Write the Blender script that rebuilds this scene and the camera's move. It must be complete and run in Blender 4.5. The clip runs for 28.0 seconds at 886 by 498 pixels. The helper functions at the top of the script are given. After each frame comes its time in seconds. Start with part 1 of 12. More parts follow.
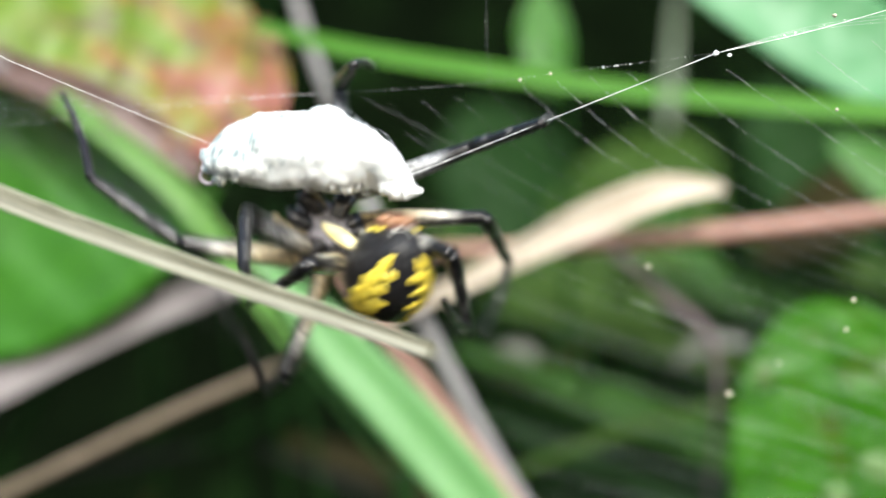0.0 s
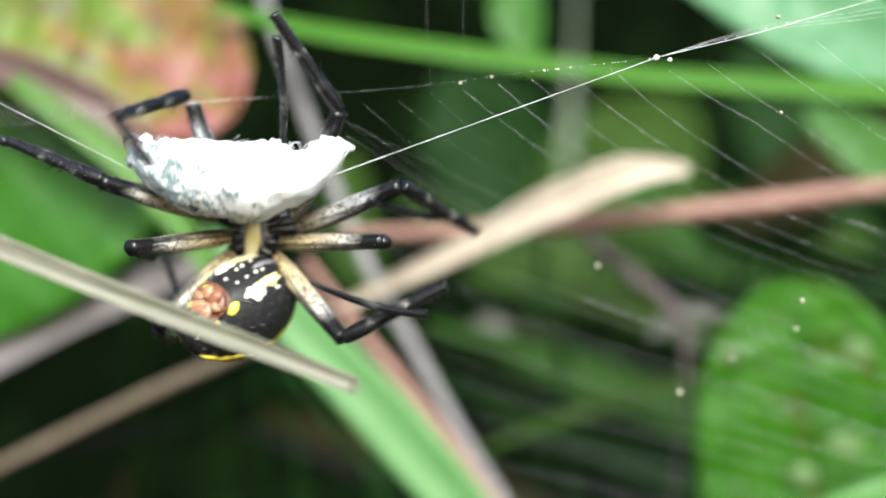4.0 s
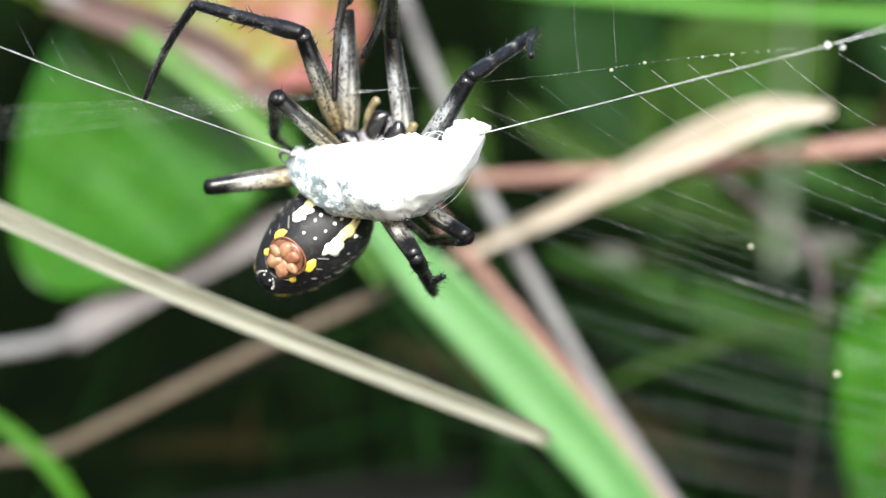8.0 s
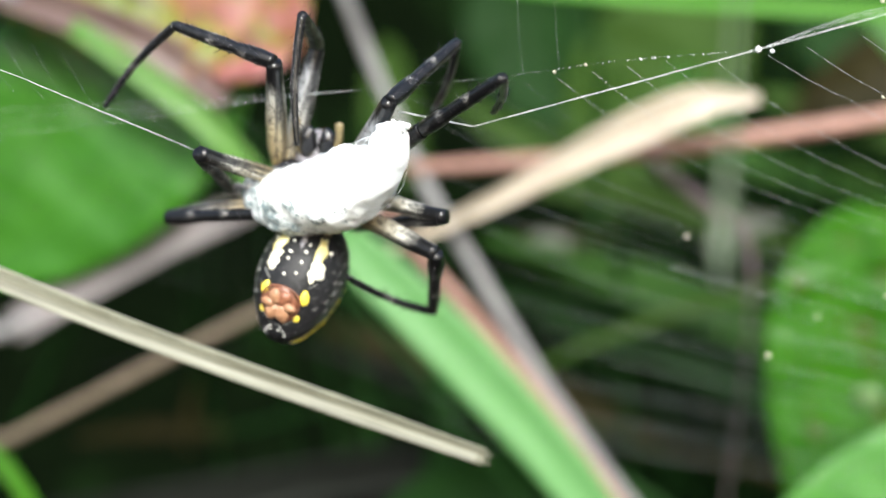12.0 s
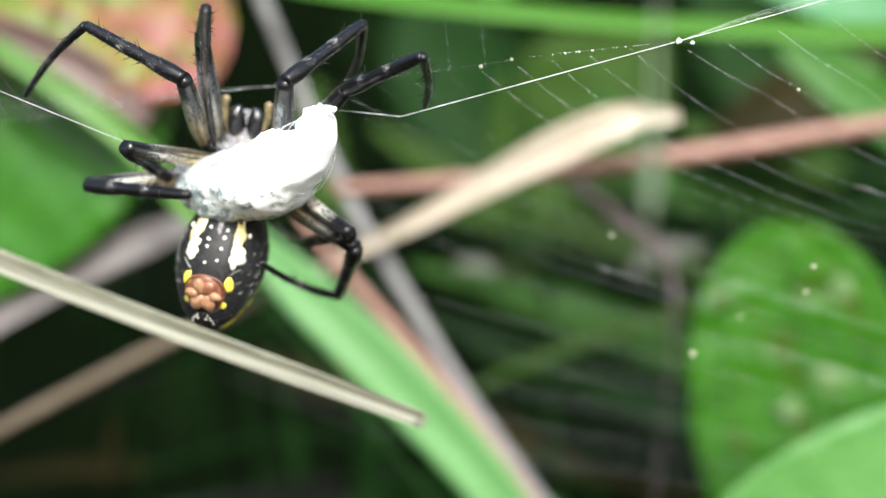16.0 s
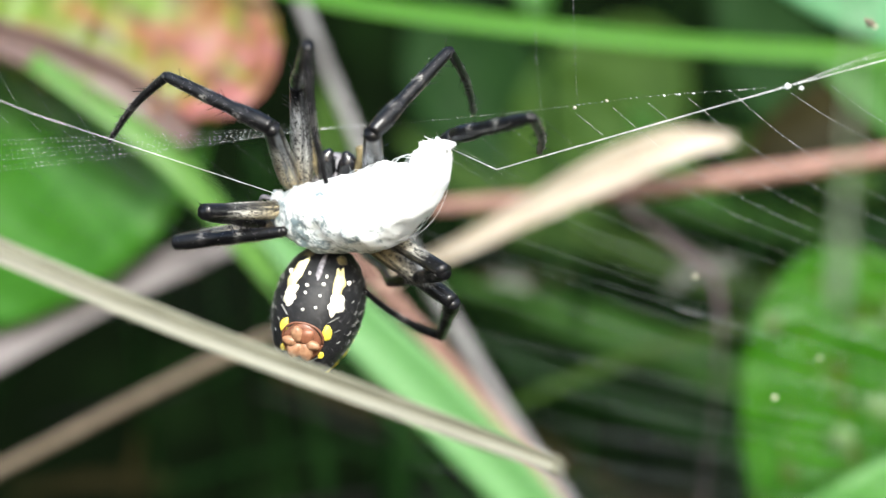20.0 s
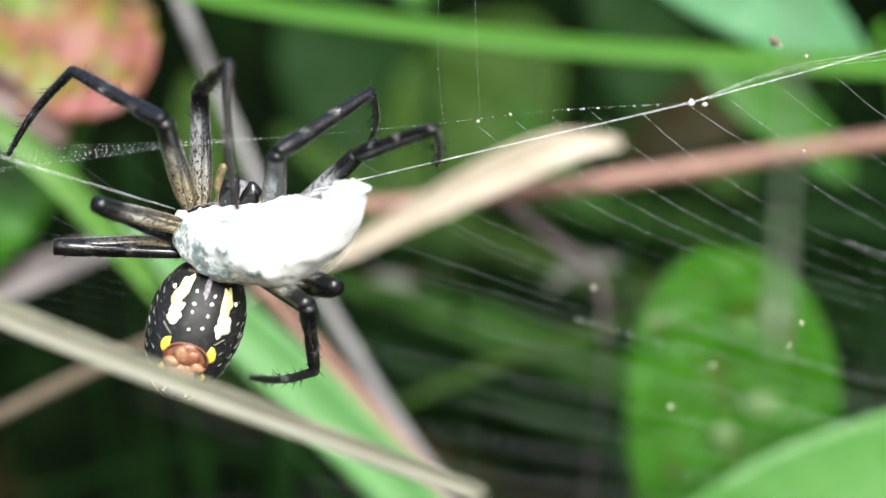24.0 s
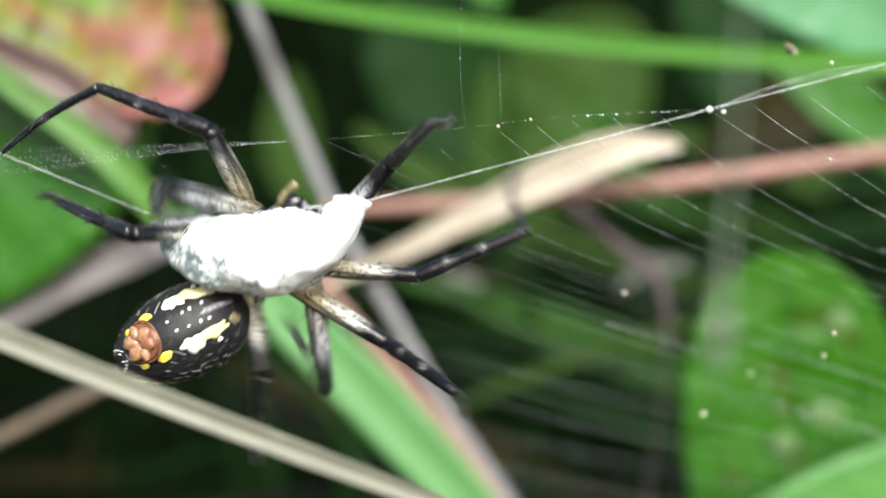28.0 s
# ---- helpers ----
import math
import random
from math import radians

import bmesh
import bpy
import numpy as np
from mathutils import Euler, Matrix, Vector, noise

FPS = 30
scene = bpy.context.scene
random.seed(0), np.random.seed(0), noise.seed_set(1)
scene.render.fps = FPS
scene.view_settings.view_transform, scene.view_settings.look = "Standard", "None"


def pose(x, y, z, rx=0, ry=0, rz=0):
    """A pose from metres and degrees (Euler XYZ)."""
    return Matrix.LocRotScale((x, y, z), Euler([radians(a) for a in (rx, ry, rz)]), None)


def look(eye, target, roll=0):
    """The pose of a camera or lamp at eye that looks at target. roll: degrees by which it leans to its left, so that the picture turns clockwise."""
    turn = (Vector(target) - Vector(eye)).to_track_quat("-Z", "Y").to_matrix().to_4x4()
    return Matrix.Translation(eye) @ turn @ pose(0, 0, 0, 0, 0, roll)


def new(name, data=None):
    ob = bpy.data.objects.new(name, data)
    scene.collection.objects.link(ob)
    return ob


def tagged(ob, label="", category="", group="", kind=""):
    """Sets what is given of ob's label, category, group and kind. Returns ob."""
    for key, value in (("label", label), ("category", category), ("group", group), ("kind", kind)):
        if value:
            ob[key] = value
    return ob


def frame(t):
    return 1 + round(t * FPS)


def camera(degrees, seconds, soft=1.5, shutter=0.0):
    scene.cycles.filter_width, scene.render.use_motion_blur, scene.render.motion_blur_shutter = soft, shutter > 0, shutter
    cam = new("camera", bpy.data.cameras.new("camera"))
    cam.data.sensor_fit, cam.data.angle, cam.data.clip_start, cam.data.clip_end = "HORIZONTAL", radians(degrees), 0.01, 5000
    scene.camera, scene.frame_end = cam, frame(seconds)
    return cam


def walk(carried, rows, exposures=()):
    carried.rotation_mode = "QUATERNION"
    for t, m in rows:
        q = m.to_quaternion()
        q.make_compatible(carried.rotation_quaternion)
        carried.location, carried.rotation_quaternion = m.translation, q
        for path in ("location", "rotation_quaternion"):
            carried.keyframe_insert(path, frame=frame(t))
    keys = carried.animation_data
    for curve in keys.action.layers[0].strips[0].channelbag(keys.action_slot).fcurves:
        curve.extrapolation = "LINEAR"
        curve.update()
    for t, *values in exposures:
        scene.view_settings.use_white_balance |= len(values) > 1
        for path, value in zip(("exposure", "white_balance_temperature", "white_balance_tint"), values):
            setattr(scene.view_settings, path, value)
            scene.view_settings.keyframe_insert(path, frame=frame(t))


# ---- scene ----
MM = 0.001
cam = camera(40.0, 28.0, soft=1.3, shutter=0.5)
cam.data.dof.use_dof = True
cam.data.dof.focus_distance = 0.1202
cam.data.dof.aperture_fstop = 9.4
cam.data.dof.aperture_blades = 0
PATH = [
    (0, pose(0.00501, -0.12796, -0.01750, 91.612, 0, 4.274) @ pose(0, 0, 0, 0, 0, 1.815)),
    (0.5, pose(0.00532, -0.12808, -0.01725, 91.435, 0, 4.237) @ pose(0, 0, 0, 0, 0, 1.752)),
    (1, pose(0.00316, -0.12830, -0.01798, 91.204, 0, 3.580) @ pose(0, 0, 0, 0, 0, 1.462)),
    (1.5, pose(0.00142, -0.12689, -0.01666, 90.907, 0, 1.439) @ pose(0, 0, 0, 0, 0, 1.036)),
    (2, pose(0.00521, -0.12865, -0.01311, 90.298, 0, 3.502) @ pose(0, 0, 0, 0, 0, 1.440)),
    (2.5, pose(0.00525, -0.12650, -0.01522, 90.884, 0, 2.562) @ pose(0, 0, 0, 0, 0, 1.481)),
    (3, pose(0.00680, -0.12788, -0.01791, 90.983, 0, 3.238) @ pose(0, 0, 0, 0, 0, 1.540)),
    (3.5, pose(0.00942, -0.12585, -0.01564, 90.358, 0, 3.721) @ pose(0, 0, 0, 0, 0, 1.366)),
    (5.5, pose(0.01202, -0.12709, -0.00027, 86.107, 0, 6.258) @ pose(0, 0, 0, 0, 0, 1.455)),
    (6, pose(0.00742, -0.12415, -0.00246, 86.311, 0, 7.030) @ pose(0, 0, 0, 0, 0, 1.354)),
    (6.5, pose(0.00688, -0.11873, 0.00148, 83.950, 0, 8.277) @ pose(0, 0, 0, 0, 0, 0.595)),
    (7, pose(0.00974, -0.12278, -0.00057, 83.682, 0, 8.582) @ pose(0, 0, 0, 0, 0, 0.780)),
    (7.5, pose(0.01229, -0.12327, 0.00032, 83.373, 0, 9.742) @ pose(0, 0, 0, 0, 0, 0.391)),
    (8, pose(0.00473, -0.12170, 0.00093, 83.201, 0, 8.620) @ pose(0, 0, 0, 0, 0, -0.082)),
    (8.5, pose(0.00362, -0.12233, 0.00954, 78.488, 0, 4.738) @ pose(0, 0, 0, 0, 0, -0.637)),
    (9, pose(0.00019, -0.12078, 0.00902, 77.101, 0, 0.854) @ pose(0, 0, 0, 0, 0, -1.165)),
    (9.5, pose(-0.00441, -0.11877, 0.01222, 76.859, 0, 0.310) @ pose(0, 0, 0, 0, 0, -1.772)),
    (10, pose(-0.00248, -0.11957, 0.01416, 76.967, 0, 0.548) @ pose(0, 0, 0, 0, 0, -1.758)),
    (10.5, pose(-0.00190, -0.12031, 0.01330, 79.872, 0, 0.204) @ pose(0, 0, 0, 0, 0, -1.657)),
    (11, pose(0.00144, -0.12312, 0.00548, 81.553, 0, 2.411) @ pose(0, 0, 0, 0, 0, -1.089)),
    (11.5, pose(0.00480, -0.12465, 0.00060, 82.387, 0, 4.791) @ pose(0, 0, 0, 0, 0, -0.836)),
    (12, pose(0.00301, -0.12652, 0.00365, 82.016, 0, 5.253) @ pose(0, 0, 0, 0, 0, -0.537)),
    (12.5, pose(0.00682, -0.12601, 0.00605, 82.324, 0, 7.532) @ pose(0, 0, 0, 0, 0, -0.645)),
    (14.5, pose(0.00002, -0.12833, 0.00105, 83.935, 0, 2.294) @ pose(0, 0, 0, 0, 0, -0.021)),
    (15, pose(0.00104, -0.13026, 0.00004, 83.835, 0, 1.861) @ pose(0, 0, 0, 0, 0, 0.878)),
    (15.5, pose(0.00408, -0.12788, 0.00162, 83.508, 0, 1.308) @ pose(0, 0, 0, 0, 0, -0.112)),
    (16, pose(0.00240, -0.12781, -0.00289, 84.657, 0, 1.565) @ pose(0, 0, 0, 0, 0, -0.487)),
    (16.5, pose(0.00399, -0.12724, -0.00044, 84.653, 0, 2.434) @ pose(0, 0, 0, 0, 0, -0.606)),
    (17, pose(0.00375, -0.12697, 0.00055, 84.782, 0, 2.790) @ pose(0, 0, 0, 0, 0, -0.270)),
    (17.5, pose(0.00290, -0.12686, 0.00106, 85.024, 0, 3.705) @ pose(0, 0, 0, 0, 0, -0.094)),
    (18, pose(0.00301, -0.12584, 0.00346, 84.694, 0, 4.132) @ pose(0, 0, 0, 0, 0, 0.152)),
    (18.5, pose(-0.00121, -0.12455, 0.00212, 84.545, 0, 4.099) @ pose(0, 0, 0, 0, 0, -0.002)),
    (19, pose(-0.00714, -0.12341, 0.00289, 84.102, 0, 1.850) @ pose(0, 0, 0, 0, 0, -0.164)),
    (19.5, pose(-0.00194, -0.12314, 0.00406, 83.172, 0, 2.429) @ pose(0, 0, 0, 0, 0, -0.229)),
    (20, pose(-0.00825, -0.12279, 0.00265, 84.112, 0, 0.914) @ pose(0, 0, 0, 0, 0, -0.066)),
    (20.5, pose(-0.00751, -0.12244, 0.00170, 84.165, 0, -0.299) @ pose(0, 0, 0, 0, 0, -0.250)),
    (22.5, pose(-0.00961, -0.12151, 0.00246, 83.504, 0, -3.015) @ pose(0, 0, 0, 0, 0, -0.051)),
    (23, pose(-0.01131, -0.12082, 0.00458, 83.509, 0, -4.056) @ pose(0, 0, 0, 0, 0, 0.021)),
    (23.5, pose(-0.01155, -0.11959, 0.00571, 83.399, 0, -5.312) @ pose(0, 0, 0, 0, 0, 0.263)),
    (24, pose(-0.01186, -0.11916, 0.00553, 83.371, 0, -5.493) @ pose(0, 0, 0, 0, 0, 0.253)),
    (24.5, pose(-0.01023, -0.11938, 0.00549, 83.328, 0, -5.406) @ pose(0, 0, 0, 0, 0, 0.192)),
    (25, pose(-0.01119, -0.11987, 0.00468, 82.987, 0, -4.249) @ pose(0, 0, 0, 0, 0, 0.010)),
    (25.5, pose(-0.00671, -0.12123, 0.00287, 83.345, 0, -4.071) @ pose(0, 0, 0, 0, 0, -0.024)),
    (26, pose(-0.00735, -0.11982, 0.00296, 82.884, 0, -3.434) @ pose(0, 0, 0, 0, 0, -0.353)),
    (26.5, pose(-0.00660, -0.11960, 0.00352, 83.299, 0, -4.281) @ pose(0, 0, 0, 0, 0, -0.574)),
    (27, pose(-0.00735, -0.12065, 0.00318, 83.321, 0, -3.085) @ pose(0, 0, 0, 0, 0, -0.262)),
    (27.5, pose(-0.00570, -0.12072, 0.00231, 83.751, 0, -2.269) @ pose(0, 0, 0, 0, 0, -0.130)),
    (28, pose(-0.00273, -0.12090, 0.00659, 83.084, 0, -0.194) @ pose(0, 0, 0, 0, 0, 0.613)),
]
walk(cam, PATH, exposures=[(0.0, 1.42), (6.0, 1.31), (9.0, 1.52), (11.0, 1.43), (16.0, 1.42), (20.0, 1.43), (23.5, 1.33), (26.0, 1.28), (28.0, 1.27)])


def at(x, y, z, rx=0, ry=0, rz=0):
    """A pose from millimetres and degrees."""
    return pose(x * MM, y * MM, z * MM, rx, ry, rz)


# ---- light: bright hazy sky above and behind the camera ----
world = bpy.data.worlds.new("world")
scene.world = world
world.use_nodes = True
sky = world.node_tree.nodes.new("ShaderNodeTexSky")
sky.sky_type, sky.sun_disc = "NISHITA", False
sky.sun_elevation, sky.sun_rotation = radians(37), radians(167)
sky.dust_density, sky.air_density = 3.0, 1.2
world.node_tree.nodes["Background"].inputs[1].default_value = 0.11
world.node_tree.links.new(sky.outputs[0], world.node_tree.nodes["Background"].inputs[0])
sun_data = bpy.data.lights.new("sun", "SUN")
sun_data.energy, sun_data.angle, sun_data.color = 2.95, radians(22), (0.94, 0.975, 0.945)
sun = new("sun", sun_data)
sun.matrix_world = look((0.3, -1.3, 1.0), (0, 0, 0))


# ---- materials ----
def nodes_of(name):
    m = bpy.data.materials.new(name)
    m.use_nodes = True
    return m, m.node_tree.nodes, m.node_tree.links, m.node_tree.nodes["Principled BSDF"]


def ramp(n, l, source, stops):
    r = n.new("ShaderNodeValToRGB")
    while len(r.color_ramp.elements) < len(stops):
        r.color_ramp.elements.new(0.5)
    for e, (p, c) in zip(r.color_ramp.elements, stops):
        e.position, e.color = p, (*c, 1)
    l.new(source, r.inputs[0])
    return r.outputs[0]


def coords(n, l, kind, scale):
    tc, mp = n.new("ShaderNodeTexCoord"), n.new("ShaderNodeMapping")
    mp.inputs["Scale"].default_value = scale
    l.new(tc.outputs[kind], mp.inputs[0])
    return mp.outputs[0]


def grain(n, l, vector, scale, detail=4, rough=0.6):
    t = n.new("ShaderNodeTexNoise")
    t.inputs["Scale"].default_value, t.inputs["Detail"].default_value, t.inputs["Roughness"].default_value = scale, detail, rough
    l.new(vector, t.inputs["Vector"])
    return t.outputs["Fac"]


def relief(n, l, height, shader, strength, distance):
    b = n.new("ShaderNodeBump")
    b.inputs["Strength"].default_value, b.inputs["Distance"].default_value = strength, distance
    l.new(height, b.inputs["Height"])
    l.new(b.outputs[0], shader.inputs["Normal"])


def mixed(n, l, fac, a, b):
    m = n.new("ShaderNodeMix")
    m.data_type = "RGBA"
    if isinstance(fac, float):
        m.inputs[0].default_value = fac
    else:
        l.new(fac, m.inputs[0])
    for k, v in ((6, a), (7, b)):
        if isinstance(v, tuple):
            m.inputs[k].default_value = (*v, 1)
        else:
            l.new(v, m.inputs[k])
    return m.outputs[2]


def plain(name, stops, size, roughness=0.5, bump=0.3, metal=0.0, coat=0.0, gloss=0.5):
    """A surface mottled at two scales; size: millimetres of the coarse mottling."""
    m, n, l, s = nodes_of(name)
    v = coords(n, l, "Object", (1 / MM,) * 3)
    coarse, fine = grain(n, l, v, 1 / size, 3), grain(n, l, v, 6 / size, 5, 0.7)
    c = ramp(n, l, coarse, stops)
    l.new(mixed(n, l, fine, c, mixed(n, l, 0.35, c, stops[-1][1])), s.inputs["Base Color"])
    s.inputs["Roughness"].default_value, s.inputs["Metallic"].default_value = roughness, metal
    s.inputs["Coat Weight"].default_value = coat
    s.inputs["Specular IOR Level"].default_value = gloss
    relief(n, l, fine, s, bump, 0.05 * MM * size)
    return m


def leafy(name, stops, veins, spots=None, glow=0.35, roughness=0.42, streak=40.0, patch=3.0, gloss=0.4, spot_at=0.64):
    """Leaf or blade: fine lengthwise or netted veins from UV, blotches, and light that passes through."""
    m, n, l, s = nodes_of(name)
    uv = coords(n, l, "UV", (1, 1, 1))
    long = coords(n, l, "UV", (streak, 1.5, 1))
    streaks, blotch = grain(n, l, long, 1.0, 3), grain(n, l, uv, patch, 4)
    c = ramp(n, l, blotch, stops)
    c = mixed(n, l, ramp(n, l, streaks, [(0.45, (0, 0, 0)), (0.62, (0.55, 0.55, 0.55))]), c, veins)
    if spots:
        dots = grain(n, l, uv, 7.0, 4)
        c = mixed(n, l, ramp(n, l, dots, [(spot_at, (0, 0, 0)), (spot_at + 0.1, (0.8, 0.8, 0.8))]), c, spots)
    l.new(c, s.inputs["Base Color"])
    s.inputs["Roughness"].default_value = roughness
    s.inputs["Specular IOR Level"].default_value = gloss
    relief(n, l, streaks, s, 0.35, 0.2 * MM)
    t, mix = n.new("ShaderNodeBsdfTranslucent"), n.new("ShaderNodeMixShader")
    l.new(c, t.inputs[0])
    mix.inputs[0].default_value = glow
    l.new(s.outputs[0], mix.inputs[1])
    l.new(t.outputs[0], mix.inputs[2])
    l.new(mix.outputs[0], n["Material Output"].inputs[0])
    return m


GRASS = leafy("fresh_grass", [(0.3, (0.075, 0.235, 0.058)), (0.7, (0.125, 0.305, 0.1))], (0.18, 0.36, 0.155))
GRASS_TOP = leafy("grass_stem_green", [(0.3, (0.0384, 0.155, 0.00826)), (0.7, (0.0576, 0.203, 0.0139))], (0.0847, 0.243, 0.0248), gloss=0.2)
LEAF = leafy("broad_leaf_green", [(0.3, (0.018, 0.096, 0.0035)), (0.7, (0.034, 0.15, 0.0055))], (0.046, 0.176, 0.009), (0.055, 0.05, 0.009), streak=14, gloss=0.22, spot_at=0.56, patch=4.5)
LEAF_LEFT = leafy("smooth_leaf_green", [(0.3, (0.023, 0.112, 0.0075)), (0.7, (0.042, 0.17, 0.0115))], (0.052, 0.2, 0.019), streak=12)
LEAF_BRIGHT = leafy("young_leaf_green", [(0.3, (0.0591, 0.218, 0.0324)), (0.7, (0.0864, 0.263, 0.051))], (0.109, 0.287, 0.0697), streak=10)
# darkened copy of the leaf green: its shade is in the colour
LEAF_DARK = leafy("leaf_green_painted_shaded", [(0.3, (0.0048, 0.024, 0.0034)), (0.7, (0.011, 0.042, 0.007))], (0.0148, 0.05, 0.0095), streak=12, gloss=0.12, roughness=0.6)
LEAF_PALE = leafy("pale_leaf_green", [(0.3, (0.061, 0.221, 0.0852)), (0.7, (0.0935, 0.276, 0.121))], (0.122, 0.307, 0.152), streak=10)
LEAF_SPOTTED = leafy("yellow_green_leaf", [(0.3, (0.0959, 0.204, 0.0204)), (0.7, (0.139, 0.256, 0.0307))], (0.131, 0.246, 0.0409), (0.121, 0.0204, 0.0102), streak=10)
LEAF_SPOT = plain("mined_leaf_spot", [(0.3, (0.04, 0.105, 0.018)), (0.7, (0.075, 0.14, 0.04))], 2.0, 0.6)
BRONZE = leafy("bronze_leaf_edge", [(0.3, (0.0859, 0.0498, 0.0479)), (0.7, (0.155, 0.0994, 0.0818))], (0.215, 0.149, 0.134), streak=6)
LIME = leafy("lime_blade", [(0.3, (0.0617, 0.194, 0.0188)), (0.7, (0.0931, 0.232, 0.0322))], (0.111, 0.245, 0.0484))
# straw tones; the palest patches also stand in for the blade's sheen
STRAW = leafy("dry_straw", [(0.36, (0.25, 0.19, 0.125)), (0.64, (0.54, 0.48, 0.39))], (0.58, 0.54, 0.47), glow=0.2, roughness=0.5, patch=5.0, streak=12)
STRAW_GREY = leafy("weathered_blade", [(0.3, (0.156, 0.134, 0.137)), (0.7, (0.227, 0.208, 0.206))], (0.269, 0.255, 0.257), glow=0.15, roughness=0.7)
STRAW_NEAR = leafy("dry_grass_straw", [(0.3, (0.082, 0.078, 0.054)), (0.7, (0.165, 0.162, 0.118))], (0.37, 0.38, 0.295), glow=0.18, roughness=0.5, streak=3.5, patch=12.0)
STRAW_RIB = plain("straw_rib", [(0.3, (0.26, 0.26, 0.19)), (0.7, (0.39, 0.395, 0.3))], 2.5, 0.6)
REED = plain("grey_brown_stalk", [(0.3, (0.12, 0.114, 0.116)), (0.7, (0.218, 0.215, 0.216))], 2.0, 0.7)
UMBER = plain("brown_stalk_skin", [(0.3, (0.0771, 0.0562, 0.0358)), (0.7, (0.143, 0.112, 0.0775))], 2.0, 0.7)
RUST = plain("reddish_stalk", [(0.3, (0.175, 0.089, 0.066)), (0.7, (0.275, 0.15, 0.118))], 2.5, 0.6)
MAUVE = plain("mauve_stalk", [(0.3, (0.055, 0.037, 0.04)), (0.7, (0.09, 0.066, 0.07))], 2.5, 0.7)
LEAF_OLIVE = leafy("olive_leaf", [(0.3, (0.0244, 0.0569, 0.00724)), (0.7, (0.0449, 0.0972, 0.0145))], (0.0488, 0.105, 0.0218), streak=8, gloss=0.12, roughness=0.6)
# half-lit copy of the leaf green, dimmed by colour alone
LEAF_MID = leafy("leaf_green_painted_half_lit", [(0.3, (0.0167, 0.0585, 0.00716)), (0.7, (0.0316, 0.0942, 0.0132))], (0.0391, 0.109, 0.0167), streak=8, gloss=0.12, roughness=0.6)
PALE_DRY = leafy("bleached_leaf", [(0.3, (0.07, 0.08, 0.06)), (0.7, (0.12, 0.13, 0.105))], (0.14, 0.15, 0.125), streak=8)
# weathered grey and withered brown, both darkened to stand for shade
DIM = leafy("weathered_blade_painted_dim", [(0.38, (0.004, 0.005, 0.004)), (0.66, (0.02, 0.022, 0.018))], (0.022, 0.026, 0.021), streak=8, gloss=0.1)
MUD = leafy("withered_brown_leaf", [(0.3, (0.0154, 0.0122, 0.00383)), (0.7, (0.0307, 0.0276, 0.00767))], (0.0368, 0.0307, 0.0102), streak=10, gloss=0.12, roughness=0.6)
SAGE = leafy("sage_blade", [(0.3, (0.11, 0.16, 0.1)), (0.7, (0.17, 0.22, 0.15))], (0.2, 0.25, 0.18))
# grass green darkened almost to black, so the colour holds the shade
THICKET = leafy("thicket_blade_painted_dark", [(0.3, (0.0013, 0.0052, 0.0009)), (0.7, (0.0052, 0.018, 0.003))], (0.0075, 0.024, 0.005), gloss=0.06, roughness=0.8)
# soil colour taken down to near black in place of plant shade
SOIL = plain("soil_painted_shaded", [(0.3, (0.00142, 0.00142, 0.00106)), (0.7, (0.0071, 0.00568, 0.00426))], 30.0, 1.0, gloss=0.03)
# deep shade as a colour: near-black greens with hardly any gloss
SHADE = plain("painted_shade", [(0.42, (0.000293, 0.000421, 0.000281)), (0.56, (0.00117, 0.00253, 0.000844)), (0.7, (0.00439, 0.0126, 0.00281))], 60.0, 1.0, gloss=0.03)

BLACK = plain("black_cuticle", [(0.3, (0.004, 0.004, 0.006)), (0.7, (0.012, 0.011, 0.012))], 0.8, 0.25, 0.4, coat=0.4)
ABDOMEN = plain("abdomen_skin", [(0.35, (0.003, 0.003, 0.004)), (0.58, (0.009, 0.009, 0.011)), (0.78, (0.05, 0.05, 0.05))], 0.5, 0.42, 0.9, gloss=0.22)
CREAM = plain("cream_marking", [(0.42, (0.8, 0.68, 0.24)), (0.6, (0.87, 0.82, 0.55))], 1.6, 0.4)
IVORY = plain("ivory_marking", [(0.4, (0.85, 0.8, 0.5)), (0.6, (0.88, 0.86, 0.74))], 1.6, 0.4)
YELLOW = plain("yellow_marking", [(0.3, (0.75, 0.56, 0.03)), (0.7, (0.85, 0.7, 0.1))], 0.8, 0.4)
PALE_DOT = plain("white_dot", [(0.3, (0.7, 0.68, 0.6)), (0.7, (0.85, 0.84, 0.78))], 0.5, 0.4)
STREAK = plain("pale_streak", [(0.3, (0.07, 0.07, 0.065)), (0.7, (0.24, 0.24, 0.23))], 0.5, 0.4)
POLLEN = plain("pale_pollen", [(0.3, (0.24, 0.23, 0.15)), (0.7, (0.5, 0.48, 0.37))], 0.3, 0.6)
SPINNER = plain("spinneret_brown", [(0.3, (0.09, 0.032, 0.018)), (0.7, (0.2, 0.08, 0.045))], 0.9, 0.35, 0.5)
SPINNER_PALE = plain("spinneret_tan", [(0.3, (0.2, 0.09, 0.045)), (0.7, (0.38, 0.21, 0.12))], 0.7, 0.35, 0.7)
SPINNER_RED = plain("spinneret_rust", [(0.3, (0.17, 0.06, 0.03)), (0.7, (0.3, 0.13, 0.075))], 0.7, 0.35, 0.7)
FURRY = plain("silver_hair", [(0.35, (0.03, 0.028, 0.03)), (0.65, (0.32, 0.3, 0.33))], 0.5, 0.5, 0.6)
PALP = plain("palp_tan", [(0.35, (0.03, 0.024, 0.014)), (0.55, (0.17, 0.13, 0.06)), (0.75, (0.3, 0.25, 0.14))], 0.9, 0.4)


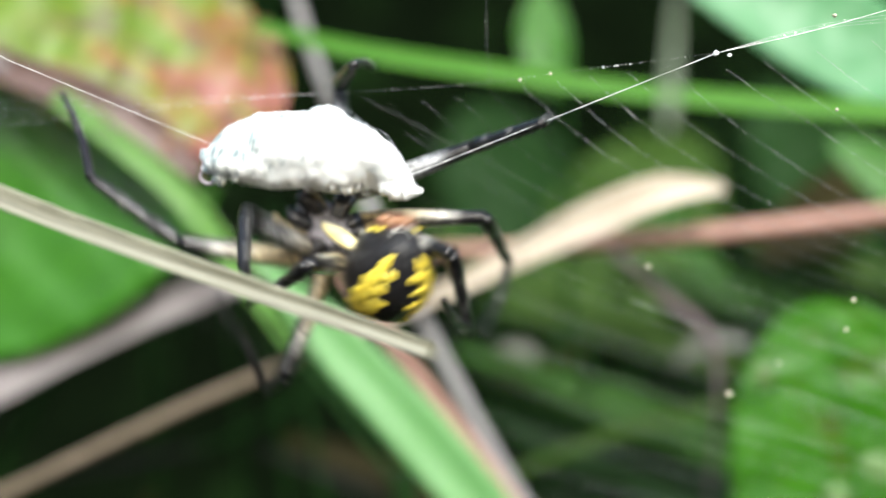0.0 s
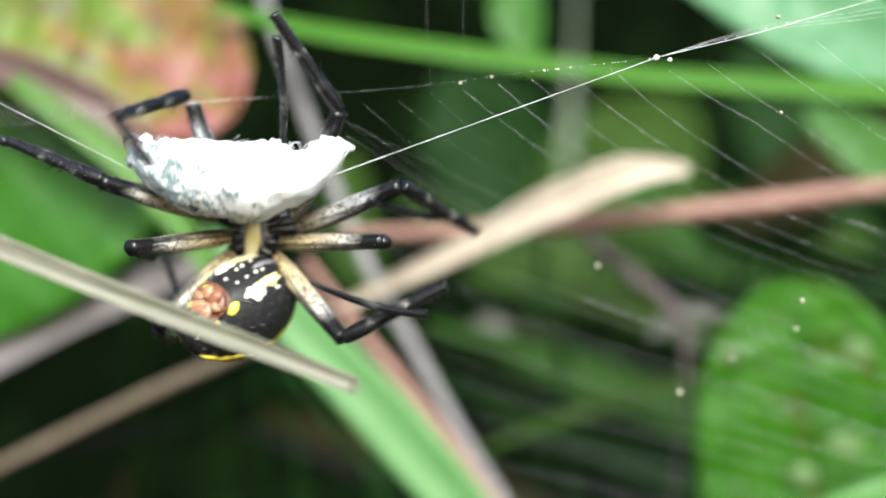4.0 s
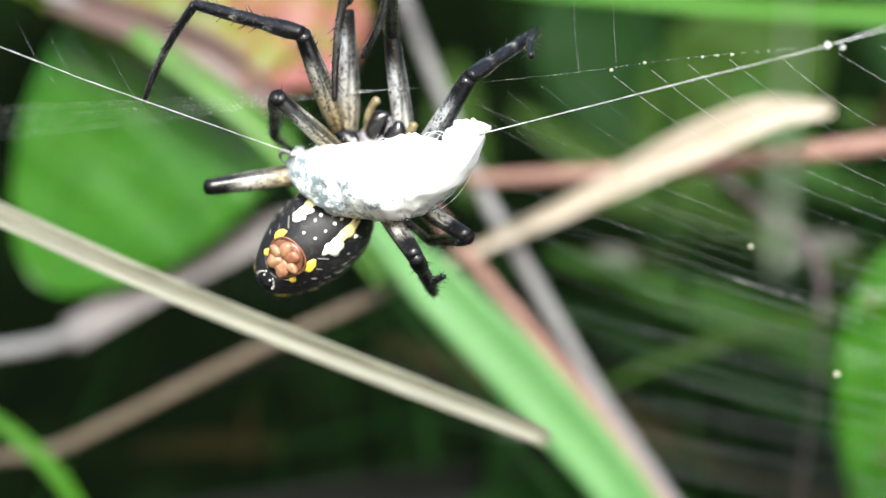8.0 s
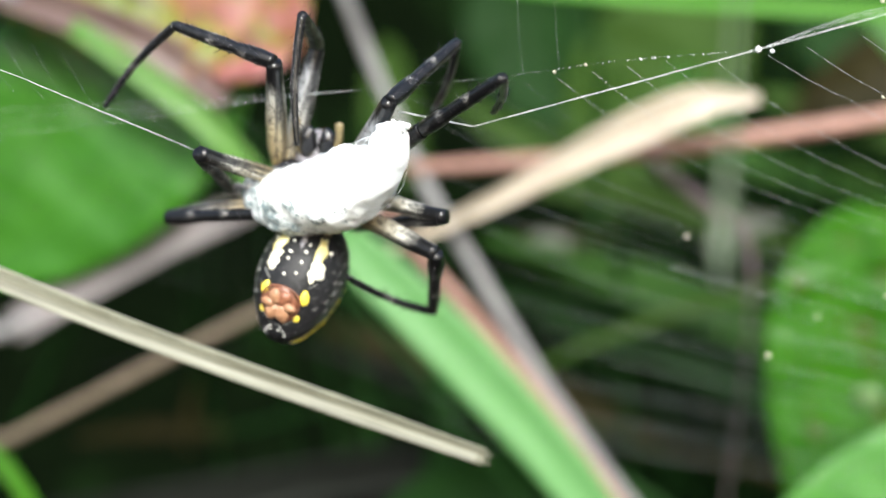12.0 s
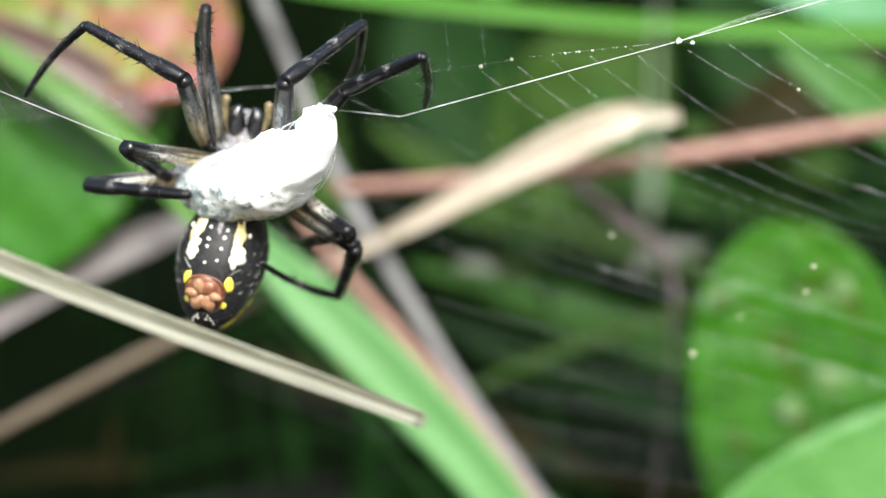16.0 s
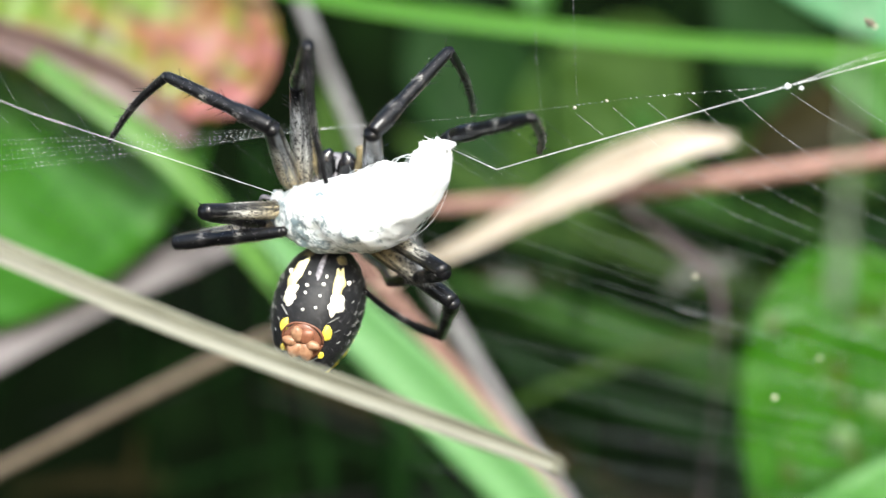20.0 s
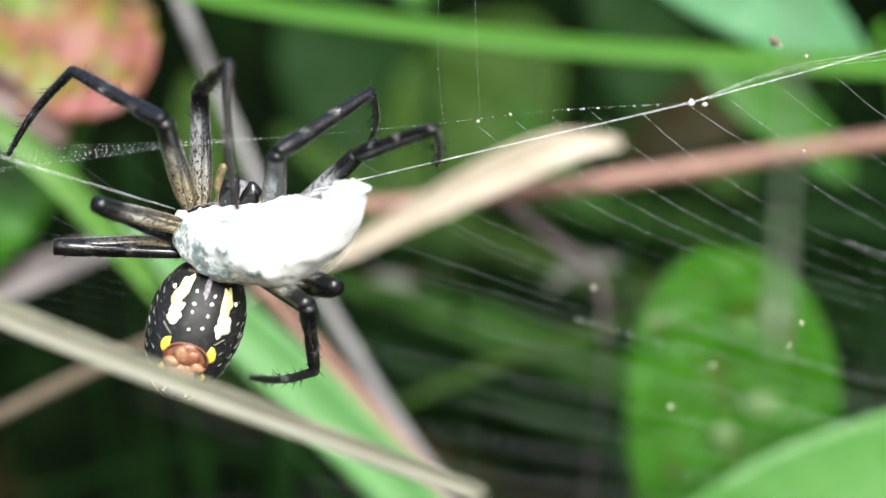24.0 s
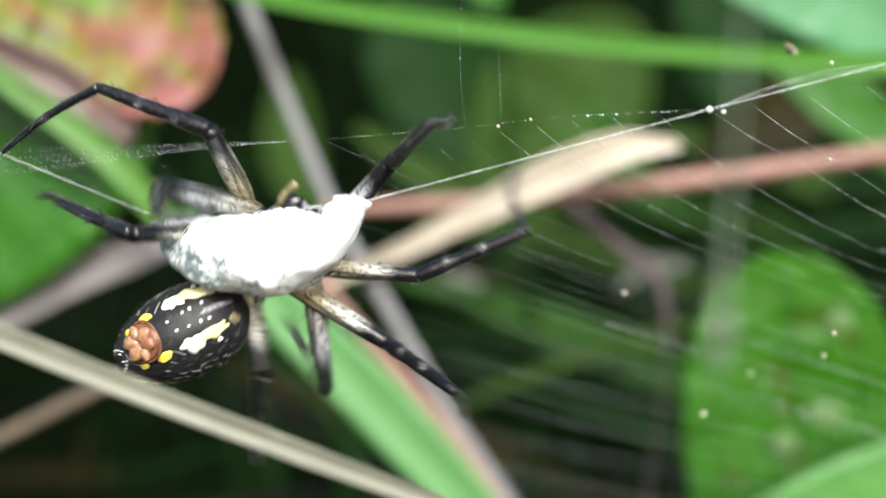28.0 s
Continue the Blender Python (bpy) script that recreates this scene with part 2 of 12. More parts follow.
def leg_skin(name, stops, length):
    """Pigment that changes along the segment, broken up by hair."""
    m, n, l, s = nodes_of(name)
    v = coords(n, l, "Object", (1 / MM,) * 3)
    sep, add = n.new("ShaderNodeSeparateXYZ"), n.new("ShaderNodeMath")
    l.new(v, sep.inputs[0])
    add.operation = "MULTIPLY_ADD"
    add.inputs[1].default_value = 1 / length
    l.new(sep.outputs[2], add.inputs[0])
    fine = grain(n, l, coords(n, l, "Object", (2.6 / MM, 2.6 / MM, 0.55 / MM)), 1.0, 5, 0.7)
    bands = grain(n, l, coords(n, l, "Object", (0.95 / MM, 0.95 / MM, 0.035 / MM)), 1.0, 2, 0.5)
    off = n.new("ShaderNodeMath")
    off.operation = "MULTIPLY_ADD"
    off.inputs[1].default_value, off.inputs[2].default_value = 0.2, -0.1
    l.new(fine, off.inputs[0])
    l.new(off.outputs[0], add.inputs[2])
    c = ramp(n, l, add.outputs[0], stops)
    c = mixed(n, l, ramp(n, l, bands, [(0.53, (0, 0, 0)), (0.62, (0.85, 0.85, 0.85))]), c, (0.007, 0.007, 0.008))
    flecks = grain(n, l, coords(n, l, "Object", (4.6 / MM, 4.6 / MM, 2.0 / MM)), 1.0, 3, 0.75)
    c = mixed(n, l, ramp(n, l, flecks, [(0.5, (0, 0, 0)), (0.57, (0.92, 0.92, 0.92))]), c, (0.006, 0.006, 0.007))
    l.new(mixed(n, l, ramp(n, l, fine, [(0.46, (0, 0, 0)), (0.68, (0.6, 0.6, 0.6))]), c, (0.006, 0.006, 0.006)), s.inputs["Base Color"])
    s.inputs["Roughness"].default_value, s.inputs["Coat Weight"].default_value = 0.36, 0.45
    s.inputs["Specular IOR Level"].default_value = 0.18
    s.inputs["Coat Roughness"].default_value = 0.1
    relief(n, l, flecks, s, 0.7, 0.06 * MM)
    return m


DARK = (0.005, 0.005, 0.006)
FEMUR = leg_skin("femur_skin", [(0.0, (0.5, 0.36, 0.16)), (0.4, (0.56, 0.47, 0.3)), (0.7, (0.5, 0.49, 0.45)), (0.84, DARK)], 14.0)
FEMUR_GREY = leg_skin("grey_femur_skin", [(0.0, (0.42, 0.34, 0.21)), (0.35, (0.45, 0.44, 0.41)), (0.68, (0.4, 0.41, 0.43)), (0.84, DARK)], 14.0)
TIBIA = leg_skin("tibia_skin", [(0.0, DARK), (0.24, DARK), (0.27, (0.14, 0.135, 0.13)), (0.31, DARK), (0.56, DARK), (0.61, (0.3, 0.29, 0.27)), (0.65, DARK)], 12.0)
METATARSUS = leg_skin("metatarsus_skin", [(0.0, DARK), (0.45, (0.02, 0.02, 0.022)), (0.52, (0.16, 0.155, 0.15)), (0.6, DARK)], 13.0)


def autumn_leaf():
    """Green-yellow that turns red towards the tip and the margin, with brown blotches."""
    m, n, l, s = nodes_of("autumn_leaf")
    uv = coords(n, l, "UV", (1, 1, 1))
    sep, mad = n.new("ShaderNodeSeparateXYZ"), n.new("ShaderNodeMath")
    l.new(uv, sep.inputs[0])
    mad.operation = "MULTIPLY_ADD"
    mad.inputs[1].default_value = 2.3
    blotch = grain(n, l, uv, 6.0, 5)
    l.new(blotch, mad.inputs[0])
    l.new(sep.outputs[1], mad.inputs[2])
    m2 = n.new("ShaderNodeMath")
    m2.operation = "MULTIPLY_ADD"
    m2.inputs[1].default_value, m2.inputs[2].default_value = 0.52, -0.25
    l.new(mad.outputs[0], m2.inputs[0])
    c = ramp(n, l, m2.outputs[0], [(0.58, (0.115, 0.2, 0.011)), (0.7, (0.2, 0.185, 0.02)), (0.79, (0.24, 0.11, 0.035)), (0.92, (0.29, 0.085, 0.085))])
    dots = grain(n, l, uv, 11.0, 4)
    c = mixed(n, l, ramp(n, l, dots, [(0.5, (0, 0, 0)), (0.62, (0.75, 0.75, 0.75))]), c, (0.1, 0.05, 0.048))
    l.new(c, s.inputs["Base Color"])
    s.inputs["Roughness"].default_value = 0.5
    relief(n, l, blotch, s, 0.3, 0.3 * MM)
    t, mix = n.new("ShaderNodeBsdfTranslucent"), n.new("ShaderNodeMixShader")
    l.new(c, t.inputs[0])
    mix.inputs[0].default_value = 0.3
    l.new(s.outputs[0], mix.inputs[1])
    l.new(t.outputs[0], mix.inputs[2])
    l.new(mix.outputs[0], n["Material Output"].inputs[0])
    return m


LEAF_AUTUMN = autumn_leaf()


def silk_material(name, alpha, colour=(0.9, 0.92, 0.93)):
    m, n, l, s = nodes_of(name)
    v = coords(n, l, "Object", (1 / MM,) * 3)
    beads = grain(n, l, v, 1.3, 2)
    s.inputs["Base Color"].default_value = (*colour, 1)
    s.inputs["Roughness"].default_value = 0.35
    s.inputs["Sheen Weight"].default_value = 0.3
    t, mix = n.new("ShaderNodeBsdfTransparent"), n.new("ShaderNodeMixShader")
    l.new(ramp(n, l, beads, [(0.35, (alpha * 0.5,) * 3), (0.65, (min(1.0, alpha * 1.4),) * 3)]), mix.inputs[0])
    l.new(t.outputs[0], mix.inputs[1])
    l.new(s.outputs[0], mix.inputs[2])
    l.new(mix.outputs[0], n["Material Output"].inputs[0])
    return m


SILK = silk_material("silk_thread", 0.36)
SILK_FAINT = silk_material("fine_silk_thread", 0.26)
SILK_DIM = silk_material("dim_silk_thread", 0.105)
SILK_CORD = silk_material("silk_cord", 0.9)


def wrapped_silk():
    m, n, l, s = nodes_of("wrapped_silk")
    v = coords(n, l, "Object", (1 / MM,) * 3)
    bands = coords(n, l, "Object", (0.25 / MM, 1.6 / MM, 1.6 / MM))
    veil, fibre = grain(n, l, v, 0.5, 6, 0.7), grain(n, l, bands, 1.6, 5, 0.7)
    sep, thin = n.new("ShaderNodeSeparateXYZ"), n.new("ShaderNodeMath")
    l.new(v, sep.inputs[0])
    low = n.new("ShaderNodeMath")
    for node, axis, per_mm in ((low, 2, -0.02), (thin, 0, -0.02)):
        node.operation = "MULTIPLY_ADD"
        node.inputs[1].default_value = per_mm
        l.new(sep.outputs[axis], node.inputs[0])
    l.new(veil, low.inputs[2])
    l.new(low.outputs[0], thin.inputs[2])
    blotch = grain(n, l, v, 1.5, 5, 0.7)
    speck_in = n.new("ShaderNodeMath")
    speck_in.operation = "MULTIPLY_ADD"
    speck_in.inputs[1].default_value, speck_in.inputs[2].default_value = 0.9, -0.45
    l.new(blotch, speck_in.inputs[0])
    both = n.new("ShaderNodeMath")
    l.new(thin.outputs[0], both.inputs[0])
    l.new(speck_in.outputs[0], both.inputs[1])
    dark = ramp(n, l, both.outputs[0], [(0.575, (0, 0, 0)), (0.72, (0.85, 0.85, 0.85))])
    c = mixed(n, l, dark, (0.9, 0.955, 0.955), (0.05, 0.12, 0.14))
    l.new(mixed(n, l, ramp(n, l, fibre, [(0.55, (0, 0, 0)), (0.8, (0.3, 0.3, 0.3))]), c, (0.6, 0.68, 0.68)), s.inputs["Base Color"])
    s.inputs["Roughness"].default_value = 0.45
    s.inputs["Subsurface Weight"].default_value = 0.85
    s.inputs["Subsurface Radius"].default_value = (1.0, 1.0, 1.0)
    s.inputs["Subsurface Scale"].default_value = 1.6 * MM
    s.inputs["Sheen Weight"].default_value = 0.4
    relief(n, l, fibre, s, 0.8, 0.16 * MM)
    return m


WRAP = wrapped_silk()


# ---- mesh helpers ----
def part(name, bm, material, parent=None, label="", smooth=True):
    me = bpy.data.meshes.new(name)
    for fc in bm.faces:
        fc.smooth = smooth
    bm.normal_update()
    bm.to_mesh(me)
    bm.free()
    me.materials.append(material)
    ob = new(name, me)
    if parent:
        ob.parent = parent
    return tagged(ob, label) if label else ob


def thing(name, label, category, group="", kind=""):
    return tagged(new(name), label, category, group, kind)


def spline(pts, steps):
    """Catmull-Rom points through pts (millimetres), steps to a span."""
    p = [Vector(q) for q in pts]
    p = [2 * p[0] - p[1], *p, 2 * p[-1] - p[-2]]
    out = []
    for i in range(1, len(p) - 2):
        for k in range(steps):
            u = k / steps
            a, b, c, d = p[i - 1:i + 3]
            out.append(0.5 * (2 * b + (c - a) * u + (2 * a - 5 * b + 4 * c - d) * u * u + (3 * b - a - 3 * c + d) * u ** 3))
    out.append(p[-2].copy())
    return out


def spread(values, count):
    return [float(v) for v in np.interp(np.linspace(0, 1, count), np.linspace(0, 1, len(values)), values)]


def frames(line):
    """Directions along a line, with side and up vectors that turn as little as they can."""
    out, up = [], None
    for i, q in enumerate(line):
        d = (line[min(i + 1, len(line) - 1)] - line[max(i - 1, 0)]).normalized()
        up = (Vector((0, -1, 0.15)) if up is None else up)
        side = d.cross(up).normalized()
        up = side.cross(d).normalized()
        out.append((d, side, up))
    return out


def add_tube(bm, pts, radii, sides=8, steps=6, flat=1.0, knots=0.0):
    line = spline(pts, steps) if len(pts) > 2 or steps > 1 else [Vector(p) for p in pts]
    rr = spread(radii, len(line))
    rings = []
    for i, ((d, side, up), q) in enumerate(zip(frames(line), line)):
        r = rr[i] * (1 + knots * math.sin(i * 2.1) * math.sin(i * 0.7))
        rings.append([bm.verts.new((q + side * r * math.cos(a) + up * r * flat * math.sin(a)) * MM)
                      for a in (2 * math.pi * k / sides for k in range(sides))])
    for a, b in zip(rings, rings[1:]):
        for k in range(sides):
            bm.faces.new((a[k], a[(k + 1) % sides], b[(k + 1) % sides], b[k]))
    bm.faces.new(rings[0][::-1])
    bm.faces.new(rings[-1])


def tube(pts, radii, sides=8, steps=6, flat=1.0, knots=0.0):
    bm = bmesh.new()
    add_tube(bm, pts, radii, sides, steps, flat, knots)
    return bm


def add_sheet(bm, line, fr, widths, across, dish, ripple, thick, seed, twist=0.0):
    """A leaf-like sheet with a front and a back, with UV: u across, v along."""
    uv = bm.loops.layers.uv.verify()
    front, back = [], []
    n = len(line)
    for i, (q, (d, side, up)) in enumerate(zip(line, fr)):
        ang = twist * (i / (n - 1) - 0.5)
        s = side * math.cos(ang) + up * math.sin(ang)
        u = up * math.cos(ang) - side * math.sin(ang)
        rf, rb = [], []
        for k in range(across + 1):
            e = 2 * k / across - 1
            wave = ripple * noise.noise(Vector((i * 0.35 + seed, e * 1.7, seed * 2.3)))
            w = widths[i] / 2
            p = q + s * w * e + u * (dish * w * abs(e) ** 1.5 + wave * w)
            rf.append(bm.verts.new((p + u * thick / 2) * MM))
            rb.append(bm.verts.new((p - u * thick / 2) * MM))
        front.append(rf)
        back.append(rb)

    def face(vs, uvs):
        f = bm.faces.new(vs)
        for lp, c in zip(f.loops, uvs):
            lp[uv].uv = c

    for i in range(n - 1):
        for k in range(across):
            c = [((k + a) / across, (i + b) / (n - 1)) for a, b in ((0, 0), (1, 0), (1, 1), (0, 1))]
            face((front[i][k], front[i][k + 1], front[i + 1][k + 1], front[i + 1][k]), c)
            face((back[i][k], back[i + 1][k], back[i + 1][k + 1], back[i][k + 1]), (c[0], c[3], c[2], c[1]))
        for k, o in ((0, 1), (across, -1)):
            q = (front[i][k], front[i + 1][k], back[i + 1][k], back[i][k])
            face(q[::o], [(k / across, i / (n - 1))] * 4)
    for i in (0, n - 1):
        for k in range(across):
            face((front[i][k], back[i][k], back[i][k + 1], front[i][k + 1]), [(k / across, i / (n - 1))] * 4)


def blade(pts, widths, dish=0.25, ripple=0.05, thick=0.25, across=6, steps=10, seed=1.0, twist=0.0):
    bm = bmesh.new()
    line = spline(pts, steps)
    add_sheet(bm, line, frames(line), spread(widths, len(line)), across, dish, ripple, thick, seed, twist)
    return bm


def leaf(pts, width, blunt=0.5, dish=0.15, ripple=0.12, thick=0.3, seed=1.0, teeth=0.0, steps=16):
    """A broad leaf along pts from stalk to tip; blunt: how full it stays towards the tip."""
    bm = bmesh.new()
    line = spline(pts, steps)
    n = len(line)
    ws = []
    for i in range(n):
        v = i / (n - 1)
        w = math.sin(math.pi * min(1, max(0.0, v)) ** (0.75 + 0.5 * blunt)) ** (0.75 - 0.35 * blunt)
        ws.append(max(0.02, width * w * (1 + teeth * math.sin(i * 1.9) + 0.5 * teeth * noise.noise(Vector((i * 0.5, seed, 0))))))
    add_sheet(bm, line, frames(line), ws, 12, dish, ripple, thick, seed)
    return bm


GROUND = -360.0


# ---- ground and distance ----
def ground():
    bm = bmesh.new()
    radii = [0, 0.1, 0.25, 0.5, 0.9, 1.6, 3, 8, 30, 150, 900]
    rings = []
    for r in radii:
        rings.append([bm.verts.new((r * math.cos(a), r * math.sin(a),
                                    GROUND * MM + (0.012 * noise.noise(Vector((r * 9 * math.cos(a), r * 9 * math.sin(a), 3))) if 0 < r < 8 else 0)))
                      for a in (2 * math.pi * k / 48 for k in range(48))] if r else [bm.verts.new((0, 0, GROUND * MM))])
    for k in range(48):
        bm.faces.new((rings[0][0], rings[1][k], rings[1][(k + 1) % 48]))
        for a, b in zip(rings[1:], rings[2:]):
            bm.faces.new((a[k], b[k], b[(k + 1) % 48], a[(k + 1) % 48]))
    tagged(part("ground", bm, SOIL), "bare soil under dense meadow plants, painted near black for shade", "ground", kind="structure")


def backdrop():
    """The deep shade of the meadow, painted near black on a tall curved sheet far behind the plants."""
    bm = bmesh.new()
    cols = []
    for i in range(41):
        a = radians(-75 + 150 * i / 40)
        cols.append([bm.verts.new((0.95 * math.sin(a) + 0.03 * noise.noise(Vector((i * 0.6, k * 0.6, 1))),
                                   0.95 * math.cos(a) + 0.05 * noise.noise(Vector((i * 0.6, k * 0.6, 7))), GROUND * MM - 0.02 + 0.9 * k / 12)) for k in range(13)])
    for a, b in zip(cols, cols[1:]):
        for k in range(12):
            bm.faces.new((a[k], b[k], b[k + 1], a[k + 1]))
    tagged(part("backdrop", bm, SHADE), "curved sheet painted near black as the deep shade behind the plants", "undergrowth", kind="structure")


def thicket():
    """Uncountable grass behind, its shade put into the blades' colour: one mesh of arching blades."""
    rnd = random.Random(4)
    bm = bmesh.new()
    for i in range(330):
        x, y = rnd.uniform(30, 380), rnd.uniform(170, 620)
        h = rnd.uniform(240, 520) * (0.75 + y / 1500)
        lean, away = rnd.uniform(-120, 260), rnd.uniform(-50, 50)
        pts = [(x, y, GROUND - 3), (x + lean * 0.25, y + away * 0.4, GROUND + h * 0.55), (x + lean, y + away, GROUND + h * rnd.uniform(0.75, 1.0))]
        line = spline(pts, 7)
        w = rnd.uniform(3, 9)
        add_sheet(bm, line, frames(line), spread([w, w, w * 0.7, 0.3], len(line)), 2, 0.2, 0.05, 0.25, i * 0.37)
    tagged(part("meadow_grass", bm, THICKET), "dense meadow grass, its green darkened to stand for shade", "grass", kind="stuff")


ground()
backdrop()
thicket()


# ---- plants, each rooted in the ground ----
def rooted(last, dx=0.0, dy=30.0):
    """Two more points that carry a stalk from its last point down into the soil."""
    x, y, z = last
    return [(x + dx * 0.6, y + dy * 0.5, (z + GROUND) / 2), (x + dx, y + dy, GROUND - 4)]


def onward(pts, end, reach):
    """A point that goes on past an end of the line in the same direction."""
    a, b = Vector(pts[end]), Vector(pts[1 if end == 0 else -2])
    return tuple(a + (a - b).normalized() * reach)


def grass_plant(name, label, category, pts, widths, material, dish=0.25, seed=1.0, twist=0.0, stalk=REED, end=-1, dx=0.0, dy=30.0, ripple=0.05, part_name="blade", reach=60.0, group=""):
    ob = thing(name, label, category, group)
    part(part_name, blade(pts, widths, dish=dish, seed=seed, twist=twist, ripple=ripple), material, ob)
    base = pts[end]
    r = max(0.5, widths[end] * 0.25)
    way = Vector(pts[end]) - Vector(pts[end + 1 if end == 0 else end - 1])
    start = Vector(base) - way.normalized() * 3
    far = onward(pts, end, reach)
    part("stalk", tube([tuple(start), base, far, *rooted(far, dx, dy)], [r * 0.6, r, r, r, r * 1.2], 7), stalk, ob)
    return ob


def stalk_plant(name, label, category, pts, radii, material, end=-1, dx=0.0, dy=30.0, flat=1.0):
    far = onward(pts, end, 70)
    full = [*pts, far, *rooted(far, dx, dy)]
    rr = [*radii, radii[-1], radii[-1], radii[-1]]
    ob = thing(name, label, category)
    part("stalk", tube(full, rr, 10, 8, flat, 0.05), material, ob)
    return ob


def leaf_plant(name, label, category, pts, width, material, dx=0.0, dy=40.0, stem=GRASS_TOP, group="", **more):
    """A broad leaf on a stalk that runs from the leaf's base back and down to the soil."""
    ob = thing(name, label, category, group)
    part("leaf", leaf(pts, width, **more), material, ob)
    a, b = Vector(pts[0]), Vector(pts[1])
    out = (a - b).normalized()
    mid = [tuple(b * 0.5 + a * 0.5 + Vector((0, 1.2, 0))), tuple(a + Vector((0, 0.6, 0))), tuple(a + out * 12 + Vector((0, 8, 0)))]
    part("leaf_stalk", tube([*mid, *rooted(mid[-1], dx, dy)], [0.4, 0.7, 0.9, 1.1, 1.3], 7), stem, ob)
    return ob


stalk_plant("reed_stalk", "thin grey-brown dry stalk leaning behind the web", "plant stalk",
            [(-41.3, 92.0, 37.2), (-35.5, 92.0, 21.3), (-21.5, 91.0, -12.1), (-13.4, 90.0, -26.3), (-0.2, 89.0, -48.8), (11.5, 88.0, -66.1)],
            [1.1, 1.2, 1.3, 1.3, 1.3, 1.4], REED, dx=40)
dry_grass = thing("dry_grass", "dead straw-coloured grass blade on a dull brown stalk", "dry grass")
part("blade", blade([(-26.1, 86.0, -26.6), (-15.9, 85.0, -21.6), (-8.8, 83.0, -18.2), (3.9, 82.0, -11.6), (16.3, 80.0, -5.4), (26.6, 79.0, -1.2), (36.6, 79.0, -0.2)],
                    [1.4, 2.4, 3.1, 4.7, 6.6, 5.8, 1.8], dish=0.5, seed=3.0, ripple=0.16, across=10, twist=0.5), STRAW, dry_grass)
DRY_STALK = [(-15.1, 87.0, -20.8), (-29.5, 88.0, -28.1), (-38.7, 88.0, -32.8), (-58.5, 88.0, -42.1), (-98.1, 88.0, -62.4), (-143.6, 88.0, -85.1)]
part("stalk", tube([*DRY_STALK, *rooted(DRY_STALK[-1], -40)], [0.4, 0.9, 1.05, 1.1, 1.1, 1.1, 1.2, 1.3], 10, 8, 1.0, 0.05), UMBER, dry_grass)
stalk_plant("reddish_stalk", "smooth reddish-brown stalk crossing behind the straw", "plant stalk",
            [(-23.4, 90.0, -12.3), (-5.2, 90.0, -11.3), (16.9, 90.0, -9.6), (44.7, 90.0, -6.0), (74.5, 92.0, -1.6), (95.2, 95.0, 1.0)],
            [1.0, 1.4, 1.6, 1.7, 1.7, 1.7], RUST, dx=60)
grass_plant("green_grass_stem", "long bright green grass blade bending across the top", "grass",
            [(-44.8, 80.0, 26.4), (-27.5, 80.0, 22.4), (-4.6, 80.0, 19.1), (23.7, 80.0, 15.9), (51.7, 80.0, 14.0), (89.4, 82.0, 12.5)],
            [2.0, 3.0, 3.4, 3.4, 3.6, 4.0], GRASS_TOP, dish=0.3, seed=2.0, dx=80, stalk=GRASS_TOP)
grass_plant("fresh_grass_blade", "wide fresh green grass blade arching behind the spider", "grass",
            [(-45.1, 80.0, -11.9), (-36.9, 80.0, -19.7), (-27.3, 80.0, -29.5), (-12.8, 79.0, -43.8), (1.6, 78.0, -59.6), (10.6, 77.0, -71.5), (18.6, 77.0, -82.5), (27.0, 76.0, -95.0)],
            [1.5, 5.0, 9.0, 10.2, 9.2, 8.2, 7.4, 7.0], GRASS, dish=0.22, seed=5.0, dx=50, stalk=GRASS_TOP)
stalk_plant("russet_stalk", "russet stalk running along the green blade", "plant stalk",
            [(-28.7, 84.0, -16.6), (-20.7, 83.0, -26.5), (-10.4, 82.0, -38.2), (-0.2, 81.0, -50.4), (9.8, 81.0, -64.2), (21.5, 81.0, -80.5), (30.0, 81.0, -93.0)],
            [0.7, 1.1, 1.3, 1.2, 1.2, 1.2, 1.2], RUST, dx=40)
grass_plant("weathered_grass", "grey-mauve weathered grass blade", "dry grass",
            [(-100.5, 95.0, -43.2), (-76.2, 95.0, -29.7), (-57.9, 95.0, -21.5), (-44.2, 96.0, -17.1)],
            [6.0, 6.2, 5.8, 2.0], STRAW_GREY, dish=0.3, seed=6.0, end=0, dx=-30)
broad_leaf = leaf_plant("broad_leaf_plant", "broad rounded green leaf with brown specks", "leafy plant",
           [(65.0, 90.0, -99.9), (60.8, 87.0, -66.3), (57.4, 84.0, -38.7), (54.2, 84.0, -17.7)], 39, LEAF, blunt=0.75, dish=0.12, ripple=0.08, seed=7.0, dx=30)
for k, (x, y, z, r) in enumerate(((64.4, 84.6, -46.0, 3.4), (66.2, 83.1, -29.6, 3.0), (57.4, 84.0, -51.5, 2.2), (52.6, 83.6, -41.0, 1.6))):
    bm = bmesh.new()
    bmesh.ops.create_icosphere(bm, subdivisions=3, radius=r)
    for v in bm.verts:
        f = 1 + 0.4 * noise.noise(Vector((v.co.x, v.co.z, k * 3.1)))
        v.co = Vector((x + v.co.x * f, y + 0.1 + 0.22 * v.co.y, z + v.co.z * f * 0.85)) * MM
    part("pale_spot", bm, LEAF_SPOT, broad_leaf, "pale mined spot of the leaf")
leaf_plant("young_leaf_plant", "bright smooth young green leaf", "leafy plant",
           [(99.4, 74.0, -45.1), (81.3, 73.0, -58.0), (57.8, 72.0, -67.0), (35.7, 72.0, -77.1)], 27, LEAF_BRIGHT, blunt=0.35, dish=0.12, ripple=0.06, seed=8.0, dx=60)
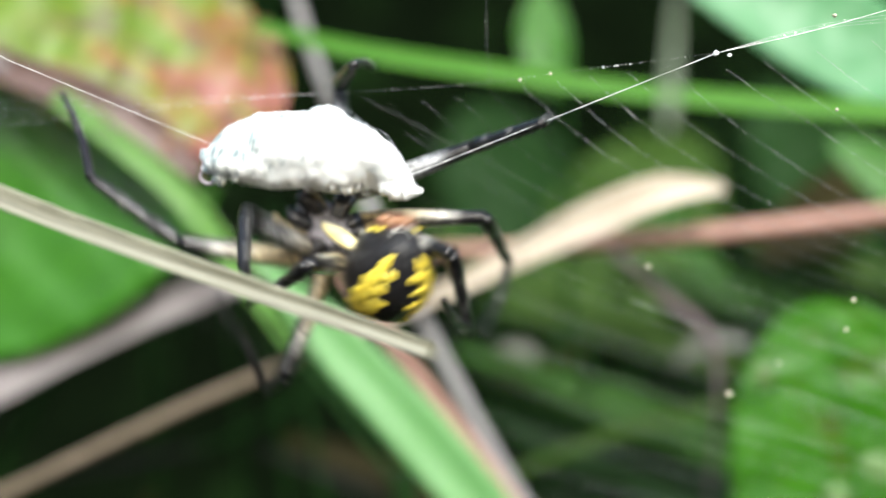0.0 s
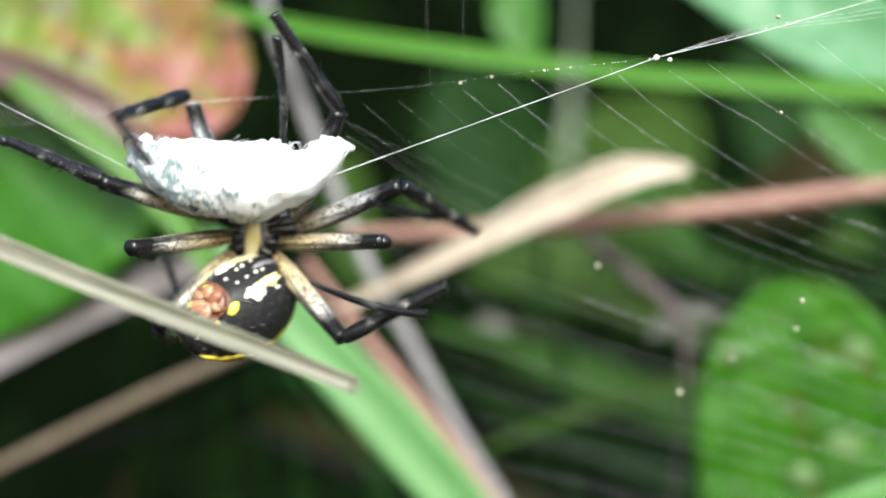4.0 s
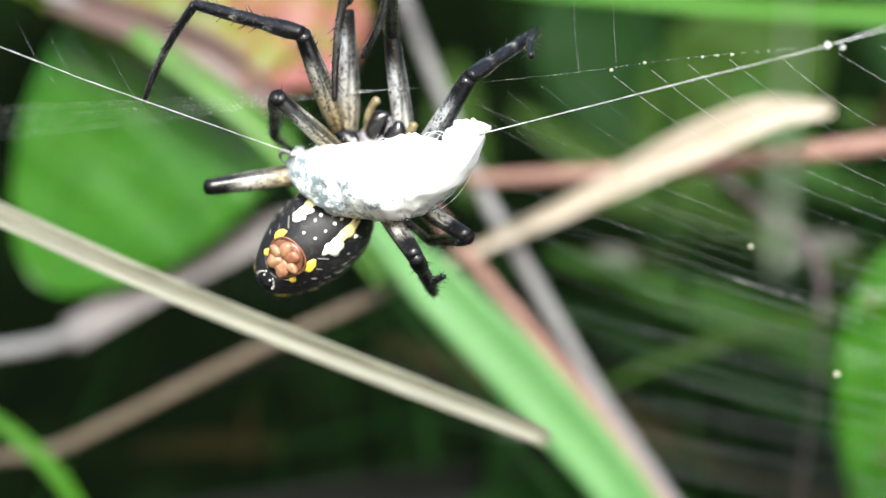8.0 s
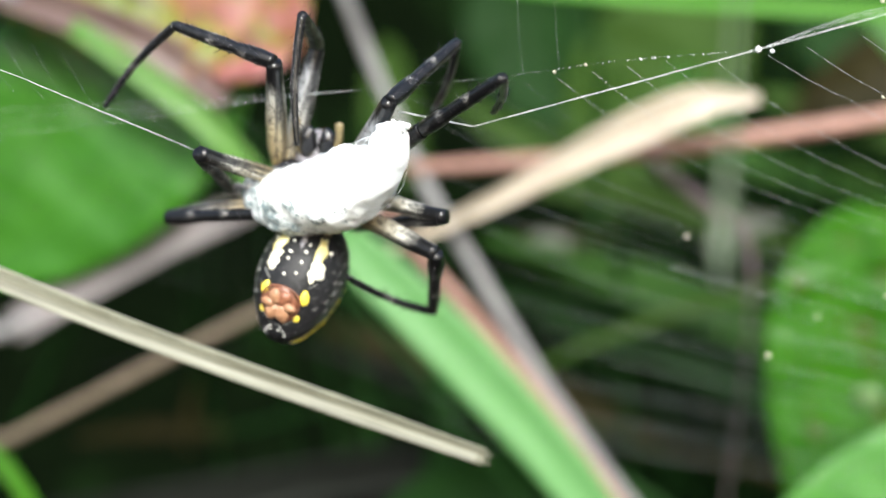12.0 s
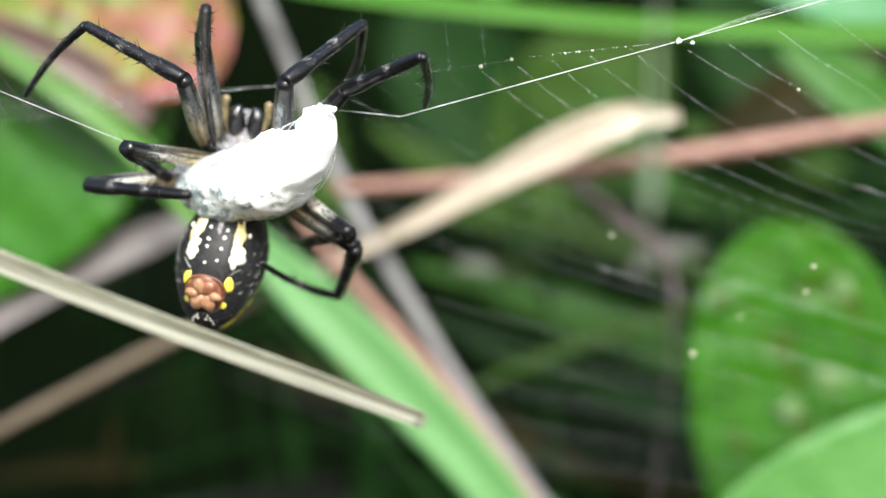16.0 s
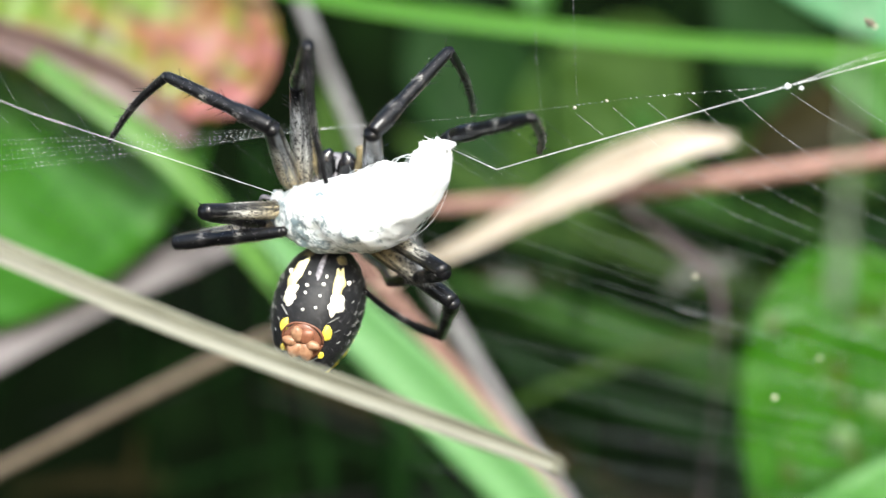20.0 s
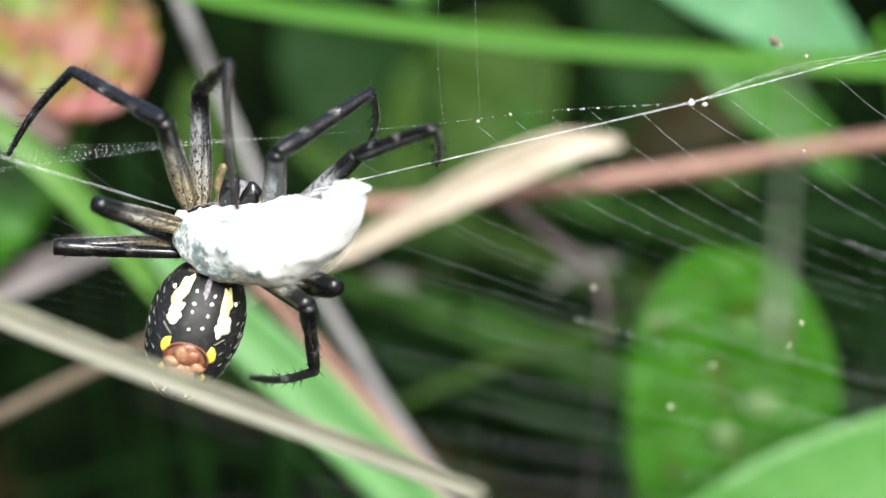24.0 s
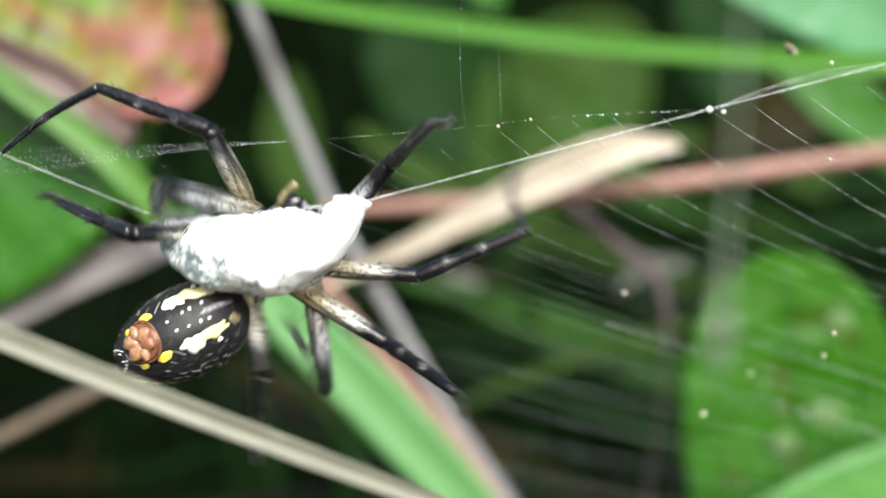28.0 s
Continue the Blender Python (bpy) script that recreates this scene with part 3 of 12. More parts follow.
leaf_plant("rounded_leaf_plant", "large rounded green leaf in soft light", "leafy plant",
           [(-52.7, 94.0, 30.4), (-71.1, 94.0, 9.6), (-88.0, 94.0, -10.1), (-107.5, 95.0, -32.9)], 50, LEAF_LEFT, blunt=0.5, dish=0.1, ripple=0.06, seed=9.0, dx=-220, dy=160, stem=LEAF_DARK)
grass_plant("lime_grass", "narrow lime-green blade catching the light", "grass",
            [(-78.9, 78.0, 13.1), (-65.4, 78.0, 3.8), (-55.2, 78.0, -4.6), (-44.9, 79.0, -17.1), (-36.0, 80.0, -29.1)],
            [3.2, 4.4, 4.6, 4.0, 2.5], LIME, dish=0.3, seed=10.0, stalk=LEAF_DARK, dx=90.0, dy=150.0, reach=90.0)
leaf_plant("autumn_leaf_plant", "red and yellow-green autumn leaf with dark blotches", "autumn leaf",
           [(-120.9, 84.0, 43.6), (-98.2, 84.0, 33.7), (-74.5, 84.0, 25.7), (-53.9, 84.0, 16.8), (-41.7, 84.0, 8.0)], 34, LEAF_AUTUMN, blunt=0.85, dish=0.1, ripple=0.14, seed=11.0, teeth=0.05, dx=-60, stem=RUST)
grass_plant("bronze_leaf", "withered bronze-pink leaf edge", "dry leaf",
            [(-93.9, 80.0, 19.7), (-76.4, 80.0, 13.8), (-64.7, 80.0, 8.5), (-53.5, 81.0, 0.2)],
            [5.0, 7.0, 7.5, 3.0], BRONZE, dish=0.5, seed=12.0, end=0, dx=-40, ripple=0.2)
leaf_plant("pale_leaf_plant", "pale green leaf above the web", "leafy plant",
           [(88.1, 100.0, 12.6), (67.4, 99.0, 25.5), (46.6, 98.0, 36.4), (24.7, 98.0, 46.7)], 20, LEAF_PALE, blunt=0.45, dish=0.15, ripple=0.05, seed=13.0, dx=60)
leaf_plant("shade_leaf_plant", "dark green leaf near the ground, shade painted into the green", "leafy plant",
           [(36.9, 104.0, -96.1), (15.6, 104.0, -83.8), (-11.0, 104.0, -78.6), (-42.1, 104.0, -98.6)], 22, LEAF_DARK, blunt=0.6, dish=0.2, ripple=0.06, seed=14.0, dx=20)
leaf_plant("spotted_leaf_plant", "yellow-green leaf with a red spot", "leafy plant",
           [(25.2, 90.0, -95.1), (14.6, 90.0, -88.1), (4.1, 90.0, -86.8), (-6.5, 90.0, -92.3)], 11, LEAF_SPOTTED, blunt=0.6, dish=0.2, ripple=0.1, seed=15.0, dx=20)
stalk_plant("mauve_stalk", "thin mauve stalk curving down beside the broad leaf", "plant stalk",
            [(19.6, 100.0, -10.6), (29.1, 100.0, -18.5), (38.0, 100.0, -26.4), (39.3, 100.0, -41.4), (37.0, 100.0, -65.2)],
            [0.9, 1.3, 1.0, 0.32, 0.3], MAUVE, dx=10)
# a pale blade that hangs down close to the lens, far out of focus
hanging_grass = thing("hanging_grass", "pale grey-green grass blade hanging down before the web", "grass")
HANG = [(12.7, -55.0, -8.2), (12.8, -55.0, -5.6), (13.0, -55.0, 0.0), (13.3, -55.0, 8.0), (13.7, -55.0, 18.0), (15.0, -54.0, 38.0), (26.0, -52.0, 62.0)]
part("blade", blade(HANG, [0.4, 1.0, 0.34, 0.26, 0.26, 0.3, 0.4], dish=0.3, ripple=0.08, seed=16.0), SAGE, hanging_grass)
part("stalk", tube([HANG[-1], (52.0, -50.0, 70.0), (82.0, -46.0, 30.0), (96.0, -40.0, -120.0), (104.0, -34.0, GROUND - 4)], [0.3, 0.5, 0.7, 0.9, 1.1], 7, 8), SAGE, hanging_grass)
grass_plant("low_grass", "short green blade at the edge of the shade", "grass",
            [(-110.0, 70.0, -48.2), (-98.8, 70.0, -55.8), (-90.9, 70.0, -63.4), (-85.5, 71.0, -74.6)],
            [1.5, 2.6, 2.8, 2.8], GRASS_TOP, dish=0.3, seed=17.0, stalk=GRASS_TOP)

# far leaves; the dark ones have shade mixed into their colour
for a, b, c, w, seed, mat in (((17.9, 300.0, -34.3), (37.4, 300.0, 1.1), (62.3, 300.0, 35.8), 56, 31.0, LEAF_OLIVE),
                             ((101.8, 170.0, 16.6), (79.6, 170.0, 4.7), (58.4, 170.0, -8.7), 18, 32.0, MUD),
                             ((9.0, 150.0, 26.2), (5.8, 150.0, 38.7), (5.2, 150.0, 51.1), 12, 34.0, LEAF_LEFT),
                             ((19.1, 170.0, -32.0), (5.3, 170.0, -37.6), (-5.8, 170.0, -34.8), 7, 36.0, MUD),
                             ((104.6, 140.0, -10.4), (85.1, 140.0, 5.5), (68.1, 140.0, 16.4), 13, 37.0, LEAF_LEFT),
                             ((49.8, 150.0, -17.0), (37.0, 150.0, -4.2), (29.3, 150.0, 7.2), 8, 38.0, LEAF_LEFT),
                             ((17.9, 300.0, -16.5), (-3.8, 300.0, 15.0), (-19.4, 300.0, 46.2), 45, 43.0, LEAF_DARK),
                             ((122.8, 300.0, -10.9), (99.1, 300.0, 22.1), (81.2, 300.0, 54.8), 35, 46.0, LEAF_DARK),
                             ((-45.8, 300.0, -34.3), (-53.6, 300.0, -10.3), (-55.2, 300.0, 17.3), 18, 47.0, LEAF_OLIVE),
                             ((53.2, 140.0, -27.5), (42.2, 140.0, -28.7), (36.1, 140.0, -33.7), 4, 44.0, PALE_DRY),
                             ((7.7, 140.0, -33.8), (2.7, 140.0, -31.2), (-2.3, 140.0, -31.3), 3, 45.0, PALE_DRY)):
    leaf_plant("shaded_leaf_plant", "leaf far back, shade painted into the darker ones", "leafy plant", [a, b, c], w, mat, blunt=0.5, dish=0.2, ripple=0.1, seed=seed, dx=10, stem=LEAF_DARK, group="shaded leaves")

# far blades in greens lowered to stand for half shade
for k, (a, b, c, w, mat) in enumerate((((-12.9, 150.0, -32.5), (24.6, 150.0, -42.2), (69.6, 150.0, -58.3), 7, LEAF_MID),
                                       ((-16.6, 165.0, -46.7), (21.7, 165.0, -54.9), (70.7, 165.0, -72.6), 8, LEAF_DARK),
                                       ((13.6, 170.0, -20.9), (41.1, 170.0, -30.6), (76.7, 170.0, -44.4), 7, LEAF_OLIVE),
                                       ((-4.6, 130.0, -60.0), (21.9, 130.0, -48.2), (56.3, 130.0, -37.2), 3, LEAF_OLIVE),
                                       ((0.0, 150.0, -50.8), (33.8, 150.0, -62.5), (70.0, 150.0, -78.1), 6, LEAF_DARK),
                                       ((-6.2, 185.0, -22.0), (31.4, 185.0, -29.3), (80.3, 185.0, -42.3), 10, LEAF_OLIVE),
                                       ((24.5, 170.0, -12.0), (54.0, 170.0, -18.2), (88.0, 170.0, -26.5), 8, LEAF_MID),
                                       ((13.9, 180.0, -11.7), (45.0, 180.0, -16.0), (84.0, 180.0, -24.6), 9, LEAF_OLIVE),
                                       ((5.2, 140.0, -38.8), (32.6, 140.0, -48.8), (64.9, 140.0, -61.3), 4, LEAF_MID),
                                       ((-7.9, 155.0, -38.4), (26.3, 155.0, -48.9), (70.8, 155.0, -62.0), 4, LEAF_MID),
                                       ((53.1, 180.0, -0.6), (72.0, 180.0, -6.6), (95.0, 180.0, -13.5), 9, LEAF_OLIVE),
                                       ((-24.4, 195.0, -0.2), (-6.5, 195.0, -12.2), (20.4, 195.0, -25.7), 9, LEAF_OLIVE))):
    grass_plant("shaded_grass", "grass blade leaning far behind the web, shade painted into its green", "grass", [a, b, c], [w * 0.3, w, w * 0.8], mat, dish=0.25, seed=50.0 + k, stalk=LEAF_DARK, dx=30.0, dy=40.0, group="shaded grass")
# low litter whose blade colours already hold the dimness of the shade
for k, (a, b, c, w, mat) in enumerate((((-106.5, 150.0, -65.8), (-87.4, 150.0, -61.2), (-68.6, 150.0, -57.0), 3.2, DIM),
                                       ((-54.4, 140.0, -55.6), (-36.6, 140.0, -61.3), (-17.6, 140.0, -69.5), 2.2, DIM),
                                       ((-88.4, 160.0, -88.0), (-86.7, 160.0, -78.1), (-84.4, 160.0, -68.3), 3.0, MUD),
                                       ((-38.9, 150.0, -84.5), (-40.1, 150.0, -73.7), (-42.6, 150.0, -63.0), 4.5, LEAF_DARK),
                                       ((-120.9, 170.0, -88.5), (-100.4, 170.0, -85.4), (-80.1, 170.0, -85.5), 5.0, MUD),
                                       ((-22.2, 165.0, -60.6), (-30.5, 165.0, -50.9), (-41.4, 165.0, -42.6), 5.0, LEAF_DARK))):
    grass_plant("shaded_litter", "withered blade lying low, shade painted into its colour", "dry grass", [a, b, c], [w * 0.4, w, w * 0.7], mat, dish=0.25, seed=70.0 + k, stalk=LEAF_DARK, dx=20.0, dy=60.0, group="shaded litter")
# two wider low blades, likewise dimmed by colour for the shade
grass_plant("dim_grass", "low grey-green blade, its colour darkened to stand for shade", "dry grass",
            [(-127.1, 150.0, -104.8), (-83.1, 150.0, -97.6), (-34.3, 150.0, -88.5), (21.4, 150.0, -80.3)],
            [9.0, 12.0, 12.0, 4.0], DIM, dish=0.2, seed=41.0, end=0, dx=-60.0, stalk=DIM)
grass_plant("dim_grass", "low brown blade, its colour darkened to stand for shade", "dry grass",
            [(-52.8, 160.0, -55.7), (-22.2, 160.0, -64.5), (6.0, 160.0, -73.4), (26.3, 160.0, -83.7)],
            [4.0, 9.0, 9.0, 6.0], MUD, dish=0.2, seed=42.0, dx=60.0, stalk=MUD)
# stalk in the darkened leaf green, shade carried by the colour
stalk_plant("shaded_stalk", "upright green stalk, shade painted into its dark green", "plant stalk",
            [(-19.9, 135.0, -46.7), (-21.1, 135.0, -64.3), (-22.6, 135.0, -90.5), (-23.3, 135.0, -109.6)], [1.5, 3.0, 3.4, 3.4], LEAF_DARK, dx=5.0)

# a broken dry straw that hangs in front of the spider and sways; its origin is the broken tip
bent_straw = thing("bent_straw", "bent dry pale straw swaying in front of the spider", "dry grass")
STRAW_PTS = [(0, 0, 0), (-11.3, 0.0, 4.0), (-22.6, 0.0, 8.1), (-35.7, 0.0, 13.1), (-52.3, 0.0, 20.0)]
part("blade", blade(STRAW_PTS, [1.5, 1.85, 1.95, 2.0, 2.05], dish=0.35, ripple=0.05, thick=0.3, seed=18.0, steps=14, across=10), STRAW_NEAR, bent_straw)
for k in range(7):
    e = -0.54 + 0.18 * k
    along = Vector(STRAW_PTS[0]) - Vector(STRAW_PTS[1])
    lift = Vector((along.z, 0, -along.x)).normalized() * e
    a, b = Vector(STRAW_PTS[1]) * 0.1 + lift, along.normalized() * (0.3 + 0.5 * abs(math.sin(k * 2.3))) + lift * 1.05
    part("frayed_fibre", tube([tuple(a), tuple(a.lerp(b, 0.5)), tuple(b)], [0.13, 0.1, 0.03], 5, 3, 0.5), STRAW_NEAR, bent_straw)
for k, e in enumerate((-0.74, 0.12, 0.72)):
    pts = [tuple(Vector(p) + Vector((0.36, -0.18 - 0.1 * abs(e), 0.93)) * e) for p in STRAW_PTS]
    part("rib", tube(pts, [0.05, 0.08, 0.08, 0.08, 0.08], 5, 8), STRAW_RIB, bent_straw, "pale rib of the straw")
part("stalk", tube([STRAW_PTS[4], (-75.0, 1.0, 25.0), (-110.0, 4.0, 33.0), (-150.0, 10.0, 20.0), (-165.0, 20.0, -60.0), (-175.0, 30.0, GROUND + 20.0)], [0.7, 1.0, 1.1, 1.2, 1.3, 1.5], 8, 10), STRAW_NEAR, bent_straw)


# ---- the web ----
web = thing("spider_web", "fine orb web of pale silk strung between the plants", "spider web")
WEB_O = Vector((27.9, 1.6, 3.0))
WEB_U = (Vector((33.7, 1.6, 3.0)) - WEB_O) / 100
WEB_V = (Vector((28.9, 6.4, -3.0)) - WEB_O) / 100


def on_web(a, b):
    """A point of the web's plane, a across and b down from its reference point."""
    return tuple(WEB_O + WEB_U * (a - 1300) + WEB_V * (b - 200))


def strand(pts, r, material, sides=4, steps=8):
    return part("thread", tube(pts, [r] * len(pts), sides, steps), material, web)


KNOT = (22.4, -6.5, 6.1)
CORDS = []
for length, r in ((28.6, 0.032), (8.2, 0.045), (25.0, 0.024)):
    CORDS.append(part("silk_cord", tube([(0, 0, 0), (0, 0, length * 0.5), (0, 0, length)], [r] * 3, 6, 5, 1.0, 0.3), SILK_CORD, web, "taut silk cord"))


def wavy(pts, amount, seed):
    """The same line, slack and uneven by a little."""
    return [tuple(q + Vector((0, 0, amount * noise.noise(Vector((q.x * 0.11, seed, 0.3))))) + Vector((0, amount * noise.noise(Vector((q.x * 0.17, seed, 7.3))), 0))) for q in spline(pts, 4)]


def beaded(pts, gap, bead, seed, skip=0.0, r=0.009):
    """A fine thread, and the droplets of glue along it, uneven in size."""
    line = spline(pts, 10)
    thread = strand([tuple(q) for q in line], r, SILK_DIM if r < 0.01 else SILK_FAINT, 4, 1)
    bm = bmesh.new()
    rnd = random.Random(seed)
    for a, b in zip(line, line[1:]):
        count, d = max(1, round((b - a).length / gap)), (b - a).normalized()
        for k in range(count):
            if rnd.random() > skip:
                q, w = a.lerp(b, (k + 0.3 * rnd.random()) / count), bead * rnd.uniform(0.6, 1.3)
                add_tube(bm, [tuple(q - d * w * 1.9), tuple(q), tuple(q + d * w * 1.9)], [w * 0.4, w, w * 0.4], 5, 1)
    tagged(part("glue", bm, SILK, thread, "clear glue along the thread"), kind="stuff")


strand([KNOT, (31.8, -6.0, 8.6), (41.9, -8.0, 11.4), (54.7, -14.0, 14.6)], 0.028, SILK_CORD, 6)
for k in range(3):
    strand([KNOT, (32.3, -4.0, 9.1 + 0.2 * k), (43.2, -4.0, 10.5 + 0.45 * k), (59.3, -4.0, 13.1 + 0.9 * k)], 0.013, SILK, 5)
ANCHOR_L = Vector((-48.8, -9.0, 3.8))
strand([tuple(ANCHOR_L), (-63.6, -16.0, 10.4)], 0.03, SILK_CORD, 6, 4)
FAN, FAN_TOP = Vector((-15.5, 1.0, 2.6)), Vector((-69.5, 1.0, 0.4))
for k in range(7):
    wave = 0.07 * math.sin(k * 2.1)
    beaded([tuple(FAN + Vector((-1.6 * k, 0, -0.12 * k))), tuple(FAN.lerp(FAN_TOP, 0.5) + Vector((0, 0, -0.36 * k + wave))), tuple(FAN_TOP + Vector((0, 0, -0.66 * k + wave)))], 0.56, 0.03 + 0.005 * (k % 3), 200 + k, 0.12)
for k in range(9):
    a = FAN.lerp(FAN_TOP, 0.3 + 0.08 * k) + Vector((0, 0.5, -1.2 - 0.3 * k))
    strand([tuple(a), tuple(a + Vector((5.5, 3.0, -4.6))), tuple(a + Vector((12.0, 6.5, -8.6)))], 0.008, SILK_DIM, 4, 5)
for k in range(4):
    a = ANCHOR_L + Vector((-3.5 + 3.2 * k, 4.0, -1.0 - 0.9 * k))
    beaded([tuple(a), tuple(a + Vector((-2.2, 0.5, 2.4))), tuple(a + Vector((-4.6, 1.0, 6.5)))], 1.1, 0.02, 230 + k, 0.4)
beaded([(-15.5, 1.0, 2.6), (-1.5, 1.0, 3.9), (10.2, -1.0, 5.3), KNOT], 0.5, 0.032, 210, 0.3)
beaded([(-0.7, 2.0, 18.4), (-0.8, 2.0, 10.2), (-0.2, 2.0, 3.8)], 0.8, 0.026, 211, 0.2)
beaded([(2.8, 2.0, 18.4), (3.1, 2.0, 10.2), (3.5, 2.0, 3.9)], 0.8, 0.026, 212, 0.2)
def in_sheet(x, z):
    """A point of the web's plane, x across and z up, both in the plan's own measure."""
    return (x, 1.6 + (3.0 - z) * 0.8, z)


# the capture spiral: from the bridge thread down to a radius, where each turn bends, and on towards the rim
STARTS = (-11.0, -7.5, -3.9, -0.2, 3.2, 6.9, 10.4, 14.2, 18.4, 24.4, 28.1, 33.2, 38.4)
for k, x in enumerate(STARTS):
    x1 = x + 9.2 - 0.04 * k + 0.25 * math.sin(k * 3.7)
    z1 = -5.0 + 0.178 * x1
    drop = 0.372 + 0.011 * k
    knots = [in_sheet(x, min(6.2, 3.7 + 0.14 * (x - 3.4)) if x < 22 else 5.6 + 0.2 * (x - 24.4)), in_sheet(x1, z1), in_sheet(x1 + 17.0, z1 - 17.0 * (drop + 0.04)), in_sheet(x1 + 36.0, z1 - 6.9 - (drop - 0.02) * 17.5), in_sheet(x1 + 64.0, z1 - 7.5 - (drop - 0.07) * 44.0)]
    for i, (p, q) in enumerate(zip(knots, knots[1:])):
        m = Vector(p).lerp(Vector(q), 0.5) + Vector((0, 0, -0.02 * (Vector(q) - Vector(p)).length))
        beaded([p, tuple(m), q], 0.62 + 0.1 * (k % 3), (0.015 if k < 5 else 0.027 if i < 2 else 0.021) + 0.004 * ((k + i) % 3), 300 + 5 * k + i, 0.1 + 0.12 * (k % 2), 0.0095 if k < 4 else (0.018, 0.0145, 0.0105, 0.0105)[i])
for k in range(22):
    j = 0.62 * k + 0.2 * math.sin(k * 2.3)
    left, mid, right, rim = (in_sheet(6.4 + 0.39 * j, -7.0 - 3.35 * j), in_sheet(27.6 + 0.74 * j, -16.2 - 3.0 * j), in_sheet(51.6 + 1.0 * j, -25.1 - 2.62 * j), in_sheet(74.0 + 1.2 * j, -31.4 - 2.35 * j))
    near = in_sheet(-14.0 + 0.25 * j - 6.0 * math.sin(k * 5.1), 2.4 - 3.6 * j - 0.4 * math.sin(k * 5.1))
    strand([near, left, mid], 0.014 + 0.002 * ((k * 5) % 4), SILK_DIM, 4, 8)
    strand([mid, right, rim], 0.015 + 0.003 * ((k * 5) % 4), SILK_FAINT, 4, 8)
for k in range(16):
    j = 0.8 * k + 0.35
    strand(wavy([in_sheet(8.0 + 9.0 * math.sin(k * 3.1), -9.0 - 3.3 * j), in_sheet(30.0 + 0.7 * j, -17.4 - 3.0 * j), in_sheet(50.0 + 9.0 * math.sin(k * 1.7), -25.6 - 2.64 * j)], 0.3, 60 + k * 1.9), 0.016, SILK_DIM, 4, 3)
# doubled, dusty turns that catch more light
for k, (x, z, long) in enumerate(((45.5, -8.9, 18.0), (17.0, -18.9, 15.0), (37.0, -29.3, 22.0))):
    beaded([in_sheet(x, z), in_sheet(x + long * 0.5, z - long * 0.17), in_sheet(x + long, z - long * 0.36)], 0.5, 0.055, 400 + k, 0.45, 0.02)
for k in range(12):
    a, b = -120, 330 + 24 * k
    strand([on_web(a, b), on_web(a + 220, b + 50), on_web(a + 480, b + 125 + 4 * k)], 0.007, SILK_DIM, 4, 5)


def speck(place, r, material, name, seed):
    bm = bmesh.new()
    bmesh.ops.create_icosphere(bm, subdivisions=2, radius=r * MM)
    for v in bm.verts:
        v.co *= 1 + 0.5 * noise.noise(v.co / MM * 1.3 / r + Vector((seed, 0, 0)))
        v.co += Vector(place) * MM
    return part(name, bm, material, web)


speck(KNOT, 0.3, SILK_CORD, "silk_knot", 1)
speck(tuple(Vector(KNOT) + Vector((1.3, 0, -0.15))), 0.22, SILK_CORD, "silk_knot", 2)
for k, (place, r) in enumerate((((3.0, -0.0, 4.2), 0.16), ((35.3, -2.1, 1.4), 0.16), ((40.2, 8.9, -17.9), 0.24), ((40.6, 13.4, -21.3), 0.2), ((28.5, 18.5, -29.5), 0.32),
                                ((34.4, -4.0, 10.6), 0.2), ((35.5, 24.8, -26.0), 0.22), ((18.4, 15.9, -14.8), 0.26), ((6.2, 0.0, 4.9), 0.15))):
    speck(place, r * 1.05, POLLEN, "pollen_speck", k + 5)
rnd = random.Random(31)
for k in range(16):
    q = Vector((10.2, -1.0, 5.3)).lerp(Vector(KNOT), rnd.random())
    speck(tuple(q + Vector((0, 0, -0.03))), rnd.choice((0.045, 0.05, 0.07, 0.1)), SILK_CORD, "silk_bead", k + 20)
for k in range(10):
    q = Vector(KNOT).lerp(Vector((41.9, -8.0, 11.4)), rnd.random() ** 1.5)
    speck(tuple(q), rnd.choice((0.06, 0.08, 0.14)), SILK_CORD, "silk_bead", k + 60)
SEED = (28.1, -12.3, 11.5)
speck(SEED, 0.42, UMBER, "caught_seed", 3)
speck(tuple(Vector(SEED) + Vector((0.35, -0.1, -0.3))), 0.24, POLLEN, "pollen_speck", 4)
speck(tuple(Vector(SEED) + Vector((-0.3, 0.1, 0.25))), 0.2, RUST, "caught_seed", 6)
part("thread", tube([SEED, tuple(Vector(SEED) + Vector((-3.6, 3.8, 6.0))), tuple(Vector(SEED) + Vector((-6.6, 6.8, 25.0)))], [0.012] * 3, 4), SILK_FAINT, web)


# ---- the wrapped prey ----
prey = thing("wrapped_prey", "insect wrapped in a thick white silk bundle", "prey")


def bundle_axis(u):
    """Height of the bundle's axis and its radius, u from -1 to 1 along it."""
    z = (4.0 if u > 0 else 2.0) * abs(u) ** 2.3 - 1.1
    r = (4.25 if u > 0 else 3.9) * max(0.0, 1 - abs(u) ** (2.1 if u > 0 else 2.9)) ** 0.66 + 0.3
    return z, r


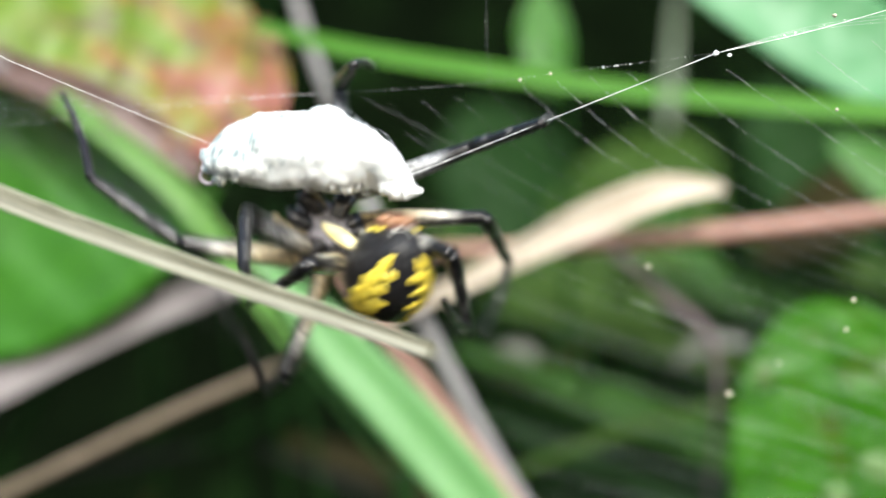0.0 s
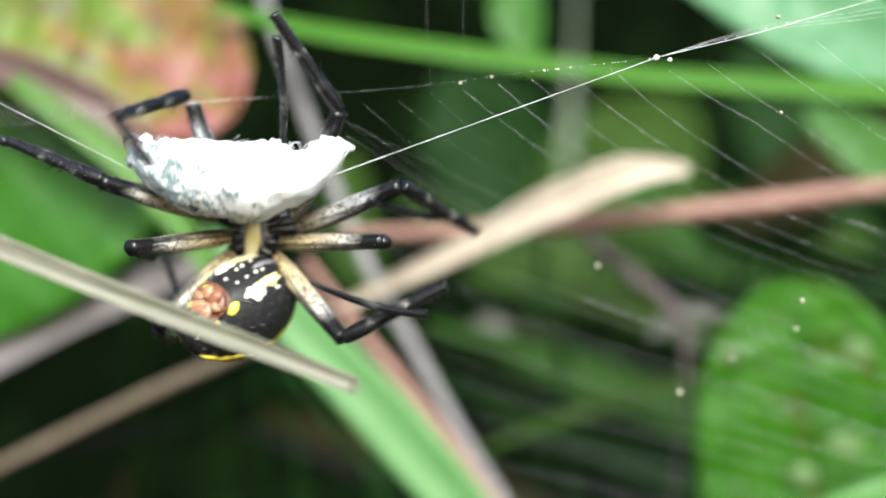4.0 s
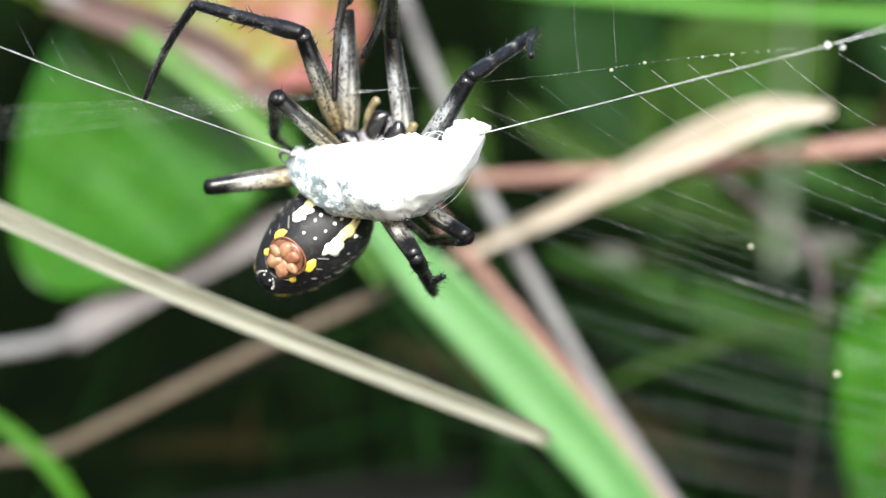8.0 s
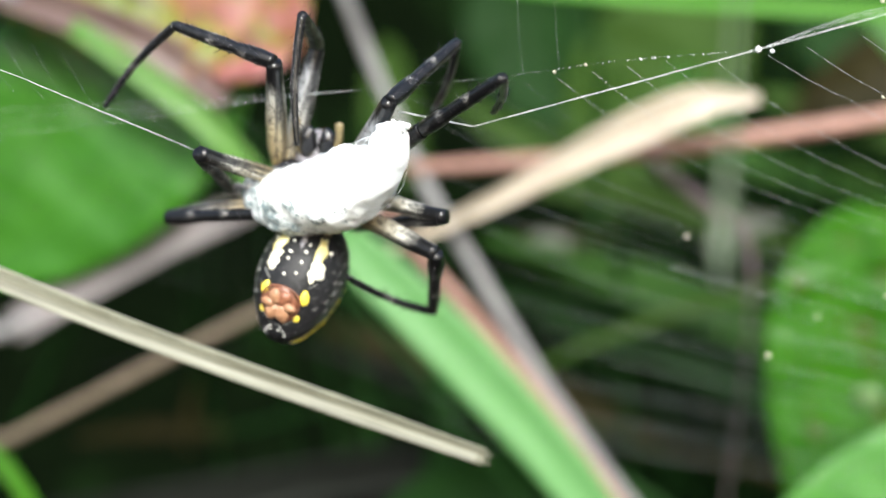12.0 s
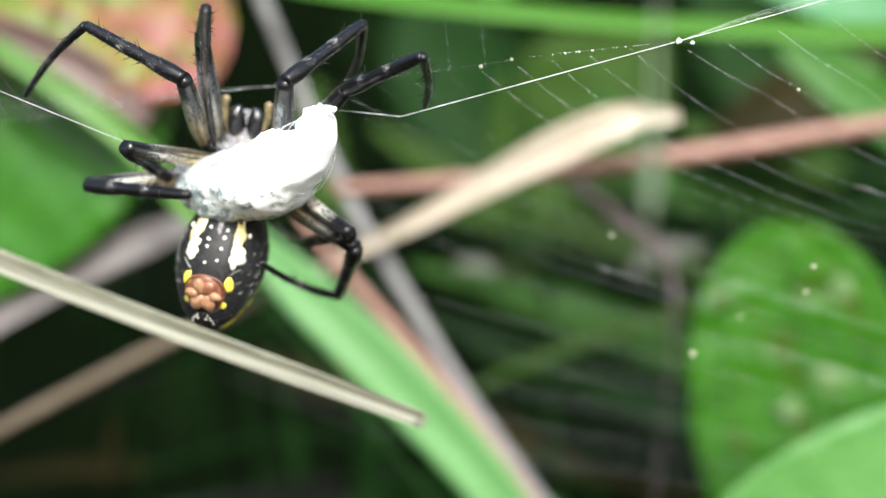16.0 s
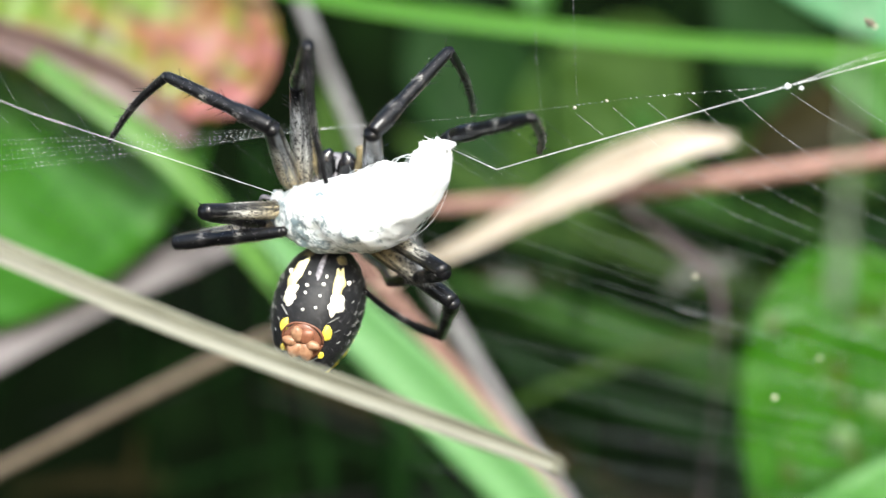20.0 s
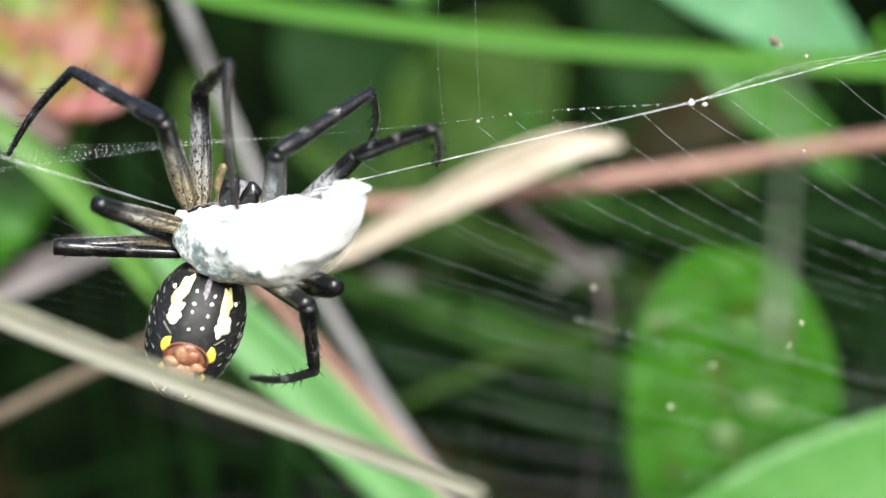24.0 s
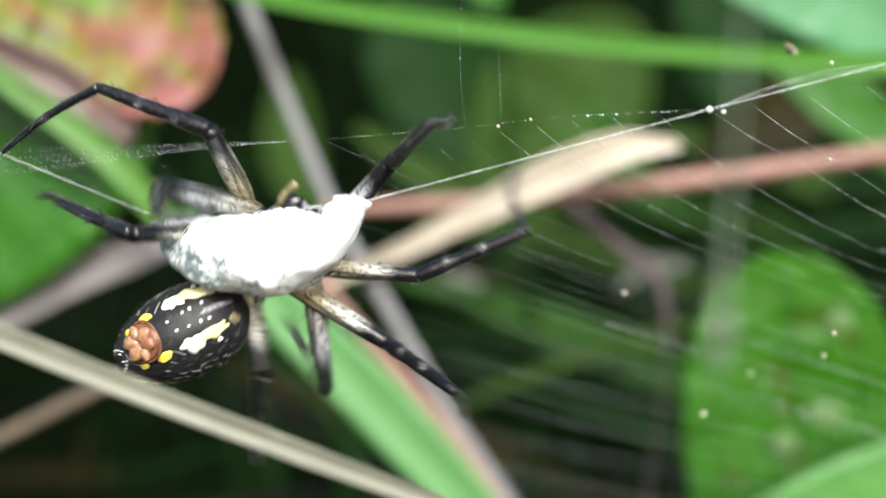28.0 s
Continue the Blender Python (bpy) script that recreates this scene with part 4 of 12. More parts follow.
def bundle():
    bm = bmesh.new()
    rings = []
    for i in range(89):
        u = -1 + 2 * i / 88
        z, r = bundle_axis(u)
        ring = []
        for k in range(64):
            a = 2 * math.pi * k / 64
            p = Vector((11.3 * u, 0, 0))
            lump = 1 + 0.17 * noise.noise(Vector((u * 3, math.cos(a) * 1.2, math.sin(a) * 1.2))) + 0.1 * noise.noise(Vector((u * 9, math.cos(a) * 4, math.sin(a) * 4))) + 0.035 * noise.noise(Vector((u * 26, math.cos(a) * 7 + u * 5, math.sin(a) * 7)))
            tip = 0.3 * noise.noise(Vector((u * 6, a, 5))) if u > 0.72 else 0
            saddle = 1 - 0.3 * math.exp(-((u - 0.62) / 0.15) ** 2) * max(0.0, math.sin(a))
            q = Vector((11.3 * u + tip, 1.06 * r * lump * math.cos(a), z + 0.9 * r * lump * saddle * math.sin(a)))
            ring.append(bm.verts.new(q * MM))
        rings.append(ring)
    for a, b in zip(rings, rings[1:]):
        for k in range(64):
            bm.faces.new((a[k], b[k], b[(k + 1) % 64], a[(k + 1) % 64]))
    bm.faces.new(rings[0])
    bm.faces.new(rings[-1][::-1])
    bmesh.ops.recalc_face_normals(bm, faces=bm.faces)
    return bm


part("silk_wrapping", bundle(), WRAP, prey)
for k in range(26):
    turns = 1.0
    u0 = -0.9 + 1.7 * k / 25
    tilt = 0.18 * math.sin(k * 2.4)
    pts = []
    for j in range(13):
        a = 2 * math.pi * turns * j / 12 + k
        u = max(-0.97, min(0.97, u0 + tilt * math.sin(a)))
        z, r = bundle_axis(u)
        pts.append((11.3 * u, (r * 1.09 + 0.02) * math.cos(a), z + (r * 0.93 + 0.02) * math.sin(a)))
    part("silk_band", tube(pts, [0.035] * 13, 4, 3), WRAP, prey)
for place, r in (((2.6, -0.7, 2.5), 0.8), ((3.9, -1.0, 2.6), 0.75), ((5.3, -0.8, 2.2), 0.6), ((9.3, -0.2, 3.0), 1.25), ((10.4, -0.1, 3.25), 0.95), ((8.3, -0.5, 2.7), 0.95), ((11.2, -0.1, 3.3), 0.6), ((11.9, -0.1, 3.25), 0.32),
                 ((-10.5, -0.3, 1.3), 0.9), ((-9.4, -0.9, 2.2), 0.7), ((-10.9, 0.2, 0.3), 0.7), ((-7.8, -0.5, 2.3), 0.6)):
    bm = bmesh.new()
    bmesh.ops.create_icosphere(bm, subdivisions=3, radius=r * MM)
    for v in bm.verts:
        v.co *= 1 + (0.42 if r >= 0.8 or place[0] > 8 else 0.8) * noise.noise(v.co / MM * 1.8 + Vector((r + place[0], 0, 0)))
        v.co += Vector(place) * MM
    part("silk_tuft", bm, WRAP, prey)
for k in range(12):
    a0 = k * 2.1
    pts = []
    for j in range(6):
        u = max(-0.98, min(0.98, -0.85 + 1.7 * ((k * 0.37) % 1) + 0.1 * j * (-1) ** k))
        z, r = bundle_axis(u)
        a = a0 + 0.35 * j
        lift = r * 1.05 + 0.22 * math.sin(math.pi * j / 5)
        pts.append((11.3 * u, lift * math.cos(a), z + lift * math.sin(a)))
    part("loose_thread", tube(pts, [0.013] * 6, 4, 4), SILK_CORD, prey)
# a thin veil of threads strung from the gathered end to the bundle's flank
for k in range(6):
    u, f = 0.78 - 0.1 * k, 0.55 + 0.07 * k
    z, r = bundle_axis(u)
    foot = (11.3 * u, -r * 0.8, z - r * (0.75 - 0.08 * k))
    part("loose_thread", tube([(11.9, -0.2, 3.1), (11.3 * (0.5 * u + 0.53), -0.55 * r - 0.7, 0.55 * foot[2] + 0.5 - 0.25 * k), foot], [0.012, 0.014, 0.012], 4, 7), SILK, prey)
part("bound_leg", tube([(-9.2, -1.2, 1.6), (-10.7, -1.6, 2.6), (-11.7, -1.2, 2.2), (-11.5, -0.8, 1.4)], [0.3, 0.25, 0.18, 0.1], 6), FURRY, prey)

# ---- the spider ----
spider = thing("garden_spider", "black and yellow garden spider wrapping its prey", "spider")


def ball(radii, centre=(0, 0, 0), seg=24, bump=0.03, seed=0.0, scale=0.5):
    bm = bmesh.new()
    bmesh.ops.create_uvsphere(bm, u_segments=seg, v_segments=seg // 2, radius=1)
    for v in bm.verts:
        n = v.co.copy()
        v.co = Vector((n.x * radii[0], n.y * radii[1], n.z * radii[2]))
        v.co = (v.co * (1 + bump * noise.noise(v.co * scale + Vector((seed, 0, 0)))) + Vector(centre)) * MM
    return bm


part("carapace", ball((2.6, 1.8, 4.5), (0, 0, 1.1), seg=28, bump=0.08), FURRY, spider, "silver-haired carapace")
part("sternum", ball((0.85, 0.45, 2.5), (0, -1.6, -0.5)), CREAM, spider, "yellow sternum")
for s in (-1, 1):
    part("chelicera", tube([(0.8 * s, -0.4, 2.6), (1.1 * s, -1.2, 3.8), (1.1 * s, -1.9, 5.0), (0.7 * s, -2.2, 5.9)], [0.9, 1.15, 1.0, 0.3], 14), BLACK, spider)
    part("pedipalp", tube([(1.6 * s, -1.2, 3.0), (2.25 * s, -2.0, 4.4), (2.4 * s, -2.5, 5.6), (2.3 * s, -2.7, 6.5), (2.25 * s, -2.7, 6.8)], [0.4, 0.42, 0.42, 0.5, 0.2], 10), PALP, spider, "tan pedipalp")
    for k in range(2):
        part("eye", ball((0.2, 0.2, 0.2), (0.4 * s + 0.5 * s * k, -1.0 + 0.5 * k, 5.1 - 0.2 * k), 10, 0), BLACK, spider)
for i, (x, z) in enumerate(((-4.0, 1.3), (-3.0, 1.5), (-2.4, -0.7), (-2.1, -2.1), (3.6, 2.0), (4.0, 1.2), (2.4, -0.7), (2.1, -2.1))):
    part("coxa", tube([(x * 0.35, -0.9, z * 0.6), (x * 0.8, -0.7, z * 0.9), (x * 1.1, -0.1, z * 1.03)], [0.7, 0.85, 0.8], 9), BLACK, spider)

# abdomen: tail towards -z, belly towards -y
A_W, A_D, A_L = 4.7, 5.0, 7.3


def skin(a, h, lift=0.0):
    """A point of the abdomen: a degrees round from the middle of the belly, h from the tail (-1) to the waist (1)."""
    t = math.asin(max(-1, min(1, h)))
    r = math.cos(t) ** 0.9 * (1.0 + 0.13 * h - 0.1 * h * h)
    s, c = math.sin(radians(a)), math.cos(radians(a))
    p = Vector((A_W * r * s, -A_D * r * c, A_L * h))
    return p + Vector((s, -c, 0.8 * h)).normalized() * lift


def abdomen_body():
    bm = bmesh.new()
    rings = []
    for i in range(1, 36):
        h = math.sin(math.pi * (i / 36 - 0.5))
        rings.append([bm.verts.new(skin(10 * k, h, 0.16 * noise.noise(Vector((k * 0.9, i * 0.5, 2))) - (0.12 if k % 36 in (0,) else 0)) * MM) for k in range(36)])
    lo, hi = bm.verts.new(skin(0, -1) * MM), bm.verts.new(skin(0, 1) * MM)
    for a, b in zip(rings, rings[1:]):
        for k in range(36):
            bm.faces.new((a[k], a[(k + 1) % 36], b[(k + 1) % 36], b[k]))
    for k in range(36):
        bm.faces.new((lo, rings[0][(k + 1) % 36], rings[0][k]))
        bm.faces.new((hi, rings[-1][k], rings[-1][(k + 1) % 36]))
    bmesh.ops.recalc_face_normals(bm, faces=bm.faces)
    return bm


abdomen = part("abdomen", abdomen_body(), ABDOMEN, spider, "glossy black abdomen with pale markings")


def patch(a0, h0, wa, wh, seed=0.0, wobble=0.25, lean=0.0, lift=0.26):
    """A slightly raised marking that follows the abdomen's skin."""
    bm = bmesh.new()
    mid = bm.verts.new(skin(a0, h0, lift) * MM)
    rings = []
    for j in range(1, 5):
        ring = []
        for k in range(22):
            t = 2 * math.pi * k / 22
            f = j / 4 * (1 + wobble * noise.noise(Vector((math.cos(t) * 1.6 + seed, math.sin(t) * 1.6, seed * 3.1))))
            dh = wh * f * math.sin(t)
            ring.append(bm.verts.new(skin(a0 + wa * f * math.cos(t) + lean * dh, max(-0.995, min(0.995, h0 + dh)), lift if j < 4 else lift - 0.22) * MM))
        rings.append(ring)
    for k in range(22):
        bm.faces.new((mid, rings[0][k], rings[0][(k + 1) % 22]))
        for a, b in zip(rings, rings[1:]):
            bm.faces.new((a[k], b[k], b[(k + 1) % 22], a[(k + 1) % 22]))
    bmesh.ops.recalc_face_normals(bm, faces=bm.faces)
    return bm


for s in (-1, 1):
    part("belly_stripe", patch(29 * s, 0.3, 8.5, 0.25, 1.3 + s, 0.75, -8 * s), CREAM, abdomen, "cream-yellow belly stripe")
    part("belly_stripe", patch(29.5 * s, 0.0, 10.5, 0.15, 5.3 + 2 * s, 0.7, -10 * s, 0.28), IVORY, abdomen, "cream-white belly stripe")
    part("side_mark", patch(33 * s, -0.4, 7.0, 0.1, 4 + s, 0.3, -20 * s), YELLOW, abdomen, "yellow mark beside the spinnerets")
    part("side_mark", patch(38 * s, -0.68, 5.5, 0.05, 7 + s), YELLOW, abdomen)
    for k, (a, h) in enumerate(((11, 0.34), (9.5, 0.19), (9, 0.05), (7.5, -0.15))):
        part("dot", patch(a * s, h + 0.03 * s * (k % 2), 2.5 if k == 1 else 1.8, 0.024, k, 0.2), PALE_DOT, abdomen)
    part("dot", patch(41 * s, 0.36, 2.2, 0.035, 9, 0.4), PALE_DOT, abdomen)
    part("dash", patch(35 * s, -0.2, 0.6, 0.075, 11 + s, 0.4, 90 * s, 0.2), STREAK, abdomen)
    for k in range(22):
        a, h = 43 + 46 * ((k * 0.618) % 1), 0.72 - 0.058 * k
        part("dash", patch(s * (a + 3 * math.sin(k * 2.7)), h, 0.34, 0.02 + 0.05 * abs(math.sin(k * 1.9)), k + 3, 0.5, (30 + 60 * math.sin(k * 1.3) ** 2) * s, 0.05), STREAK, abdomen)
    for k in range(7):
        part("dash", patch(s * (14 + 5 * k + 2 * math.sin(k * 3.1)), -0.86 - 0.012 * k, 1.6, 0.009, k + 31, 0.4), STREAK if k % 2 else PALE_DOT, abdomen)
    # the back: scalloped yellow bands along both sides of a black field
    for k in range(9):
        h = 0.72 - 0.19 * k
        part("back_marking", patch(s * (127 + 4 * (k % 2)), h, 12, 0.115, k * 1.3 + s, 0.45), YELLOW, abdomen, "yellow patch of the back")
    for k in range(6):
        part("back_marking", patch(s * (146 + 6 * (k % 2)), 0.6 - 0.26 * k, 12, 0.07, k * 2.1 + s, 0.45), YELLOW, abdomen)
part("belly_furrow", patch(0, 0.52, 4.5, 0.26, 2.0, 0.3, 0, 0.12), FURRY, abdomen, "grey furrow in the middle of the belly")
for s in (-1, 1):
    part("waist_patch", patch(27 * s, 0.68, 12, 0.09, 3.0 + s, 0.4, 0, 0.1), PALP, abdomen, "brownish patch near the waist")
for k in range(2):
    part("dash", patch(-14 + 26 * k, -0.9, 3, 0.007, k), PALE_DOT, abdomen)

# spinnerets: a low ring with a cluster of six cones
hub = skin(0, -0.57)
out = Vector((0, -0.75, -0.66)).normalized()
side, upward = Vector((1, 0, 0)), Vector((0, -0.66, 0.75))
ring_pts = [tuple(hub + out * 0.05 + (side * math.cos(t) + upward * math.sin(t)) * (2.05 + 0.12 * math.sin(3 * t))) for t in (2 * math.pi * k / 20 for k in range(20))]
part("spinneret_ring", tube([*ring_pts, ring_pts[0]], [0.13] * 21, 6, 2), SPINNER, abdomen, "brown rim round the spinnerets")
bm = ball((2.0, 1.9, 0.55), seg=24, bump=0.12, scale=0.9)
bm.transform(Matrix.Translation(hub * MM) @ out.to_track_quat("Z", "Y").to_matrix().to_4x4())
part("spinneret_base", bm, SPINNER, abdomen)
for k, (t, d, long, wide) in enumerate(((60, 1.0, 0.92, 0.66), (120, 1.0, 0.92, 0.66), (178, 1.15, 0.8, 0.5), (2, 1.15, 0.8, 0.5), (238, 1.0, 1.0, 0.78), (302, 1.0, 1.0, 0.78))):
    t = radians(t)
    outward = side * math.cos(t) + upward * math.sin(t)
    bm = ball((long, wide, 0.42), seg=18, bump=0.22, seed=k * 3.0, scale=1.5)
    bm.transform(Matrix.Translation((hub + out * 0.6 + outward * d) * MM) @ Matrix((outward, out.cross(outward), out)).transposed().to_4x4())
    part("spinneret", bm, SPINNER_PALE if k != 0 else SPINNER_RED, abdomen)
low_arc = [tuple(Vector(p) + out * 0.12 + (Vector(p) - hub).normalized() * 0.3) for p in ring_pts[11:20]]
part("pale_rim", tube(low_arc, [0.02, 0.05, 0.05, 0.02], 5, 2), STREAK, abdomen, "pale rim below the spinnerets")
part("waist", tube([tuple(skin(0, 0.97)), (0, 0.6, 8.6)], [1.2, 0.8], 10, 3), BLACK, abdomen)
bm = bmesh.new()
rnd = random.Random(8)
for k in range(420):
    p = skin(rnd.uniform(35, 325), rnd.uniform(-0.95, 0.8))
    d = Vector((p.x, p.y, p.z * 0.4)).normalized() + Vector((rnd.uniform(-0.5, 0.5), rnd.uniform(-0.5, 0.5), -0.7))
    add_tube(bm, [tuple(p), tuple(p + d * rnd.uniform(0.15, 0.32))], [0.014, 0.005], 3, 1)
tagged(part("hair", bm, FURRY, abdomen, "short pale hair"), kind="stuff")


def leg_segment(name, length, profile, material, spines, seed, bow=0.0):
    """A segment from its joint along +z, with its standing spines."""
    n = len(profile)
    line = [(bow * math.sin(math.pi * k / (n - 1)), 0, length * k / (n - 1)) for k in range(n)]
    ob = part(name, tube(line, profile, 12, 5), material, spider)
    bm = bmesh.new()
    rnd = random.Random(seed)
    for k in range(spines):
        z, a = rnd.uniform(0.12, 0.98) * length, rnd.uniform(0, 2 * math.pi)
        r = float(np.interp(z / length, np.linspace(0, 1, n), profile))
        foot = Vector((bow * math.sin(math.pi * z / length) + r * 0.8 * math.cos(a), r * 0.8 * math.sin(a), z))
        tip = Vector((math.cos(a), math.sin(a), 0.9)) * rnd.choice((0.28, 0.35, 0.42, 0.5, 0.85))
        add_tube(bm, [tuple(foot), tuple(foot + tip)], [0.05, 0.014], 3, 1)
    tagged(part("spine", bm, BLACK, ob, "short stiff black spines"), kind="stuff")
    bm = bmesh.new()
    for k in range(int(length * 14)):
        z, a = rnd.uniform(0.03, 0.98) * length, rnd.uniform(0, 2 * math.pi)
        r = float(np.interp(z / length, np.linspace(0, 1, n), profile)) * 0.97
        foot = Vector((bow * math.sin(math.pi * z / length) + r * math.cos(a), r * math.sin(a), z))
        add_tube(bm, [tuple(foot), tuple(foot + Vector((0.55 * math.cos(a), 0.55 * math.sin(a), 1.0)) * rnd.uniform(0.12, 0.3))], [0.017, 0.006], 3, 1)
    tagged(part("hair", bm, FURRY, ob, "fine silvery hair"), kind="stuff")
    return ob


legs = []
for i in range(8):
    stout = 1.0 if i % 4 != 2 else 0.85
    long = (13.0, 10.0) if i == 1 else (14.0, 12.0)
    legs.append((leg_segment("femur", long[0], [0.75 * stout, 1.1 * stout, 1.15 * stout, 1.08 * stout, 0.95 * stout, 0.82], FEMUR_GREY if i in (1, 4, 5) else FEMUR, 46, i),
                 leg_segment("tibia", long[1], [0.74, 0.88, 0.82, 0.66, 0.7, 0.68, 0.64, 0.6, 0.52], TIBIA, 64, i + 10),
                 leg_segment("metatarsus", 13.0, [0.5, 0.46, 0.42, 0.39, 0.36, 0.33, 0.26], METATARSUS, 60, i + 20, 0.5 if i < 4 else -0.5)))


def motions():
    walk(spider, [
        (0, at(-16.47, 5.00, -12.47, 0.0, -57.3, 0.0)), (0.15, at(-20.56, 5.00, -9.96, 0.0, -13.8, 0.0)),
        (0.3, at(-24.65, 5.00, -7.46, 0.0, 29.7, 0.0)), (0.45, at(-19.24, 5.00, -7.94, 0.0, 9.6, 0.0)),
        (0.6, at(-13.84, 5.00, -8.43, 0.0, -10.5, 0.0)), (0.8, at(-15.62, 5.00, -10.20, 0.0, -18.0, 0.0)),
        (1, at(-17.39, 5.00, -11.97, 0.0, -25.5, 0.0)), (1.25, at(-18.13, 5.00, -10.01, 0.0, -20.0, 0.0)),
        (1.5, at(-18.87, 5.00, -8.04, 0.0, -14.5, 0.0)), (1.75, at(-22.47, 5.00, -6.71, 0.0, 2.8, 0.0)),
        (2, at(-26.07, 5.00, -5.38, 0.0, 20.1, 0.0)), (2.25, at(-25.32, 5.00, -4.93, 0.0, 7.4, 0.0)),
        (2.5, at(-24.58, 5.00, -4.48, 0.0, -5.3, 0.0)), (2.75, at(-19.75, 5.00, -5.84, 0.0, -14.1, 0.0)),
        (3, at(-14.91, 5.00, -7.21, 0.0, -22.9, 0.0)), (3.25, at(-15.78, 5.00, -9.66, 0.0, 1.1, 0.0)),
        (3.5, at(-16.64, 5.00, -12.10, 0.0, 25.1, 0.0)), (3.8, at(-17.14, 5.00, -12.92, 0.0, 1.1, 0.0)),
        (4.1, at(-19.78, 5.00, -11.64, 0.0, 9.6, 0.0)), (4.4, at(-18.70, 5.00, -13.28, 0.0, -21.8, 0.0)),
        (4.7, at(-20.50, 5.00, -11.68, 0.0, -16.7, 0.0)), (5, at(-20.38, 5.00, -11.00, 0.0, 2.9, 0.0)),
        (5.25, at(-19.49, 5.00, -11.79, 0.0, -16.1, 0.0)), (5.5, at(-20.38, 5.00, -10.46, 0.0, -12.3, 0.0)),
        (5.75, at(-23.59, 5.00, -8.76, 0.0, -7.8, 0.0)), (6, at(-26.81, 5.00, -7.05, 0.0, -3.4, 0.0)),
        (6.5, at(-25.13, 5.00, -7.46, 0.0, -1.3, 0.0)), (7, at(-23.45, 5.00, -7.87, 0.0, 0.8, 0.0)),
        (7.5, at(-23.02, 5.00, -6.62, 0.0, 17.1, 0.0)), (8, at(-22.59, 5.00, -5.36, 0.0, 33.3, 0.0)),
        (8.25, at(-21.49, 5.00, -6.93, 0.0, 14.2, 0.0)), (8.5, at(-20.40, 5.00, -8.50, 0.0, -4.9, 0.0)),
        (8.75, at(-20.69, 5.00, -7.18, 0.0, 10.2, 0.0)), (9, at(-20.98, 5.00, -5.86, 0.0, 25.3, 0.0)),
        (9.25, at(-19.39, 5.00, -6.57, 0.0, 19.8, 0.0)), (9.5, at(-17.80, 5.00, -7.28, 0.0, 14.4, 0.0)),
        (9.75, at(-21.06, 5.00, -7.93, 0.0, 10.0, 0.0)), (10, at(-24.32, 5.00, -8.58, 0.0, 5.7, 0.0)),
        (10.5, at(-23.81, 5.00, -7.57, 0.0, 9.1, 0.0)), (11, at(-23.31, 5.00, -6.57, 0.0, 12.5, 0.0)),
        (12, at(-22.96, 5.00, -7.35, 0.0, 7.6, 0.0)), (13.5, at(-22.50, 5.00, -6.98, 0.0, 5.8, 0.0)),
        (15, at(-22.03, 5.00, -6.62, 0.0, 3.9, 0.0)), (16, at(-23.03, 5.00, -5.50, 0.0, 10.4, 0.0)),
        (17, at(-23.02, 5.00, -6.17, 0.0, 11.0, 0.0)), (17.5, at(-23.04, 5.00, -6.19, 0.0, 10.4, 0.0)),
        (18, at(-23.07, 5.00, -6.21, 0.0, 9.7, 0.0)), (18.5, at(-22.77, 5.00, -5.71, 0.0, 8.9, 0.0)),
        (19, at(-22.48, 5.00, -5.21, 0.0, 8.2, 0.0)), (19.5, at(-22.16, 5.00, -5.60, 0.0, 7.9, 0.0)),
        (20, at(-21.84, 5.00, -5.99, 0.0, 7.6, 0.0)), (21.5, at(-21.71, 5.00, -6.60, 0.0, 12.9, 0.0)),
        (23, at(-21.58, 5.00, -7.22, 0.0, 18.2, 0.0)), (24, at(-21.84, 5.00, -7.26, 0.0, 19.1, 0.0)),
        (25, at(-22.10, 5.00, -7.29, 0.0, 20.1, 0.0)), (26, at(-22.34, 5.00, -7.00, 0.0, 19.3, 0.0)),
        (27, at(-22.57, 5.00, -6.70, 0.0, 18.6, 0.0)), (27.3, at(-22.57, 5.00, -6.70, 0.0, 18.6, 0.0)),
        (27.5, at(-22.00, 5.00, -5.71, 0.0, 17.0, 0.0)), (27.7, at(-21.42, 5.00, -4.72, 0.0, 15.4, 0.0)),
        (27.85, at(-20.80, 5.00, -6.47, 0.0, 29.5, 0.0)), (28, at(-20.19, 5.00, -8.22, 0.0, 43.5, 0.0))])
